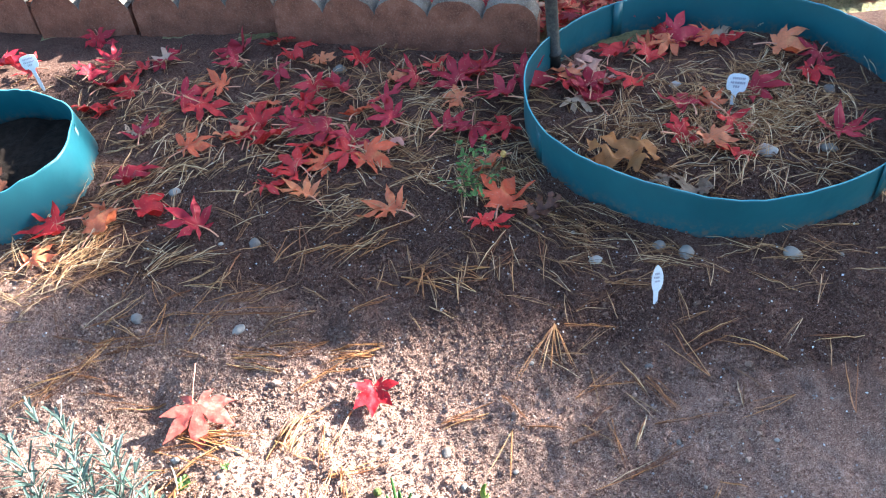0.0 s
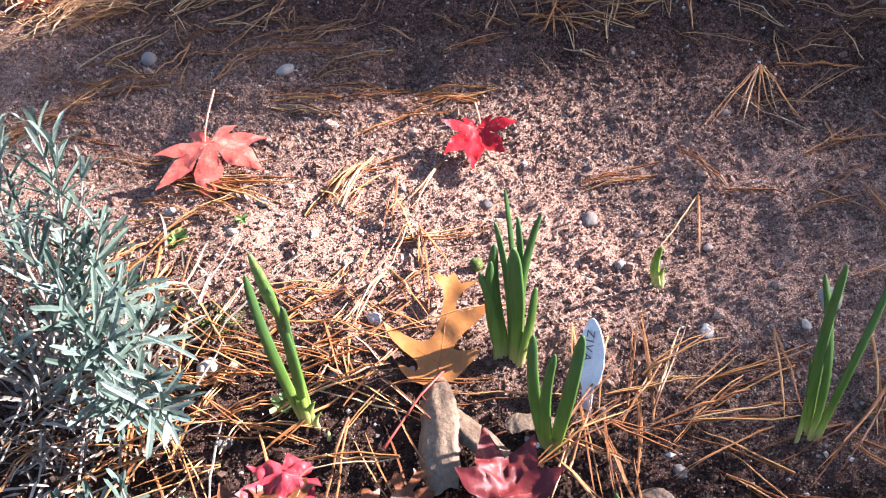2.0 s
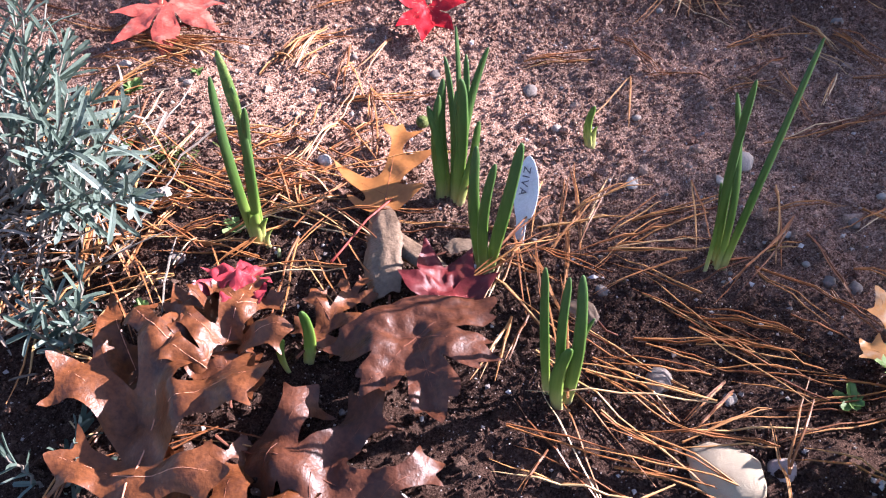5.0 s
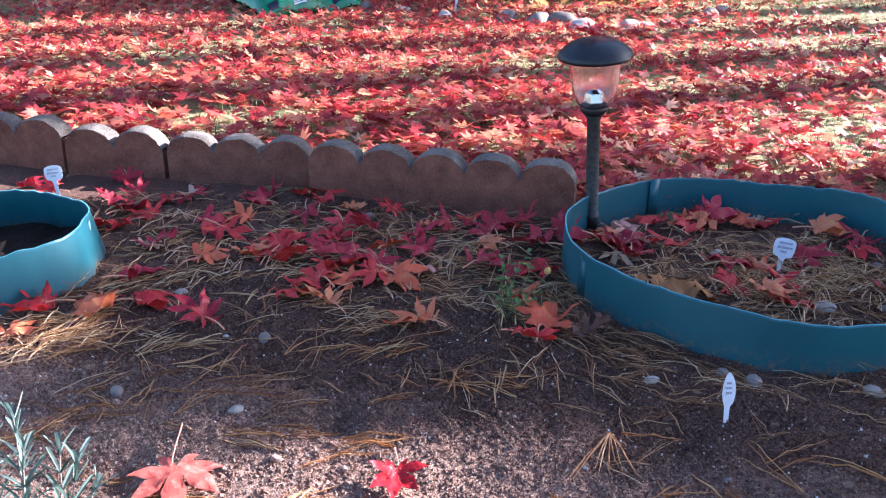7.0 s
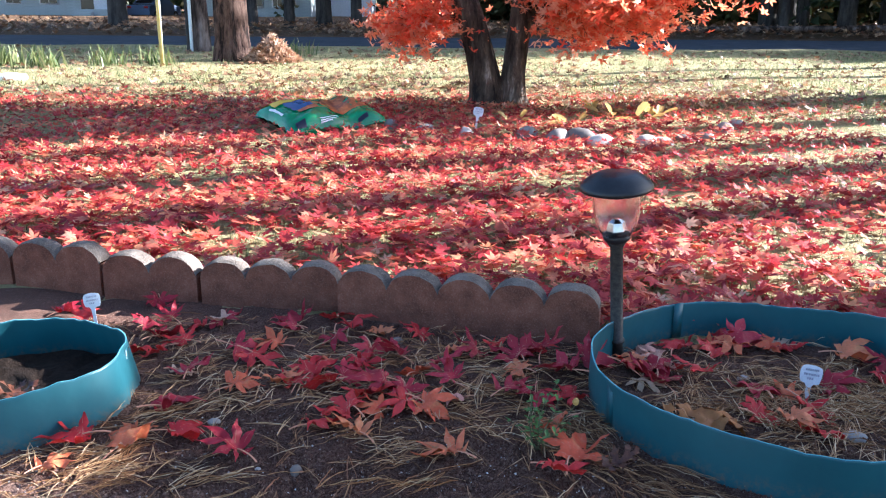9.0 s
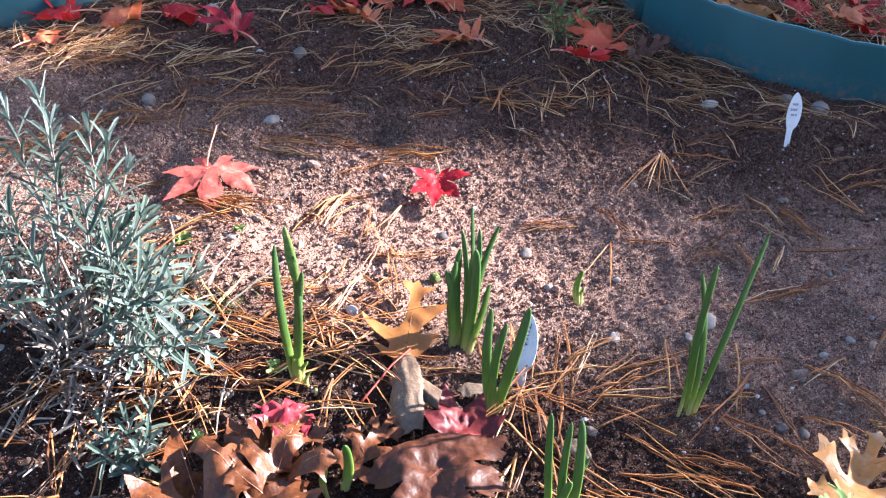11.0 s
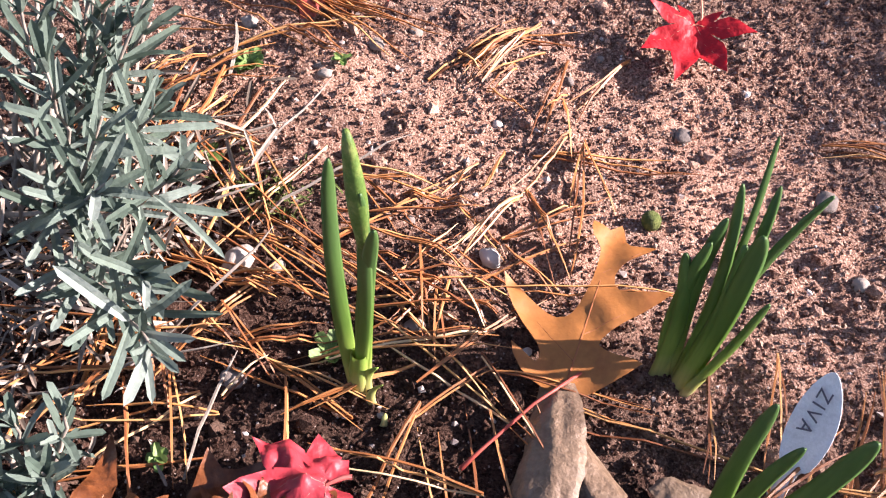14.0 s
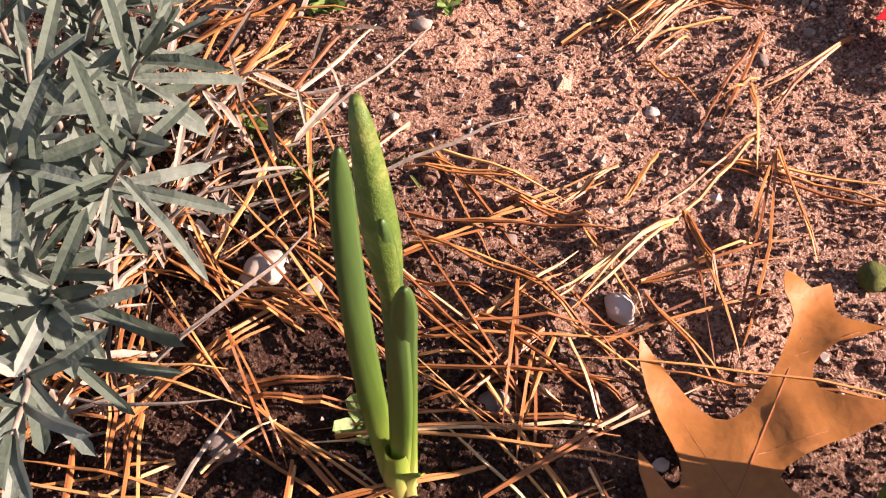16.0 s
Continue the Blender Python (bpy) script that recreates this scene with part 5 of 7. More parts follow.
for x, y, s in ((0.17, 0.757, .004), (0.338, 0.729, .006), (-0.249, 0.629, .0055), (-0.186, 0.530, .0035), (-0.255, 0.452, .0085), (-0.183, 0.508, .0035), (-0.115, 0.685, .003), (-0.233, 0.656, .005), (-0.16, 0.60, .004), (-0.235, 0.455, .0045), (-0.134, 0.499, .006), (-0.129, 0.653, .0035), (-0.228, 0.391, .0062), (0.300, 0.470, .004), (0.35, 0.60, .004), (0.27, 0.44, .005),
                (0.62, 0.93, .016), (0.45, 0.95, .014), (0.41, 0.97, .012), (0.66, 1.19, .018), (0.77, 1.18, .013), (0.55, 1.43, .012), (0.84, 1.36, .013), (0.30, 0.95, .010), (0.15, 0.285, .005), (0.05, 0.2, .008), (-0.05, 0.21, .006)):
    pebble(x, y, s)
for k in range(70):
    pebble(R.uniform(-0.6, 0.75), R.uniform(0.2, 1.25), 0.002 + 0.004 * R.random() ** 2)


def strand(rng, x, y, yaw, length, lift=0.002, bow=0.0, rise=0.0, width=0.00055):
    """One pine needle lying on the ground."""
    pts, seg = [], 6
    px, py = x, y
    for i in range(seg + 1):
        f = i / seg
        pts.append((px, py, gz(px, py) + lift + 0.003 * math.sin(math.pi * f) + rise * f))
        a = radians(yaw + bow * (f - 0.5))
        px += math.cos(a) * length / seg
        py += math.sin(a) * length / seg
    return tube(pts, [width * (1 - 0.75 * max(0, f - 0.7) / 0.3) for f in (i / seg for i in range(seg + 1))], 4, 0.7, False)


def bundle(rng, x, y, yaw, length, lift, thick):
    out = []
    for k in range(rng.choice((2, 3, 3))):
        out.append(strand(rng, x, y, yaw + rng.gauss(0, 5.5), length * rng.uniform(0.85, 1.08), lift + rng.uniform(0, 0.002), rng.gauss(0, 9), rng.uniform(-0.001, 0.008) if rng.random() < 0.25 else 0.0, rng.uniform(0.0005, 0.00075) * thick))
    return out


def needle_bed(name, patches, material, label, seed, length=(0.06, 0.11), top=0.012, thick=1.0):
    rng = random.Random(seed)
    pieces = []
    for cx, cy, sx, sy, n, yaw, spread in patches:
        for k in range(n):
            x, y = rng.gauss(cx, sx), rng.gauss(cy, sy)
            if y < 0.1:
                continue
            a = rng.gauss(yaw, spread) + (180 if rng.random() < 0.5 else 0)
            l = rng.uniform(*length)
            x -= math.cos(radians(a)) * l / 2
            y -= math.sin(radians(a)) * l / 2
            pieces += bundle(rng, x, y, a, l, 0.001 + top * rng.random() ** 1.6, thick)
    return tagged(mesh_object(name, *joined(pieces), material), label, "pine needles", kind="stuff")


needle_bed("pine_needles", [
    (-0.21, 0.475, 0.055, 0.035, 10, -12, 20), (-0.12, 0.50, 0.04, 0.04, 4, 65, 35), (-0.33, 0.50, 0.035, 0.06, 7, 62, 20), (-0.20, 0.40, 0.06, 0.03, 8, 10, 50),
    (-0.30, 0.58, 0.03, 0.05, 4, 60, 25), (-0.26, 0.33, 0.05, 0.05, 12, 40, 40), (-0.36, 0.34, 0.05, 0.05, 10, 30, 40), (-0.09, 0.40, 0.05, 0.03, 7, -40, 40), (-0.14, 0.45, 0.05, 0.02, 4, -8, 30)],
    NEEDLE, "rust-orange fallen pine needles in loose bunches", 3, thick=1.3)
needle_bed("pine_needles", [
    (0.09, 0.40, 0.05, 0.03, 6, 35, 30), (0.17, 0.315, 0.05, 0.025, 8, -14, 24), (0.22, 0.275, 0.05, 0.02, 6, 5, 26), (0.085, 0.285, 0.03, 0.03, 4, -48, 22), (0.03, 0.345, 0.02, 0.04, 6, -70, 26),
    (0.06, 0.215, 0.05, 0.015, 4, -20, 15), (0.20, 0.20, 0.05, 0.03, 4, 30, 40), (0.34, 0.40, 0.04, 0.04, 4, -30, 20), (0.27, 0.40, 0.03, 0.03, 2, 60, 30), (0.05, 0.44, 0.03, 0.03, 5, 55, 20), (0.13, 0.43, 0.04, 0.03, 5, 30, 25)],
    NEEDLE, "rust-orange pine needles between the bulb shoots", 4, thick=1.3)
needle_bed("pine_needles", [
    (-0.29, 0.655, 0.03, 0.014, 9, -22, 16), (-0.18, 0.66, 0.02, 0.01, 3, 55, 10), (-0.21, 0.795, 0.06, 0.022, 8, -6, 16), (-0.11, 0.79, 0.05, 0.02, 5, 18, 16), 
    (0.03, 0.94, 0.05, 0.02, 8, -25, 25), (-0.42, 0.90, 0.07, 0.04, 14, 15, 35), (-0.50, 0.80, 0.07, 0.04, 11, 20, 30), (0.25, 0.62, 0.06, 0.05, 6, 20, 40),
    (0.06, 0.66, 0.03, 0.01, 3, 20, 12), (-0.12, 1.02, 0.05, 0.02, 8, 30, 30), (0.16, 0.98, 0.04, 0.03, 6, 60, 30), (0.42, 0.72, 0.08, 0.06, 9, 0, 60), (-0.08, 0.62, 0.05, 0.03, 4, 70, 20)],
    NEEDLE, "scattered pine needles on bare soil", 5, top=0.004, thick=1.3)
needle_bed("old_pine_needles", [
    (-0.58, 1.12, 0.05, 0.06, 90, 50, 35), (-0.50, 1.35, 0.06, 0.10, 90, 60, 40), (-0.45, 1.05, 0.06, 0.03, 27, 20, 30),
    (-0.25, 1.50, 0.18, 0.10, 195, 0, 60), (0.08, 1.36, 0.13, 0.09, 165, -10, 45), (-0.15, 1.30, 0.16, 0.08, 105, 10, 60), (0.15, 1.18, 0.08, 0.06, 54, -40, 40), (-0.12, 1.12, 0.06, 0.03, 24, 25, 30), (-0.62, 1.6, 0.12, 0.06, 60, 0, 60), (-0.70, 1.04, 0.06, 0.06, 45, 30, 40), (0.0, 1.55, 0.15, 0.05, 45, 0, 50)],
    STRAW, "straw-brown old pine needles under the maple leaves", 6, (0.05, 0.10), thick=1.0)
needle_bed("old_pine_needles", [(-0.25, 0.98, 0.20, 0.06, 28, 10, 60), (0.08, 0.92, 0.18, 0.06, 24, 0, 60), (0.36, 0.82, 0.12, 0.08, 20, 0, 60), (-0.10, 1.14, 0.18, 0.05, 22, 0, 60)], NEEDLE_OLD, "thin scatter of brown needles over the shaded soil", 26, (0.05, 0.10), 0.004, 0.95)
needle_bed("old_pine_needles", [(0.28, 1.04, 0.06, 0.05, 65, -35, 30), (0.40, 0.94, 0.08, 0.025, 28, -15, 30), (0.62, 0.90, 0.08, 0.03, 18, 0, 40), (0.20, 1.22, 0.05, 0.06, 45, -40, 40)], NEEDLE_OLD, "brown pine needles along the ring's outside", 16, (0.05, 0.10), thick=1.0)
needle_bed("old_pine_needles", [(0.65, 1.22, 0.11, 0.09, 315, 10, 55), (0.60, 1.40, 0.11, 0.07, 150, 0, 60), (0.76, 1.33, 0.06, 0.09, 135, 40, 50), (0.45, 1.28, 0.06, 0.07, 90, 0, 60)],
           STRAW, "straw-coloured needles inside the large ring", 7, (0.05, 0.09), 0.02, 1.0)


def fan(name, rows, label, seed):
    """Long needles given by both ends."""
    rng = random.Random(seed)
    pieces = []
    for x0, y0, x1, y1 in rows:
        a, l = math.degrees(math.atan2(y1 - y0, x1 - x0)), math.hypot(x1 - x0, y1 - y0)
        for k in range(2):
            pieces.append(strand(rng, x0, y0, a + rng.gauss(0, 2.2), l * rng.uniform(0.94, 1.03), rng.uniform(0.004, 0.010), rng.gauss(0, 8), 0, rng.uniform(0.00065, 0.0009)))
    return tagged(mesh_object(name, *joined(pieces), NEEDLE), label, "pine needles", kind="stuff")


fan("pine_needles", [(-0.384, 0.559, -0.356, 0.47), (-0.354, 0.589, -0.38, 0.529), (-0.325, 0.574, -0.319, 0.496), (-0.316, 0.557, -0.35, 0.484), (-0.363, 0.534, -0.334, 0.503), (-0.363, 0.521, -0.331, 0.512), (-0.344, 0.584, -0.373, 0.546), (-0.336, 0.547, -0.322, 0.473), (-0.352, 0.468, -0.296, 0.493), (-0.3, 0.447, -0.252, 0.434), (-0.299, 0.461, -0.264, 0.44), (-0.313, 0.43, -0.296, 0.404), (-0.301, 0.438, -0.286, 0.399), (-0.292, 0.417, -0.294, 0.382), (-0.295, 0.394, -0.292, 0.355), (-0.297, 0.443, -0.299, 0.425)], "long orange needles fallen under the lavender", 40)
fan("pine_needles", [(-0.289, 0.356, -0.290, 0.448), (-0.291, 0.393, -0.309, 0.474), (-0.290, 0.381, -0.295, 0.443), (-0.283, 0.361, -0.283, 0.402), (-0.291, 0.439, -0.250, 0.430), (-0.292, 0.443, -0.249, 0.434), (-0.344, 0.466, -0.319, 0.565), (-0.351, 0.466, -0.326, 0.540), (-0.356, 0.497, -0.375, 0.551), (-0.334, 0.504, -0.346, 0.579), (-0.247, 0.367, -0.288, 0.426), (-0.251, 0.363, -0.287, 0.415), (-0.311, 0.473, -0.324, 0.567), (-0.296, 0.445, -0.292, 0.482), (-0.296, 0.480, -0.316, 0.521), (-0.324, 0.529, -0.281, 0.523), (-0.315, 0.525, -0.270, 0.523), (-0.264, 0.383, -0.296, 0.428), (-0.276, 0.372, -0.288, 0.404), (-0.295, 0.458, -0.253, 0.433)], "orange needles sweeping past the lavender stems", 91)
fan("pine_needles", [(-0.252, 0.434, -0.212, 0.448), (-0.258, 0.439, -0.218, 0.45), (-0.263, 0.464, -0.224, 0.467), (-0.233, 0.525, -0.168, 0.529), (-0.232, 0.515, -0.18, 0.532), (-0.219, 0.496, -0.145, 0.528), (-0.213, 0.487, -0.161, 0.491), (-0.202, 0.472, -0.172, 0.477), (-0.192, 0.523, -0.155, 0.526), (-0.232, 0.41, -0.198, 0.43), (-0.227, 0.406, -0.193, 0.422), (-0.184, 0.44, -0.12, 0.472), (-0.174, 0.468, -0.15, 0.468), (-0.202, 0.464, -0.172, 0.459), (-0.191, 0.449, -0.129, 0.489), (-0.195, 0.409, -0.11, 0.448), (-0.226, 0.379, -0.216, 0.405), (-0.141, 0.463, -0.118, 0.461), (-0.258, 0.435, -0.221, 0.433)], "sweep of orange needles beside the tall shoot", 65)
fan("pine_needles", [(-0.149, 0.576, -0.154, 0.539), (-0.16, 0.559, -0.171, 0.53), (-0.116, 0.6, -0.136, 0.542), (-0.13, 0.545, -0.158, 0.482), (-0.131, 0.543, -0.147, 0.482), (-0.107, 0.596, -0.1, 0.54), (-0.107, 0.598, -0.077, 0.554), (-0.107, 0.596, -0.091, 0.492), (-0.128, 0.549, -0.105, 0.515), (-0.129, 0.549, -0.092, 0.489), (-0.128, 0.503, -0.087, 0.48), (-0.16, 0.523, -0.125, 0.496), (-0.169, 0.487, -0.148, 0.434), (-0.153, 0.474, -0.168, 0.437), (-0.152, 0.464, -0.136, 0.427), (-0.148, 0.472, -0.145, 0.44), (-0.145, 0.476, -0.122, 0.448), (-0.166, 0.433, -0.152, 0.472)], "pale crossing needles between shoot and oak leaf", 74)
fan("pine_needles", [(-0.161, 0.682, -0.177, 0.621), (-0.164, 0.676, -0.189, 0.63), (-0.162, 0.646, -0.171, 0.62), (-0.199, 0.641, -0.178, 0.63), (-0.173, 0.619, -0.143, 0.605), (-0.126, 0.631, -0.135, 0.609), (-0.127, 0.626, -0.114, 0.583), (-0.303, 0.618, -0.261, 0.606), (-0.295, 0.622, -0.269, 0.615)], "bunches of needles on the sunlit crust", 51)
fan("pine_needles", [(0.044, 0.407, 0.084, 0.473), (0.088, 0.427, 0.134, 0.469), (0.017, 0.424, 0.024, 0.343), (0.012, 0.399, -0.006, 0.342), (0.142, 0.405, 0.074, 0.362), (0.146, 0.411, 0.058, 0.401), (0.147, 0.37, 0.086, 0.402), (0.033, 0.412, 0.037, 0.349), (0.049, 0.419, 0.055, 0.492), (0.007, 0.364, 0.026, 0.418), (0.026, 0.343, 0.011, 0.302), (0.128, 0.442, 0.075, 0.384)], "orange needles below the white tag", 71)
fan("pine_needles", [(0.163, 0.328, 0.223, 0.305), (0.136, 0.327, 0.21, 0.322), (0.138, 0.307, 0.226, 0.3), (0.114, 0.254, 0.197, 0.266), (0.061, 0.299, 0.121, 0.25), (0.066, 0.309, 0.115, 0.263), (0.067, 0.266, 0.121, 0.216), (0.01, 0.256, 0.118, 0.225), (0.034, 0.239, 0.017, 0.214), (0.152, 0.288, 0.122, 0.255), (0.149, 0.297, 0.119, 0.263), (0.101, 0.32, 0.146, 0.307), (0.202, 0.351, 0.244, 0.321), (0.235, 0.374, 0.265, 0.332), (0.144, 0.348, 0.207, 0.329), (0.113, 0.246, 0.174, 0.274)], "rust-orange needles by the front shoots", 51)
fan("pine_needles", [(0.187, 0.389, 0.233, 0.346), (0.22, 0.477, 0.205, 0.396), (0.207, 0.446, 0.27, 0.459), (0.201, 0.414, 0.225, 0.415), (0.277, 0.45, 0.335, 0.396), (0.285, 0.45, 0.332, 0.402), (0.352, 0.481, 0.383, 0.526), (0.188, 0.395, 0.257, 0.353), (0.327, 0.704, 0.361, 0.64), (0.323, 0.628, 0.423, 0.631), (0.336, 0.705, 0.356, 0.644), (0.384, 0.53, 0.417, 0.52)], "scattered brown needles over greyish soil", 76)
fan("pine_needles", [(-0.272, 0.447, -0.143, 0.428), (-0.201, 0.395, -0.176, 0.335), (-0.142, 0.392, -0.111, 0.436), (-0.17, 0.452, -0.104, 0.411), (-0.345, 0.418, -0.269, 0.434), (-0.331, 0.35, -0.291, 0.385), (-0.256, 0.386, -0.222, 0.333), (-0.275, 0.374, -0.234, 0.312), (-0.176, 0.493, -0.125, 0.475), (-0.167, 0.466, -0.123, 0.455), (-0.257, 0.481, -0.189, 0.451), (-0.188, 0.636, -0.161, 0.685), (-0.178, 0.623, -0.157, 0.675), (-0.193, 0.631, -0.166, 0.684), (-0.139, 0.404, -0.14, 0.316), (-0.108, 0.411, -0.077, 0.361), (-0.12, 0.436, -0.06, 0.373), (-0.248, 0.423, -0.201, 0.395)], "needles and straw round the brown leaves", 56)
fan("pine_needles", [(0.214, 0.823, 0.146, 0.720), (0.214, 0.823, 0.174, 0.739), (0.214, 0.823, 0.196, 0.738), (0.214, 0.823, 0.219, 0.745), (0.215, 0.821, 0.240, 0.723), (0.228, 0.820, 0.310, 0.805), (0.230, 0.816, 0.303, 0.803), (0.330, 0.714, 0.358, 0.639), (0.333, 0.711, 0.370, 0.650), (0.267, 0.643, 0.270, 0.564), (0.260, 0.636, 0.274, 0.570), (0.249, 0.702, 0.318, 0.698), (0.119, 0.701, 0.160, 0.633), (0.128, 0.696, 0.158, 0.637), (0.206, 0.607, 0.259, 0.629)], "splayed pine needles on the bare soil", 11)
fan("pine_needles", [(0.014, 0.966, 0.017, 0.898), (0.014, 0.966, 0.039, 0.902), (0.018, 0.963, -0.001, 0.905), (-0.148, 0.662, -0.182, 0.626), (-0.158, 0.691, -0.172, 0.648), (-0.123, 1.008, -0.078, 1.060), (-0.107, 0.881, -0.034, 0.913), (-0.100, 0.891, -0.042, 0.905), (-0.342, 0.899, -0.189, 0.893), (-0.326, 0.892, -0.181, 0.883), (-0.512, 0.858, -0.388, 0.865), (-0.506, 0.852, -0.370, 0.853), (-0.298, 1.036, -0.312, 0.981), (-0.199, 1.106, -0.181, 1.019)], "long brown needles lying across the soil", 12)

# ---- herbs ----


def narrow_leaf(length, width, droop):
    """A slim folded leaf along y."""
    v = [(0, 0, 0)]
    for f, w in ((0.12, 0.36), (0.55, 0.5), (0.92, 0.42)):
        v += [(-width * w, length * f, width * 0.18 - droop * f * f), (0, length * f, -width * 0.08 - droop * f * f), (width * w, length * f, width * 0.18 - droop * f * f)]
    v.append((0, length, -droop))
    return v, [(0, 2, 1), (0, 3, 2), (1, 2, 5, 4), (2, 3, 6, 5), (4, 5, 8, 7), (5, 6, 9, 8), (7, 8, 10), (8, 9, 10)]


def placed(piece, m):
    v, f = piece
    return [tuple(m @ Vector(p)) for p in v], f


def herb(name, label, category, x, y, stems, seed, leaf_len, leaf_w, whorl, step, leaf_mat, stem_mat, bare=0.2, up=45.0, stem_r=0.0012):
    """stems: (base dx, dy, tip dx, dy, tip z)"""
    rng = random.Random(seed)
    root = thing(name, label, category, pose(x, y, gz(x, y) - 0.004))
    for bx, by, tx, ty, tz in stems:
        b, t = Vector((bx, by, 0)), Vector((tx, ty, tz))
        out = Vector((tx - bx, ty - by, 0))
        pts = []
        n = 9
        for i in range(n + 1):
            f = i / n
            p = b + out * (1.25 * f - 0.25 * f * f) + Vector((0, 0, tz * (f ** 1.15)))
            p += Vector((rng.uniform(-1, 1), rng.uniform(-1, 1), 0)) * 0.0025 * math.sin(math.pi * f)
            pts.append(p)
        st = mesh_object("stem", *tube(pts, [stem_r * (1.5 - f / n) for f in range(n + 1)], 5), stem_mat, root, smooth=True)
        total = sum((pts[i + 1] - pts[i]).length for i in range(n))
        pieces, d = [], bare * total
        spin = rng.uniform(0, 360)
        while d < total + 0.001:
            f = min(0.999, d / total) * n
            i = int(f)
            p = pts[i].lerp(pts[i + 1], f - i)
            ax = (pts[i + 1] - pts[i]).normalized()
            base = ax.to_track_quat("Z", "Y").to_matrix().to_4x4()
            top = d / total
            for k in range(whorl):
                l = leaf_len * rng.uniform(0.7, 1.15) * (0.65 + 0.45 * top if top < 0.85 else 0.75)
                lift = up + (32 if top > 0.85 else 0) + rng.uniform(-18, 18)
                m = Matrix.Translation(p) @ base @ pose(0, 0, 0, 0, 0, spin + 360 * k / whorl + rng.uniform(-14, 14)) @ pose(0, 0, 0, lift, 0, 0)
                pieces.append(placed(narrow_leaf(l, leaf_w * rng.uniform(0.8, 1.2), l * rng.uniform(-0.10, 0.45)), m))
            spin += 90 if whorl == 2 else 47
            d += step * rng.uniform(0.8, 1.2)
        mesh_object("foliage", *joined(pieces), leaf_mat, st)
    return root


R = random.Random(21)
_lav = []
for tx, ty, tz in ((-0.005, 0.09, 0.190), (0.03, 0.11, 0.160), (0.160, -0.090, 0.105), (0.135, -0.020, 0.115), (0.135, -0.060, 0.095), (0.115, -0.040, 0.118), (0.10, -0.015, 0.125), (0.035, 0.03, 0.140), (0.075, 0.06, 0.125), (0.065, 0.0, 0.130), (-0.04, 0.03, 0.165), (-0.09, 0.12, 0.19), (-0.14, 0.05, 0.18),
                   (-0.05, 0.16, 0.17), (-0.15, 0.16, 0.16), (0.095, 0.02, 0.095), (0.01, -0.02, 0.12), (-0.04, -0.03, 0.13), (0.045, 0.10, 0.13), (-0.10, -0.02, 0.15), (-0.2, 0.1, 0.18), (0.0, 0.14, 0.15), (-0.11, 0.2, 0.14)):
    _lav.append((R.uniform(-0.03, 0.02), R.uniform(-0.015, 0.035), tx, ty, tz))
for k in range(6):
    _lav.append((R.uniform(-0.05, 0.03), R.uniform(-0.02, 0.05), R.uniform(-0.13, 0.07), R.uniform(-0.01, 0.14), R.uniform(0.07, 0.14)))
herb("lavender_plant", "grey-green lavender plant with woody pale stems", "lavender", -0.378, 0.440, _lav, 31, 0.035, 0.0040, 4, 0.0185, LAVENDER, LAV_STEM, 0.45, 44)
_ds = []
for k in range(520):
    x, y = R.gauss(-0.335, 0.035), R.gauss(0.43, 0.055)
    _ds.append(pose(x, y, gz(x, y) + 0.002 + 0.03 * R.random() ** 2, R.uniform(-30, 75), R.uniform(-40, 40), R.uniform(0, 360)) @ Matrix.Scale(R.uniform(0.6, 1.3), 4))
scatter("dried_sprigs", [narrow_leaf(0.020, 0.0022, d) for d in (0.004, 0.009, -0.004, 0.013)], _ds, DEAD_SPRIG, "curled grey dead leaves and stems under the lavender", "dead leaves")
_dst = random.Random(8)
_tw = []
for k in range(40):
    x, y = _dst.gauss(-0.335, 0.035), _dst.gauss(0.42, 0.06)
    _tw.append(strand(_dst, x, y, _dst.gauss(75, 35), _dst.uniform(0.04, 0.10), 0.004, _dst.gauss(0, 25), _dst.uniform(0, 0.03), _dst.uniform(0.0007, 0.0014)))
tagged(mesh_object("dry_stems", *joined(_tw), LAV_STEM), "pale woody stems fallen round the lavender", "twigs", kind="stuff")
herb("lavender_sprig", "small grey-green lavender sprig low on the soil", "lavender", -0.286, 0.314, [(0, 0, 0.018, 0.026, 0.050), (0, 0, 0.022, 0.000, 0.044), (0, 0, -0.016, 0.010, 0.046), (0.0, 0.0, -0.008, -0.010, 0.040), (0, 0, 0.004, 0.012, 0.052)], 33, 0.020, 0.0038, 5, 0.013, LAVENDER, LAV_STEM, 0.25, 45)
herb("lavender_sprig", "lavender sprig beside the brown leaves", "lavender", -0.262, 0.212, [(0, 0, 0.02, 0.03, 0.03), (0, 0, 0.03, 0.005, 0.02), (0, 0, -0.02, 0.01, 0.025)], 34, 0.020, 0.0034, 4, 0.010, LAVENDER, LAV_STEM, 0.25, 45)
_th = [(R.uniform(-0.03, 0.03), R.uniform(-0.03, 0.03), R.uniform(-0.092, 0.085), R.uniform(-0.07, 0.08), R.uniform(0.03, 0.088)) for k in range(95)]
herb("savory_plant", "bright green leafy herb clump in full sun", "herb", 0.318, 0.205, _th, 35, 0.0165, 0.0052, 2, 0.0065, THYME, LAV_STEM, 0.15, 38, 0.0008)


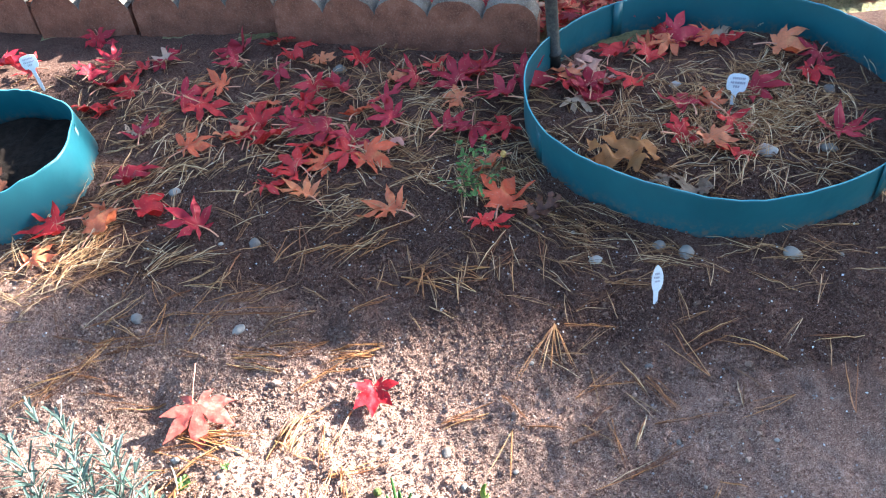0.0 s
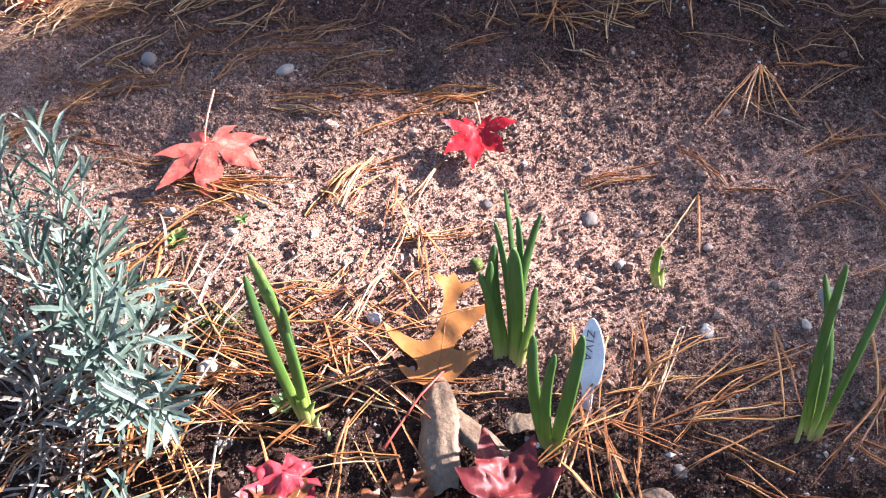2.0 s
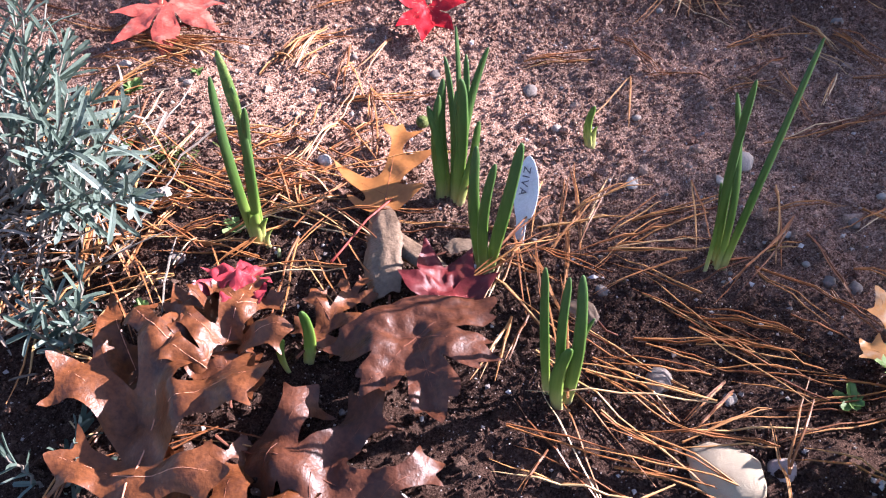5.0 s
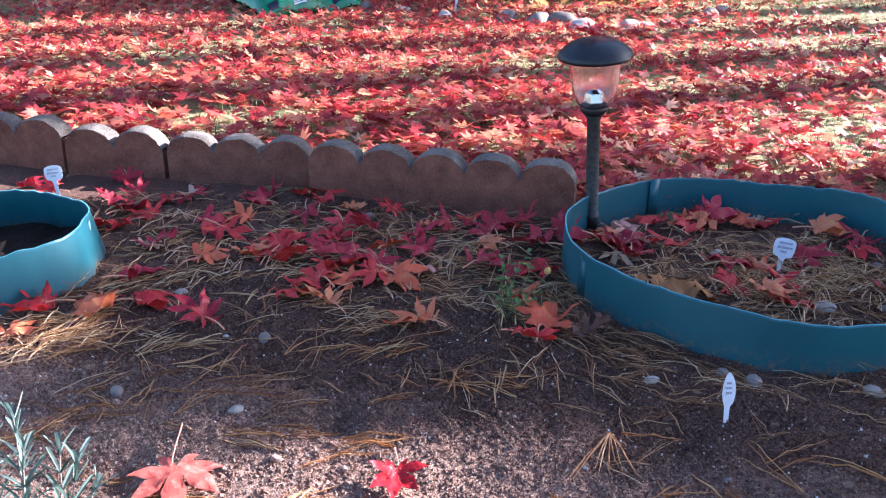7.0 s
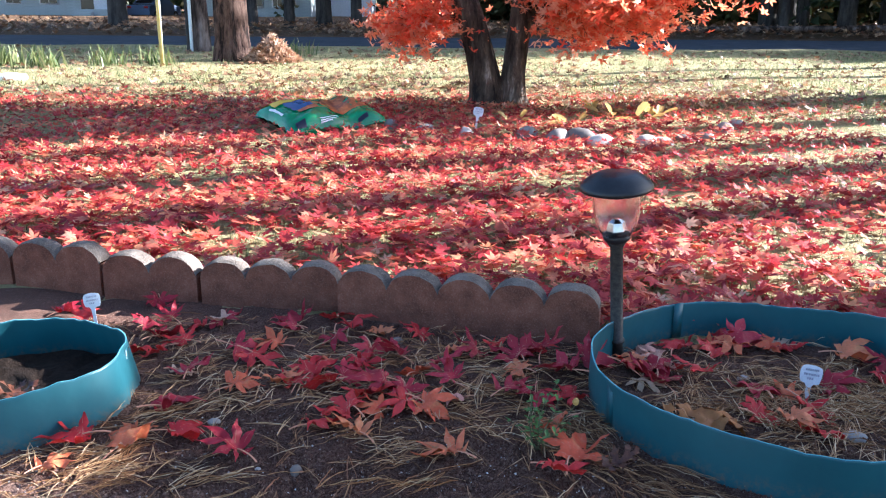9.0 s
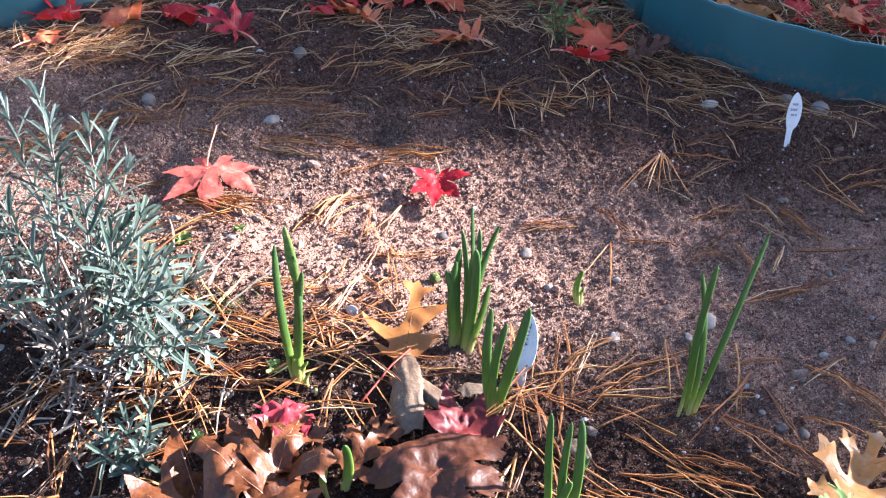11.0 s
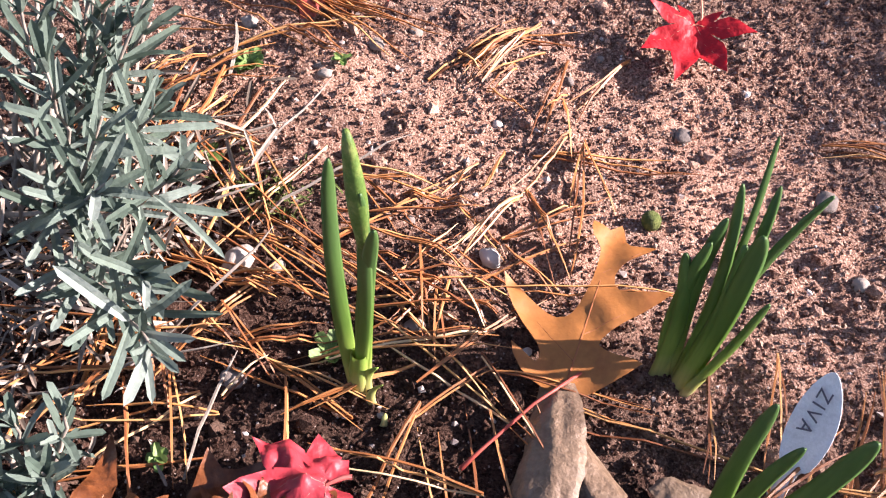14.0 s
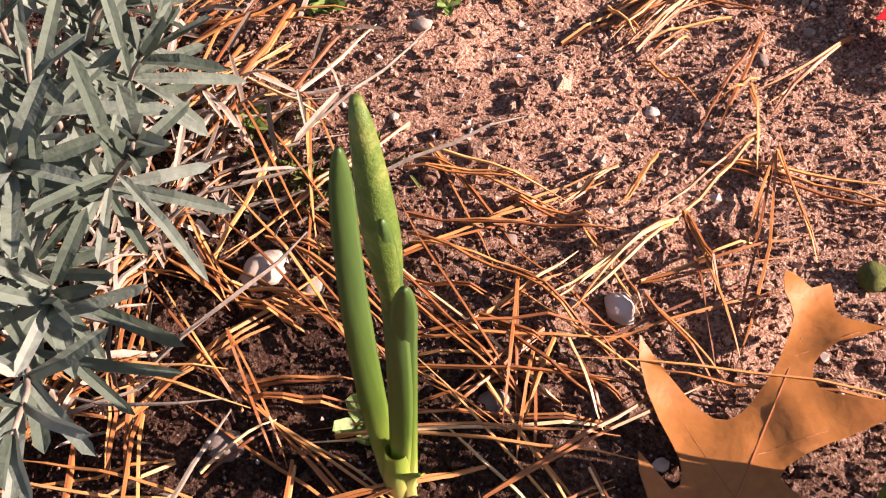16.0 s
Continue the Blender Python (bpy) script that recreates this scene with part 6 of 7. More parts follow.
def twigs(label, x, y, seed):
    rng = random.Random(seed)
    root = thing("rose_bush", label, "rose", pose(x, y, gz(x, y)))
    for k in range(9):
        a, h = rng.uniform(0, 360), rng.uniform(0.06, 0.13)
        pts, p, d = [], Vector((rng.uniform(-.015, .015), rng.uniform(-.015, .015), -0.005)), Vector((math.cos(radians(a)) * 0.6, math.sin(radians(a)) * 0.6, 1)).normalized()
        for i in range(7):
            pts.append(p.copy())
            d = (d + Vector((rng.uniform(-.3, .3), rng.uniform(-.3, .3), 0.02))).normalized()
            p = p + d * h / 6
        st = mesh_object("stem", *tube(pts, [0.0014 - 0.00015 * i for i in range(7)], 5), TWIG, root, "thin green-brown twig", smooth=True)
        pcs = []
        for i in range(2, 7):
            for s in range(2):
                pcs.append(placed(narrow_leaf(rng.uniform(.008, .015), .006, .002), Matrix.Translation(pts[i]) @ pose(0, 0, 0, rng.uniform(0, 50), 0, rng.uniform(0, 360))))
        mesh_object("foliage", *joined(pcs), WEED, st)
    bud = mesh_object("flower_bud", *lathe([(0, 0), (.004, .002), (.006, .007), (.004, .012), (0, .014)], 8), YELLOW, root, "small yellow bud", smooth=True)
    bud.location = (0.055, 0.01, 0.075)
    mesh_object("bud_stalk", *tube([(0.0, 0.0, 0.0), (0.03, 0.004, 0.045), (0.055, 0.01, 0.076)], [0.001, 0.0009, 0.0008], 5), TWIG, root)
    return root


TWIG = plain_noise("rose_twig", [(0.3, (0.10, 0.11, 0.05)), (0.7, (0.20, 0.17, 0.09))], 60, 0.7).m
twigs("small thin-twigged rose bush with one yellow bud", 0.115, 1.135, 3)


def weed(label, x, y, seed, n=9, l=0.008):
    rng = random.Random(seed)
    pcs = []
    for k in range(n):
        a = 360 * k / n + rng.uniform(-15, 15)
        pcs.append(placed(narrow_leaf(l * rng.uniform(0.6, 1.1), l * 0.55, 0.001), pose(0, 0, 0.002 + 0.003 * rng.random(), rng.uniform(5, 40), 0, a)))
    root = thing("weed_seedling", label, "weed", pose(x, y, gz(x, y)))
    mesh_object("foliage", *joined(pcs), WEED, root)
    mesh_object("stem", *tube([(0, 0, -0.004), (0, 0, 0.004)], [0.0008, 0.0006], 5), WEED, root)
    return root


weed("small curly green weed seedling among needles", -0.318, 0.588, 1, 22, 0.012)
weed("tiny green weed seedling in bare soil", -0.262, 0.604, 2, 7, 0.007)
weed("single round green leaf sprouting in needles", -0.303, 0.508, 3, 4, 0.012)
weed("small green weed near the wall of needles", -0.24, 0.345, 4, 7, 0.008)
weed("light-green weed leaves beside the herb", 0.225, 0.285, 5, 6, 0.012)
weed("green seedling under the tall shoot", -0.19, 0.418, 6, 5, 0.012)
_ms = []
for k in range(160):
    x, y = R.gauss(-0.262, 0.016), R.gauss(0.498, 0.010)
    _ms.append(pose(x, y, gz(x, y), R.uniform(10, 70), 0, R.uniform(0, 360)))
scatter("moss", [narrow_leaf(0.008, 0.0012, 0.002)], _ms, MOSS, "tuft of olive-green moss in the soil", "moss")
_gn = mesh_object("acorn_cap", *lathe([(0, 0), (.007, .001), (.009, .006), (.007, .011), (0, .013)], 14), MOSS, None, smooth=True)
_gn.matrix_world = pose(-0.060, 0.560, gz(-0.060, 0.560) - 0.001, 30, 20, 0) @ Matrix.Scale(0.66, 4)
tagged(_gn, "small greenish round seed on the soil", "seed")

# ---- the lawn ----
R = random.Random(77)
poses = []
while len(poses) < 27000:
    y = 1.5 + 5.6 * R.random() ** 1.35
    x = R.uniform(-1, 1) * (0.62 * y + 1.7)
    if y < edge_y(x) + 0.04 or math.hypot((x - 0.59) / 0.38, (y - 1.315) / 0.36) < 1:
        continue
    thin = max(0.0, min(1.0, (x / (y + 0.1) - 0.12) / 0.35))
    if R.random() < thin * (0.35 + 0.5 * (y > 4.7)) or (y > 6.0 and R.random() < (y - 6.0) * 0.8):
        continue
    if noise.noise((x * 1.6, y * 1.1, 2)) < -0.25 and R.random() < 0.5:
        continue
    s = R.uniform(0.028, 0.044)
    poses.append(pose(x, y, gz(x, y) + R.uniform(0.006, 0.045), R.uniform(-30, 30), R.uniform(-30, 30), R.uniform(0, 360)) @ Matrix.Scale(s, 4))
scatter("lawn_maple_leaves", LEAF_KINDS, [m for m in poses if m.translation.y < 3.1], MAPLE, "thick carpet of fallen red maple leaves on the lawn", "fallen leaves")
scatter("lawn_maple_leaves", FAR_KINDS, [m for m in poses if m.translation.y >= 3.1], MAPLE, "fallen red maple leaves further out on the lawn", "fallen leaves")
poses = []
for k in range(11000):
    y = R.uniform(5.6, 14.6)
    x = R.uniform(-0.65, 0.65) * y
    near = math.exp(-((x - 0.5) ** 2 + (y - 6.1) ** 2) / 9)
    if R.random() > 0.25 + near:
        continue
    poses.append(pose(x, y, gz(x, y) + R.uniform(0.01, 0.04), R.uniform(-30, 30), R.uniform(-30, 30), R.uniform(0, 360)) @ Matrix.Scale(R.uniform(0.04, 0.07), 4))
scatter("lawn_litter", FAR_KINDS, poses, LITTER, "scattered brown leaves on the sunlit far lawn", "fallen leaves")


def blade_kind(rng):
    w, b = 0.05, rng.uniform(0.1, 0.6)
    return [(-w, 0, 0), (w, 0, 0), (w * .7, b * .35, .6), (-w * .7, b * .35, .6), (0, b, 1)], [(0, 1, 2, 3), (3, 2, 4)]


BLADES = [blade_kind(random.Random(k)) for k in range(8)]
poses = []
while len(poses) < 34000:
    y = 1.55 + 7.5 * R.random() ** 1.7
    x = R.uniform(-1, 1) * (0.62 * y + 1.7)
    if y < edge_y(x) + 0.03 or math.hypot((x - 0.59) / 0.37, (y - 1.315) / 0.35) < 1:
        continue
    poses.append(pose(x, y, gz(x, y), R.uniform(-25, 25), R.uniform(-25, 25), R.uniform(0, 360)) @ Matrix.Scale(R.uniform(0.014, 0.036), 4))
scatter("grass", BLADES, poses, GRASS, "short yellowing lawn grass under the leaves", "grass")
poses = []
for k in range(26000):
    y = 5.5 + 9.3 * R.random() ** 1.2
    x = R.uniform(-0.62, 0.62) * y
    if noise.noise((x * 0.9, y * 1.6, 5)) + R.uniform(-0.5, 0.5) < -0.1:
        continue
    poses.append(pose(x, y, gz(x, y), R.uniform(-35, 35), R.uniform(-35, 35), R.uniform(0, 360)) @ Matrix.Scale(R.uniform(0.03, 0.07), 4))
scatter("grass", BLADES, poses, GRASS, "patchy yellow-green grass of the far lawn", "grass")

# ---- bag of soil ----
BAG = plain_noise("green_bag_film", [(0.3, (0.004, 0.15, 0.055)), (0.7, (0.012, 0.30, 0.10))], 9, 0.16, 0.6, bump=0.3, dist=0.01, fine=3).m
BAG_YELLOW = Mat("bag_print_yellow", 0.25).color((0.75, 0.5, 0.07)).m
BAG_ORANGE = plain_noise("bag_print_orange", [(0.4, (0.30, 0.10, 0.05)), (0.6, (0.7, 0.22, 0.07))], 14, 0.25).m
BAG_BLUE = Mat("bag_print_blue", 0.25).color((0.05, 0.09, 0.2)).m
BAG_WHITE = Mat("bag_print_white", 0.3).color((0.8, 0.82, 0.8)).m
BAG_BLACK = Mat("bag_print_black", 0.3).color((0.015, 0.015, 0.03)).m


def bag_z(u, v):
    h = 0.118 * (max(0.0, 1 - abs(u) ** 3.0) ** 0.42) * (max(0.0, 1 - abs(v) ** 3.0) ** 0.42) * (1 - 0.25 * math.exp(-((u - 0.25) / 0.35) ** 2) * (v < 0) * v * v)
    return h * (1 - 0.45 * math.exp(-((u - 0.30) / 0.28) ** 2)) + 0.035 * noise.noise((u * 2.6, v * 2.6, 4)) * (1 - u * u) + 0.010 * noise.noise((u * 8, v * 8, 2)) * (1 - v * v) + 0.05 * max(0, abs(u) - 0.75)


def soil_bag(m):
    root = thing("soil_bag", "shiny green plastic bag of potting soil lying on leaves", "soil bag", m)
    n, v, f = 28, [], []
    L, W = 0.33, 0.23
    for j in range(n + 1):
        for i in range(n + 1):
            u, w = 2 * i / n - 1, 2 * j / n - 1
            pinch = 1 - 0.08 * (1 - w * w) * (abs(u) ** 4)
            v.append((L * u * pinch, W * w * (1 - 0.10 * (1 - u * u) * abs(w) ** 4), bag_z(u, w) + 0.012))
    o = len(v)
    v += [(x, y, 0.012 - 0.3 * (z - 0.012) * 0.2) for x, y, z in v]
    for j in range(n):
        for i in range(n):
            q = (j * (n + 1) + i, j * (n + 1) + i + 1, (j + 1) * (n + 1) + i + 1, (j + 1) * (n + 1) + i)
            f.append(q)
            f.append(tuple(k + o for k in q[::-1]))
    mesh_object("sack", v, f, BAG, root, smooth=True)

    def print_patch(name, u0, u1, w0, w1, mat, label, lift=0.004, cut=0.0):
        pv, pf, k = [], [], 8
        for j in range(k + 1):
            for i in range(k + 1):
                u, w = u0 + (u1 - u0) * i / k, w0 + (w1 - w0) * j / k + cut * (u0 + (u1 - u0) * i / k)
                pinch = 1 - 0.08 * (1 - w * w) * (abs(u) ** 4)
                pv.append((L * u * pinch, W * w * (1 - 0.10 * (1 - u * u) * abs(w) ** 4), bag_z(u, w) + 0.012 + lift))
        for j in range(k):
            for i in range(k):
                pf.append((j * (k + 1) + i, j * (k + 1) + i + 1, (j + 1) * (k + 1) + i + 1, (j + 1) * (k + 1) + i))
        mesh_object(name, pv, pf, mat, root, label, smooth=True)
    print_patch("print_panel", -0.62, 0.80, -0.45, 0.92, BAG_ORANGE, "printed dark orange picture panel")
    print_patch("print_band", -0.86, 0.10, 0.30, 0.93, BAG_YELLOW, "printed yellow band", 0.007)
    print_patch("print_corner", -0.70, -0.30, -0.30, 0.28, BAG_BLUE, "printed blue corner", 0.007)
    print_patch("print_badge", -0.86, -0.66, -0.97, -0.82, BAG_BLACK, "round dark badge shape", 0.005)
    for w0, u1 in ((-0.86, 0.02), (-0.92, -0.04), (-0.96, -0.12)):
        print_patch("lettering_bar", -0.36, u1, w0, w0 + 0.025, BAG_WHITE, "white lettering bar", 0.005)
    print_patch("lettering_bar", -0.94, -0.90, -0.25, 0.45, BAG_WHITE, "white lettering bar", 0.005)
    print_patch("lettering_bar", 0.42, 0.62, -0.94, -0.84, BAG_BLACK, "dark corner print", 0.005)
    return root


soil_bag(pose(-0.78, 4.98, gz(-0.78, 4.98) + 0.035, 9, -3, 38))

# ---- stones and yellow plants round the maple ----
for x, y, s in ((0.43, 4.66, .075), (0.58, 4.51, .08), (0.70, 4.52, .08), (0.80, 4.41, .065), (1.05, 4.42, .06), (1.14, 4.44, .065), (1.29, 4.56, .055), (1.43, 4.66, .055), (1.64, 4.95, .06), (0.08, 4.72, .05), (-0.15, 4.85, .055), (-0.36, 5.0, .06), (1.80, 5.25, .06)):
    pebble(x, y, s, "rounded grey-white stone edging the maple's bed", None, None, None, 1.35, "border_stone")


def hosta(label, x, y, seed, n=9):
    rng = random.Random(seed)
    root = thing("hosta_plant", label, "hosta", pose(x, y, gz(x, y)))
    for k in range(n):
        l = rng.uniform(0.06, 0.11)
        v, f = narrow_leaf(l, l * 0.55, l * 0.3)
        m = pose(rng.uniform(-0.12, 0.12), rng.uniform(-0.12, 0.12), 0.02, rng.uniform(10, 75), rng.uniform(-20, 20), 360 * k / n + rng.uniform(-20, 20))
        mesh_object("leaf", *placed((v, f), m @ Matrix.Translation((0, 0.03, 0))), YELLOW, root, "limp yellow leaf", smooth=True)
    return root


for x, y, n in ((1.0, 5.65, 6), (1.35, 5.50, 7), (1.15, 5.35, 5), (0.45, 5.1, 5), (0.7, 5.0, 6)):
    hosta("yellowing hosta leaves by the maple", x, y, int(x * 100), n)

# ---- trees ----


def trunk_mesh(points, radii, sides=18, rough=0.06, seed=0.0):
    v, f = tube(points, radii, sides, 1.0, False)
    out = []
    for i, p in enumerate(v):
        c = Vector(points[i // sides])
        d = Vector(p) - c
        k = 1 + rough * noise.noise((d.normalized().x * 2.5 + seed, d.normalized().y * 2.5, c.z * 2.2)) + rough * 0.5 * noise.noise((d.normalized().x * 7, d.normalized().y * 7, c.z * 6 + seed))
        out.append(tuple(c + d * k))
    return out, f


def limb(rng, p, d, length, r0, n=8, wander=0.22, rise=0.0):
    pts, rad = [], []
    p, d = Vector(p), Vector(d).normalized()
    for i in range(n + 1):
        pts.append(tuple(p))
        rad.append(r0 * (1 - 0.8 * i / n))
        d = (d + Vector((rng.uniform(-1, 1), rng.uniform(-1, 1), rng.uniform(-1, 1))) * wander + Vector((0, 0, rise))).normalized()
        p = p + d * length / n
    return pts, rad


def maple_tree():
    rng = random.Random(17)
    x0, y0 = 0.37, 6.2
    root = thing("maple_tree", "Japanese maple with twin dark stems and blazing orange-red leaves", "tree", pose(x0, y0, gz(x0, y0)))
    left = [(-0.09, 0, -0.1), (-0.09, 0, 0.08), (-0.11, 0, 0.22), (-0.16, 0, 0.42), (-0.22, 0.0, 0.60), (-0.30, 0.02, 0.80), (-0.41, 0.05, 1.1), (-0.45, 0.1, 1.5), (-0.58, 0.2, 2.2)]
    right = [(0.10, 0.02, -0.1), (0.095, 0.02, 0.08), (0.10, 0.02, 0.25), (0.12, 0.03, 0.45), (0.14, 0.04, 0.65), (0.17, 0.06, 0.9), (0.22, 0.1, 1.2), (0.30, 0.1, 1.6), (0.42, 0.1, 2.3)]
    mesh_object("trunk", *trunk_mesh(left, [0.165, 0.125, 0.108, 0.100, 0.098, 0.094, 0.085, 0.07, 0.04], 20, 0.20, 1), MAPLE_BARK, root, "mottled grey-brown stem", smooth=True)
    mesh_object("trunk", *trunk_mesh(right, [0.160, 0.110, 0.092, 0.082, 0.078, 0.075, 0.07, 0.06, 0.035], 20, 0.20, 5), MAPLE_BARK, root, "mottled grey-brown stem", smooth=True)
    ends = []
    for bx, by, bz, dx, dy, dz, l in ((0.13, 0, 0.68, 1, -0.1, 0.02, 1.0), (0.15, 0, 0.82, 1, 0.3, 0.25, 1.5), (0.16, 0, 0.85, 0.9, -0.5, 0.25, 1.3), (-0.2, 0, 0.62, -1, 0.1, -0.05, 0.5), (-0.3, 0, 0.8, -0.9, -0.3, 0.45, 0.8),
                                      (-0.3, 0, 0.9, -0.8, 0.5, 0.5, 0.9), (0.2, 0, 1.05, 0.8, 0.2, 0.5, 1.6), (0.22, 0, 1.2, 0.3, -0.8, 0.5, 1.2), (-0.38, 0, 1.15, -0.3, -0.8, 0.5, 1.2), (-0.4, 0, 1.4, -0.8, 0, 0.6, 1.3), (0.3, 0, 1.6, 0.6, 0.4, 0.7, 1.3),
                                      (0.12, 0, 0.75, 0.8, 0.7, 0.2, 1.3), (0.0, 0.2, 0.9, 0.1, 1, 0.5, 1.2), (0.18, 0, 0.95, 1, 0.0, 0.12, 1.5), (0.14, 0, 0.8, 0.6, -0.8, 0.1, 0.8), (0.14, 0, 0.72, 1, 0.2, 0.1, 1.1), (0.13, 0, 0.62, 1, -0.2, -0.03, 0.8), (0.14, 0, 0.66, 0.9, 0.3, -0.02, 1.0), (0.15, 0, 0.9, 0.7, -0.6, 0.2, 1.0)):
        pts, rad = limb(rng, (bx, by, bz), (dx, dy, dz), l, 0.03, 10, 0.16, 0.015)
        mesh_object("limb", *tube(pts, rad, 7), MAPLE_BARK, root, "slender branch", smooth=True)
        for i in range(3, 11):
            for s in range(3):
                q, _ = limb(rng, pts[i], (rng.uniform(-1, 1) + dx * 0.8, rng.uniform(-1, 1) + dy * 0.8, rng.uniform(-0.5, 0.4)), rng.uniform(0.18, 0.42), 0.006, 5, 0.3, -0.02)
                ends.append(q)
    twig_v = joined([tube(q, [0.005 - 0.0007 * i for i in range(len(q))], 4, 1, False) for q in ends])
    tagged(mesh_object("twigs", *twig_v, MAPLE_BARK, root, "fine twigs"), kind="stuff")
    vs, fs, o = [], [], 0
    kinds = [(np.array(v), f) for v, f in FAR_KINDS]
    for q in ends:
        for i in range(1, 6):
            for s in range(7):
                p = Vector(q[i]) + Vector((rng.gauss(0, .075), rng.gauss(0, .075), rng.gauss(-0.02, .05)))
                m = np.array(pose(p.x, p.y, p.z, rng.uniform(-60, 60), rng.uniform(-50, 50), rng.uniform(0, 360)) @ Matrix.Scale(rng.uniform(0.042, 0.066), 4))
                v, f = kinds[rng.randrange(len(kinds))]
                vs.append(v @ m[:3, :3].T + m[:3, 3])
                fs.extend(tuple(k + o for k in t) for t in f)
                o += len(v)
    mesh_object("crown", np.concatenate(vs).tolist(), fs, CROWN, root, "glowing orange-red leaf sprays")
    return root


maple_tree()


def tuft(rng, r=1.0, n=26):
    """A clump of needle sprays or small leaves."""
    v, f = [], []
    for k in range(n):
        d = Vector((rng.gauss(0, 1), rng.gauss(0, 1), rng.gauss(0, 0.8))).normalized()
        p = d * r * rng.random() ** 0.5
        u = d.orthogonal().normalized()
        w = d.cross(u)
        l, b = 0.34 * r * rng.uniform(0.6, 1.3), 0.16 * r
        o = len(v)
        v += [tuple(p - u * b), tuple(p + (d + w * 0.3) * l), tuple(p + u * b), tuple(p - (d - w * 0.3) * l * 0.6)]
        f.append((o, o + 1, o + 2, o + 3))
    return v, f


TUFTS = [tuft(random.Random(k)) for k in range(6)]


def tall_tree(name, label, x, y, r, height, bark, crown_mat, seed, crown_from=0.45, spread=2.2, clumps=70, size=0.55, lean=(0, 0), sides=14):
    rng = random.Random(seed)
    root = thing(name, label, "tree", pose(x, y, gz(x, y)), "trees of the place")
    pts = [(lean[0] * t * t * height + 0.04 * math.sin(3 * t + seed), lean[1] * t * t * height, -0.2 + (height + 0.2) * t) for t in (0, 0.012, 0.03, 0.08, 0.15, 0.25, 0.35, 0.5, 0.65, 0.8, 0.92, 1.0)]
    rad = [r * k for k in (1.5, 1.3, 1.12, 1.03, 1.0, 0.95, 0.9, 0.78, 0.62, 0.42, 0.22, 0.08)]
    mesh_object("trunk", *trunk_mesh(pts, rad, sides, 0.08, seed), bark, root, smooth=True)
    if clumps:
        pieces = []
        for k in range(clumps):
            h = crown_from + (1 - crown_from) * rng.random()
            a, d = rng.uniform(0, 2 * math.pi), spread * (1.15 - h) / (1.15 - crown_from) * rng.uniform(0.3, 1.0)
            p = (lean[0] * h * h * height + math.cos(a) * d, math.sin(a) * d, h * height + rng.uniform(-0.3, 0.3))
            s = size * rng.uniform(0.6, 1.25)
            v, f = TUFTS[rng.randrange(6)]
            pieces.append(([(p[0] + q[0] * s, p[1] + q[1] * s, p[2] + q[2] * s * 0.6) for q in v], f))
            if k % 4 == 0:
                bt, br = limb(rng, (lean[0] * h * h * height, 0, h * height - 0.3), (p[0] - lean[0] * h * h * height, p[1], 0.25), d, r * 0.16, 5, 0.1)
                mesh_object("limb", *tube(bt, br, 5), bark, root)
        mesh_object("crown", *joined(pieces), crown_mat, root, "loose dark boughs")
    return root


tall_tree("pine_tree", "tall pine with plated grey-brown bark, sunlit on one edge", -2.88, 11.5, 0.205, 16, PINE_BARK, PINE_TUFT, 3, 0.55, 3.0, 60, 0.8, sides=24)


def dead_trunk(x, y):
    root = thing("utility_pole", "weathered pole with torn bark and dark stains", "pole", pose(x, y, gz(x, y)))
    mesh_object("post", *trunk_mesh([(0, 0, -0.2), (0, 0, 0.4), (-0.02, 0, 1.2), (-0.03, 0, 2.5), (-0.05, 0, 5), (-0.05, 0, 8)], [0.17, 0.135, 0.125, 0.12, 0.115, 0.11], 16, 0.14, 4), OLD_WOOD, root, smooth=True)
    mesh_object("side_post", *trunk_mesh([(-0.2, 0.05, -0.2), (-0.2, 0.05, 1.2), (-0.19, 0.05, 4)], [0.05, 0.05, 0.05], 10, 0.1, 6), DARK_BARK, root, "dark slim post beside it", smooth=True)
    mesh_object("cable_guard", *tube([(-0.13, -0.1, -0.1), (-0.13, -0.1, 1.5), (-0.13, -0.1, 5)], [0.028, 0.028, 0.028], 10), BAG_WHITE, root, "pale conduit")
    return root


dead_trunk(-3.95, 13.9)
_gy = thing("guy_marker", "yellowed plastic guy-wire marker on a taut cable", "marker", pose(-3.47, 10.4, gz(-3.47, 10.4)))
mesh_object("sleeve", *tube([(0, 0, -0.05), (0.0, 0, 1.3), (0.02, 0, 2.6)], [0.024, 0.024, 0.022], 10), plain_noise("yellow_sleeve", [(0.3, (0.55, 0.42, 0.12)), (0.7, (0.75, 0.65, 0.35))], 12, 0.5).m, _gy, smooth=True)
mesh_object("cable", *tube([(0.0, 0.03, -0.05), (0.03, 0.04, 3), (0.1, 0.05, 7)], [0.012, 0.012, 0.012], 6), BAG_WHITE, _gy)
poses = []
for k in range(900):
    a, r = R.uniform(0, 6.283), R.random() ** 0.5
    x, y = -2.28 + 0.36 * r * math.cos(a), 11.2 + 0.36 * r * math.sin(a)
    poses.append(pose(x, y, gz(x, y) + 0.34 * (1 - r) * R.uniform(0.6, 1.1) + 0.02, R.uniform(-60, 60), R.uniform(-60, 60), R.uniform(0, 360)) @ Matrix.Scale(R.uniform(0.05, 0.085), 4))
scatter("leaf_pile", FAR_KINDS, poses, PILE_LEAF, "heap of tan-brown leaves at the pine's foot", "leaf pile")
poses = []
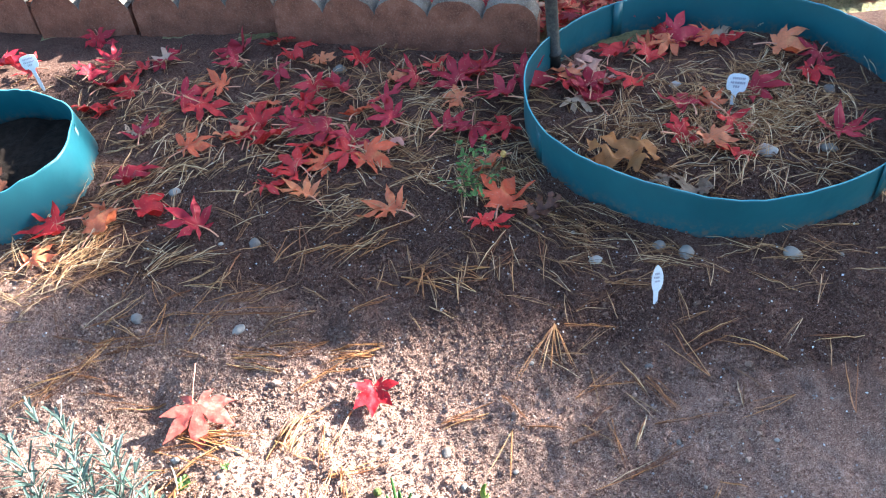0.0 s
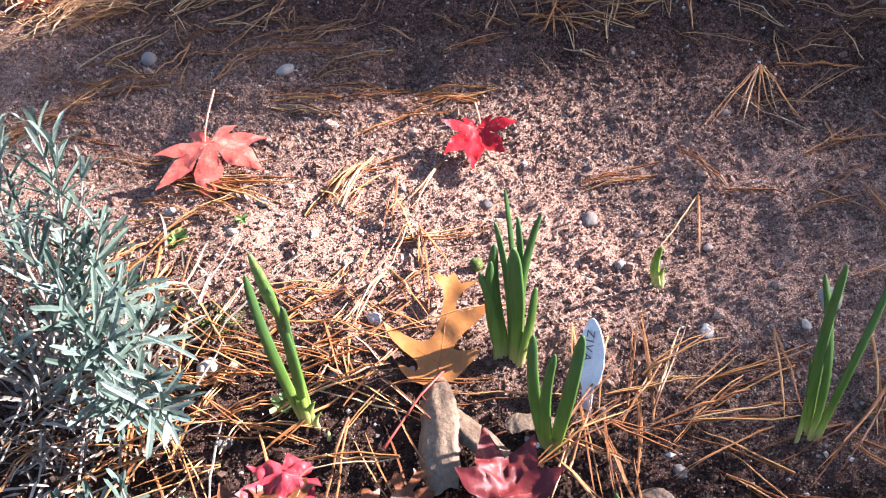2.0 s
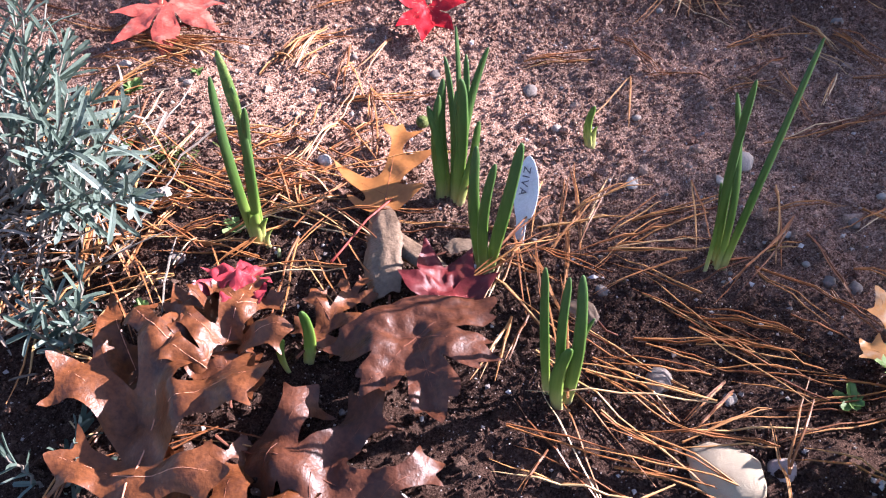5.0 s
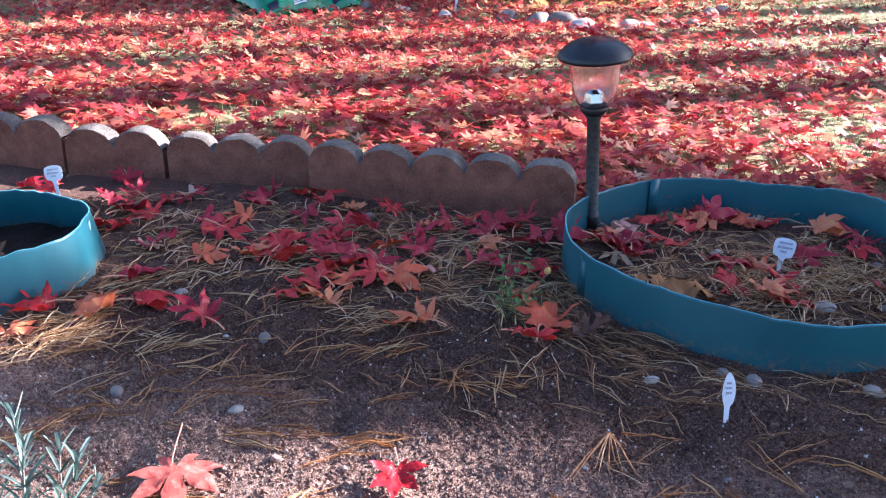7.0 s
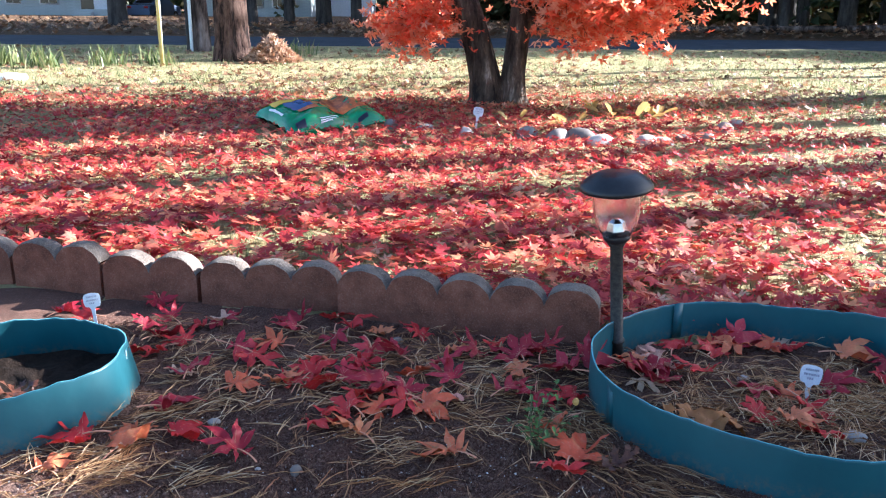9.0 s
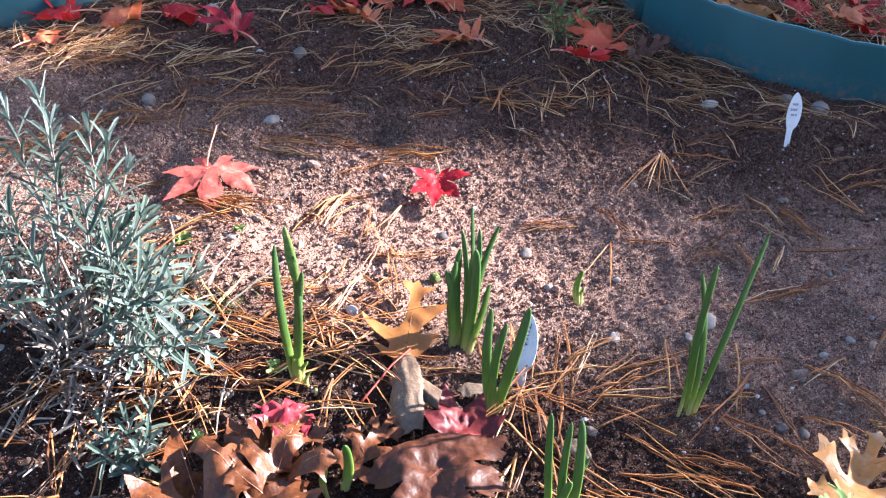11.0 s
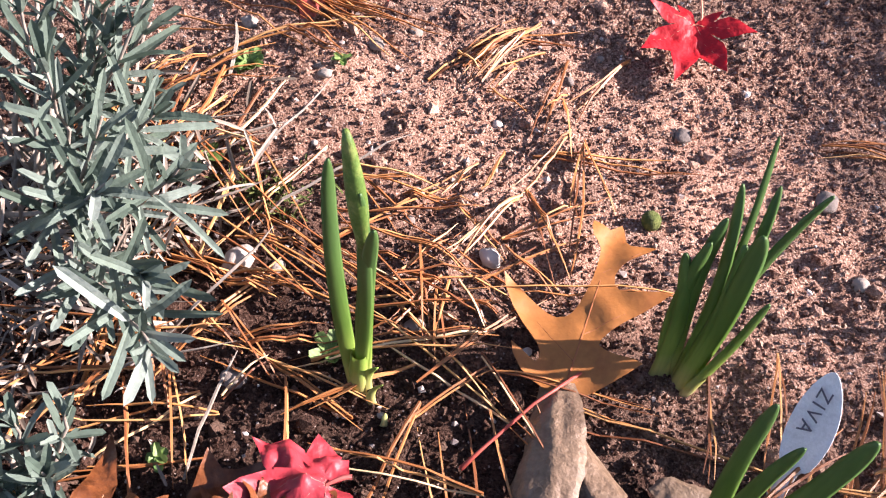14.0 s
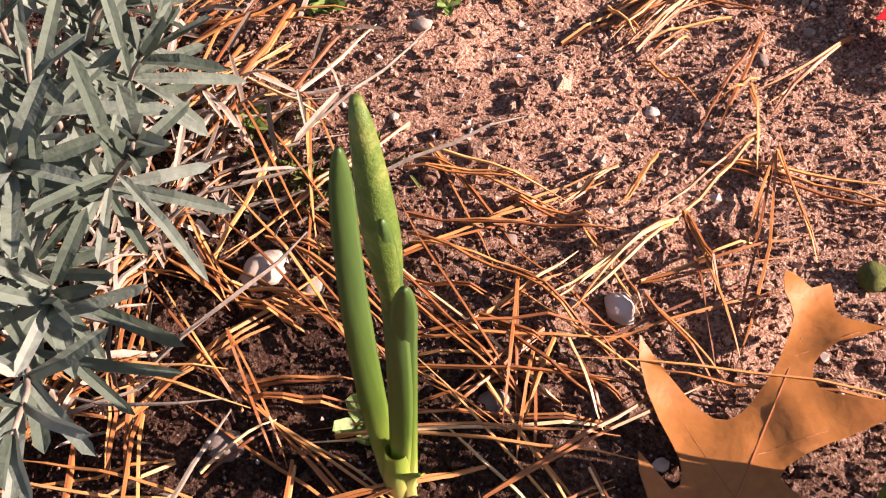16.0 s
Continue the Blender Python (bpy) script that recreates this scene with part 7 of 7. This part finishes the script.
for cx, cy, n in ((-4.7, 9.8, 120), (-4.1, 10.3, 60), (-3.6, 10.6, 60), (-5.3, 10.3, 90), (-2.2, 12.5, 60)):
    for k in range(n):
        x, y = R.gauss(cx, 0.12), R.gauss(cy, 0.12)
        poses.append(pose(x, y, gz(x, y), R.uniform(-18, 18), R.uniform(-18, 18), R.uniform(0, 360)) @ Matrix.Scale(R.uniform(0.1, 0.28), 4))
scatter("tall_grass", BLADES, poses, GRASS, "tufts of tall yellow-green grass by the pole", "grass")
_lid = mesh_object("garden_lid", *lathe([(0, 0), (0.16, 0), (0.17, 0.02), (0.15, 0.05), (0.10, 0.06), (0, 0.06)], 24), BAG_WHITE, None, smooth=True)
_lid.matrix_world = pose(-4.2, 8.1, gz(-4.2, 8.1))
tagged(_lid, "white plastic lid with dark foot on the grass", "lid")

# ---- unseen trees added on the sun's side to shade the place ----


TAN_EL = math.tan(radians(SUN_EL))


def towards_light(d, a):
    """A place in the plan: a metres along the light's direction and d metres across it."""
    return SUN_AZ[0] * a - SUN_AZ[1] * d, SUN_AZ[1] * a + SUN_AZ[0] * d


def shade_tree(label, d0, a0, boughs, seed, r=0.16, height=6.0, size=(0.07, 0.13)):
    """An added, unseen tree that shades the bed; boughs: (offset across, height, half width, half height, clumps)."""
    rng = random.Random(seed)
    x, y = towards_light(d0, a0)
    root = thing("oak_tree", label, "tree", pose(x, y, gz(x, y)), "trees of the place")
    mesh_object("trunk", *trunk_mesh([(0, 0, -0.2), (0, 0, 0.3), (0.02, 0, 1.5), (0, 0, 3), (-0.03, 0, height * 0.75), (0, 0, height)], [r * 1.4, r * 1.1, r, r * 0.85, r * 0.5, r * 0.1], 12, 0.1, seed), DARK_BARK, root, smooth=True)
    for bd, bh, wd, wh, n in boughs:
        pieces = []
        for k in range(n):
            while True:
                p, q = rng.uniform(-1, 1), rng.uniform(-1, 1)
                if abs(p) ** 3 + abs(q) ** 3 < 1:
                    break
            bx, by = towards_light(bd + p * wd - d0, rng.gauss(0, 0.15))
            s = rng.uniform(*size)
            v, f = TUFTS[rng.randrange(6)]
            pieces.append(([(bx + u[0] * s, by + u[1] * s, bh + q * wh + u[2] * s) for u in v], f))
        bx, by = towards_light(bd - d0, 0)
        bt, br = limb(rng, (0, 0, bh - 0.9 * abs(bd - d0) * 0.5 - 0.3), (bx, by, 0.4 * abs(bd - d0)), math.hypot(bx, by) + 0.3, 0.05, 6, 0.06)
        bough = mesh_object("limb", *tube(bt, br, 6), DARK_BARK, root, smooth=True)
        mesh_object("foliage", *joined(pieces), WOODS_LEAF, bough, "dense clumps of leaves")
    return root


# both stand out of view; their leaf clumps shape the bed's sunlit patch
shade_tree("unseen leafy tree added to shade the bed", 1.3, 7.0, [(1.03, (7.0 - 0.47) * TAN_EL, 0.18, 0.32, 290), (1.43, (7.0 - 0.48) * TAN_EL, 0.28, 0.20, 300), (1.72, (7.0 - 0.42) * TAN_EL, 0.15, 0.18, 170), (0.63, (7.0 - 0.99) * TAN_EL, 0.46, 0.185, 360)], 5, 0.12, 4.2)
shade_tree("unseen sparse-leaved tree added to dim part of the bed", 0.75, 16.0, [(0.34, (16.0 - 0.52) * TAN_EL, 0.16, 0.11, 150)], 9, 0.07, 8.5, (0.03, 0.05))
# pines placed out of view so their trunks band the lawn with shadow
for _d, _a, _r, _h in ((2.20, 12, 0.15, 14), (2.78, 14, 0.19, 15), (3.45, 12, 0.16, 16), (4.15, 15, 0.17, 15), (4.95, 13, 0.24, 17), (5.25, 17, 0.16, 17), (7.15, 14, 0.12, 16), (8.3, 18, 0.12, 17)):
    _x, _y = towards_light(_d, _a)
    tall_tree("pine_tree", "tall pine out of view that throws shadow bands over the lawn", _x, _y, _r, _h, PINE_BARK, PINE_TUFT, int(_d * 10), 0.82, 1.6, 24, 0.6)

# added beyond the view's right edge to keep the road in shade
for _d, _a in ((13.0, 19), (14.6, 21), (16.4, 22), (18.4, 23), (20.5, 24), (22.5, 25)):
    _x, _y = towards_light(_d, _a)
    tall_tree("roadside_tree", "unseen leafy tree added to shade the road", _x, _y, 0.2, 13, DARK_BARK, WOODS_LEAF, int(_d * 7), 0.10, 2.6, 150, 1.0)

# ---- beyond the road ----
SIDING = plain_noise("pale_siding", [(0.3, (0.42, 0.45, 0.44)), (0.7, (0.5, 0.53, 0.52))], 2, 0.7, bump=0.1).m
WHITE_WALL = plain_noise("white_wall", [(0.3, (0.72, 0.74, 0.78)), (0.7, (0.8, 0.82, 0.86))], 2, 0.6, bump=0.1).m
ROOF = plain_noise("roof_shingle", [(0.3, (0.09, 0.085, 0.08)), (0.7, (0.16, 0.15, 0.14))], 4, 0.9).m
PANE = Mat("window_pane", 0.08, 0.6).color((0.03, 0.035, 0.045)).m
CAR_PAINT = Mat("car_paint_blue", 0.25, 0.5).color((0.10, 0.13, 0.2)).m
TYRE = Mat("tyre_rubber", 0.9).color((0.02, 0.02, 0.02)).m
RED_LENS = Mat("tail_lamp", 0.3).color((0.4, 0.02, 0.02)).m


def window(parent, x, z, w, h, y=0.0):
    f = part("window", box_bm(w + 0.16, 0.10, h + 0.16, 0.01), WHITE_WALL, parent, "white-framed window")
    f.location = (x, y - 0.03, z)
    for s in (-1, 1):
        for t in (-1, 1):
            p = part("pane", box_bm(w / 2 - 0.04, 0.03, h / 2 - 0.04), PANE, f, smooth=False)
            p.location = (s * w / 4, -0.045, t * h / 4)


def house_main():
    root = thing("house", "grey-sided low house with porch and carport behind trees", "house", pose(-21.7, 58.0, -0.3, 0, 0, 3))
    # walls with siding boards
    for nm, x0, x1, z1, mat in (("wall", -9.0, -2.2, 3.0, SIDING), ("wall", 4.9, 12.8, 2.9, SIDING)):
        w = part(nm, box_bm(x1 - x0, 4.0, z1, 0.0, ((x0 + x1) / 2, 2.0, z1 / 2)), mat, root, smooth=False)
        k = 0
        while 0.1 + k * 0.2 < z1 - 0.1:
            b = part("siding_board", box_bm(x1 - x0, 0.03, 0.17, 0.0), mat, w, smooth=False)
            b.location = ((x0 + x1) / 2, -0.02, 0.12 + k * 0.2)
            b.rotation_euler = (radians(-6), 0, 0)
            k += 1
    part("carport_wall", box_bm(1.4, 0.25, 2.5, 0.01, (-0.7, 0.0, 1.25)), WHITE_WALL, root, "bright white end wall", smooth=False)
    part("beam", box_bm(5.2, 0.3, 0.45, 0.01, (2.4, -0.4, 2.55)), SIDING, root, "pale carport beam", smooth=False)
    part("beam", box_bm(8.2, 0.2, 0.25, 0.01, (9.0, -0.6, 2.75)), SIDING, root, "eave board", smooth=False)
    for x in (0.1, 4.75):
        part("post", box_bm(0.22, 0.22, 2.4, 0.01, (x, -0.4, 1.2)), SIDING, root, smooth=False)
    for x, s in ((0.2, 1), (4.65, -1)):
        b = part("brace", box_bm(1.0, 0.14, 0.16, 0.01), SIDING, root, "slanted brace", smooth=False)
        b.matrix_local = pose(x + s * 0.3, -0.4, 2.1, 0, -45 * s, 0)
    part("porch_wall", box_bm(2.6, 0.3, 0.7, 0.01, (-0.9, -1.2, 0.35)), SIDING, root, "low grey porch wall", smooth=False)
    rv = [(-10, -1.4, 2.9), (13.2, -1.4, 2.9), (13.2, 4, 5.2), (-10, 4, 5.2), (-10, -1.4, 2.75), (13.2, -1.4, 2.75), (13.2, 4, 5.05), (-10, 4, 5.05)]
    mesh_object("roof", rv, [(0, 1, 2, 3), (7, 6, 5, 4), (0, 4, 5, 1), (1, 5, 6, 2), (2, 6, 7, 3), (3, 7, 4, 0)], ROOF, root, "dark shingle roof")
    window(root, -6.6, 1.75, 0.9, 1.4)
    window(root, -4.3, 1.75, 1.1, 1.4)
    window(root, 9.2, 1.6, 0.8, 1.3)
    window(root, 10.6, 1.5, 0.6, 1.1)
    window(root, 11.5, 1.5, 0.6, 1.1)
    part("door", box_bm(0.9, 0.1, 2.0, 0.01, (-1.8, -0.03, 1.05)), PANE, root, "dark front door", smooth=False)
    part("shrub_box", box_bm(1.2, 0.6, 0.5, 0.02, (-1.6, -1.7, 0.25)), SIDING, root, "grey planter", smooth=False)
    return root


house_main()
_wh = thing("white_house", "bluish-white house far behind the trees", "house", pose(-7.6, 64, -0.3, 0, 0, 0))
part("wall", box_bm(4.5, 5, 4.2, 0.02, (0, 2.5, 2.1)), WHITE_WALL, _wh, smooth=False)
mesh_object("roof", [(-2.6, -0.5, 4.1), (2.6, -0.5, 4.1), (2.6, 2.5, 6), (-2.6, 2.5, 6), (2.6, 5.5, 4.1), (-2.6, 5.5, 4.1)], [(0, 1, 2, 3), (3, 2, 4, 5), (0, 3, 5), (1, 4, 2), (0, 5, 4, 1)], ROOF, _wh)
window(_wh, 1.5, 2.6, 0.9, 1.3)


def parked_car(m):
    root = thing("car", "dark blue parked car seen from behind in the carport", "car", m)
    prof = [(-2.1, .35), (-2.15, .75), (-2.0, .98), (-1.4, 1.05), (-0.8, 1.45), (0.5, 1.46), (1.2, 1.02), (2.0, .9), (2.1, .5), (2.05, .3)]
    v, f = [], []
    for s, sc in ((-0.86, 0.9), (-0.8, 1.0), (0.8, 1.0), (0.86, 0.9)):
        for x, z in prof:
            v.append((x, s * (1 - 0.18 * max(0, z - 0.95)), .3 + (z - .3) * (1 if sc == 1 else 0.97)))
    n = len(prof)
    for j in range(3):
        for i in range(n - 1):
            f.append((j * n + i, j * n + i + 1, (j + 1) * n + i + 1, (j + 1) * n + i))
    f.append(tuple(range(n)))
    f.append(tuple(3 * n + i for i in range(n))[::-1])
    body = mesh_object("body", v, f, CAR_PAINT, root, smooth=False)
    g = part("rear_window", box_bm(0.03, 1.2, 0.42), PANE, root, smooth=False)
    g.matrix_local = pose(-1.13, 0, 1.26, 0, 57, 0)
    for s in (-1, 1):
        t = part("tail_lamp", box_bm(0.05, 0.3, 0.14, 0.01, (-2.13, s * 0.62, 0.85)), RED_LENS, root)
        for x in (-1.3, 1.3):
            w = thing("wheel", "", "")
            w.parent = root
            w.matrix_local = pose(x, s * 0.78, 0.31, 90, 0, 0)
            mesh_object("tyre", *lathe([(.2, -.09), (.3, -.09), (.31, 0), (.3, .09), (.2, .09), (.2, -.09)], 20), TYRE, w)
            mesh_object("rim", *lathe([(0, -.07), (.2, -.08), (.2, .08), (0, .07)], 12), CHROME, w)
    return root


parked_car(pose(-20.0, 60.5, -0.3, 0, 0, 78))
R = random.Random(99)
# woods
FAR_TRUNKS = [(-7.6, 27), (-6.9, 30), (-6.0, 27), (-5.2, 29), (-4.3, 31), (-9.9, 26.5), (-3.0, 30), (-1.6, 33)]
for k in range(34):
    FAR_TRUNKS.append((R.uniform(3, 26), R.uniform(26, 46)))
for k, (x, y) in enumerate(FAR_TRUNKS):
    tall_tree("woodland_tree", "dark-trunked woodland tree across the road", x, y, R.uniform(0.13, 0.30), R.uniform(11, 17), DARK_BARK, WOODS_LEAF, 200 + k, 0.45, 2.6, 26 if k % 3 == 0 else 0, 0.9, (R.uniform(-0.004, 0.004), 0), 10)
poses = []
for k in range(420):
    x, y = R.uniform(-12, 40), R.uniform(27, 58)
    if x < 3 and y < 50:
        continue
    s = R.uniform(0.5, 1.3)
    poses.append(pose(x, y, R.random() ** 1.5 * 6 + 0.3, 0, 0, R.uniform(0, 360)) @ Matrix.Scale(s, 4))
for k in range(900):
    x, y = R.uniform(-60, 70), R.uniform(68, 90)
    poses.append(pose(x, y, R.random() * 13, 0, 0, R.uniform(0, 360)) @ Matrix.Scale(R.uniform(1.4, 3.0), 4))
# canopy clumps added above the view to shade the road and woods
for k in range(1700):
    x, y = R.uniform(-13, 56), R.uniform(23.5, 38)
    poses.append(pose(x, y, R.uniform(6.5, 13.5), 0, 0, R.uniform(0, 360)) @ Matrix.Scale(R.uniform(0.9, 1.7), 4))
for k in range(800):
    x, y = R.uniform(0, 60), R.uniform(42, 66)
    poses.append(pose(x, y, R.random() * 9, 0, 0, R.uniform(0, 360)) @ Matrix.Scale(R.uniform(1.4, 2.6), 4))
scatter("woods_foliage", TUFTS, poses, WOODS_LEAF, "dim green and brown undergrowth, with unseen canopy added to shade road and woods", "woods")
poses = []
for k in range(5200):
    x, y = R.uniform(-26, 28), 21.2 + 16 * R.random() ** 1.6
    poses.append(pose(x, y + 0.02 * x, gz(x, y) + R.uniform(0.02, 0.25), R.uniform(-40, 40), R.uniform(-40, 40), R.uniform(0, 360)) @ Matrix.Scale(R.uniform(0.08, 0.16), 4))
scatter("verge_litter", FAR_KINDS, poses, LITTER, "brown leaf litter along the road's far verge", "fallen leaves")
_lg = thing("fallen_log", "long pale fallen log along the far verge", "log", pose(7.0, 23.2, 0.16))
mesh_object("trunk", *trunk_mesh([(-2.8, -0.1, 0.0), (0, 0.1, 0.02), (3, 0.3, 0.05), (7, 0.4, 0.1), (12, 0.6, 0.1)], [0.05, 0.08, 0.09, 0.10, 0.10], 10, 0.1, 3), OLD_WOOD, _lg, smooth=True)
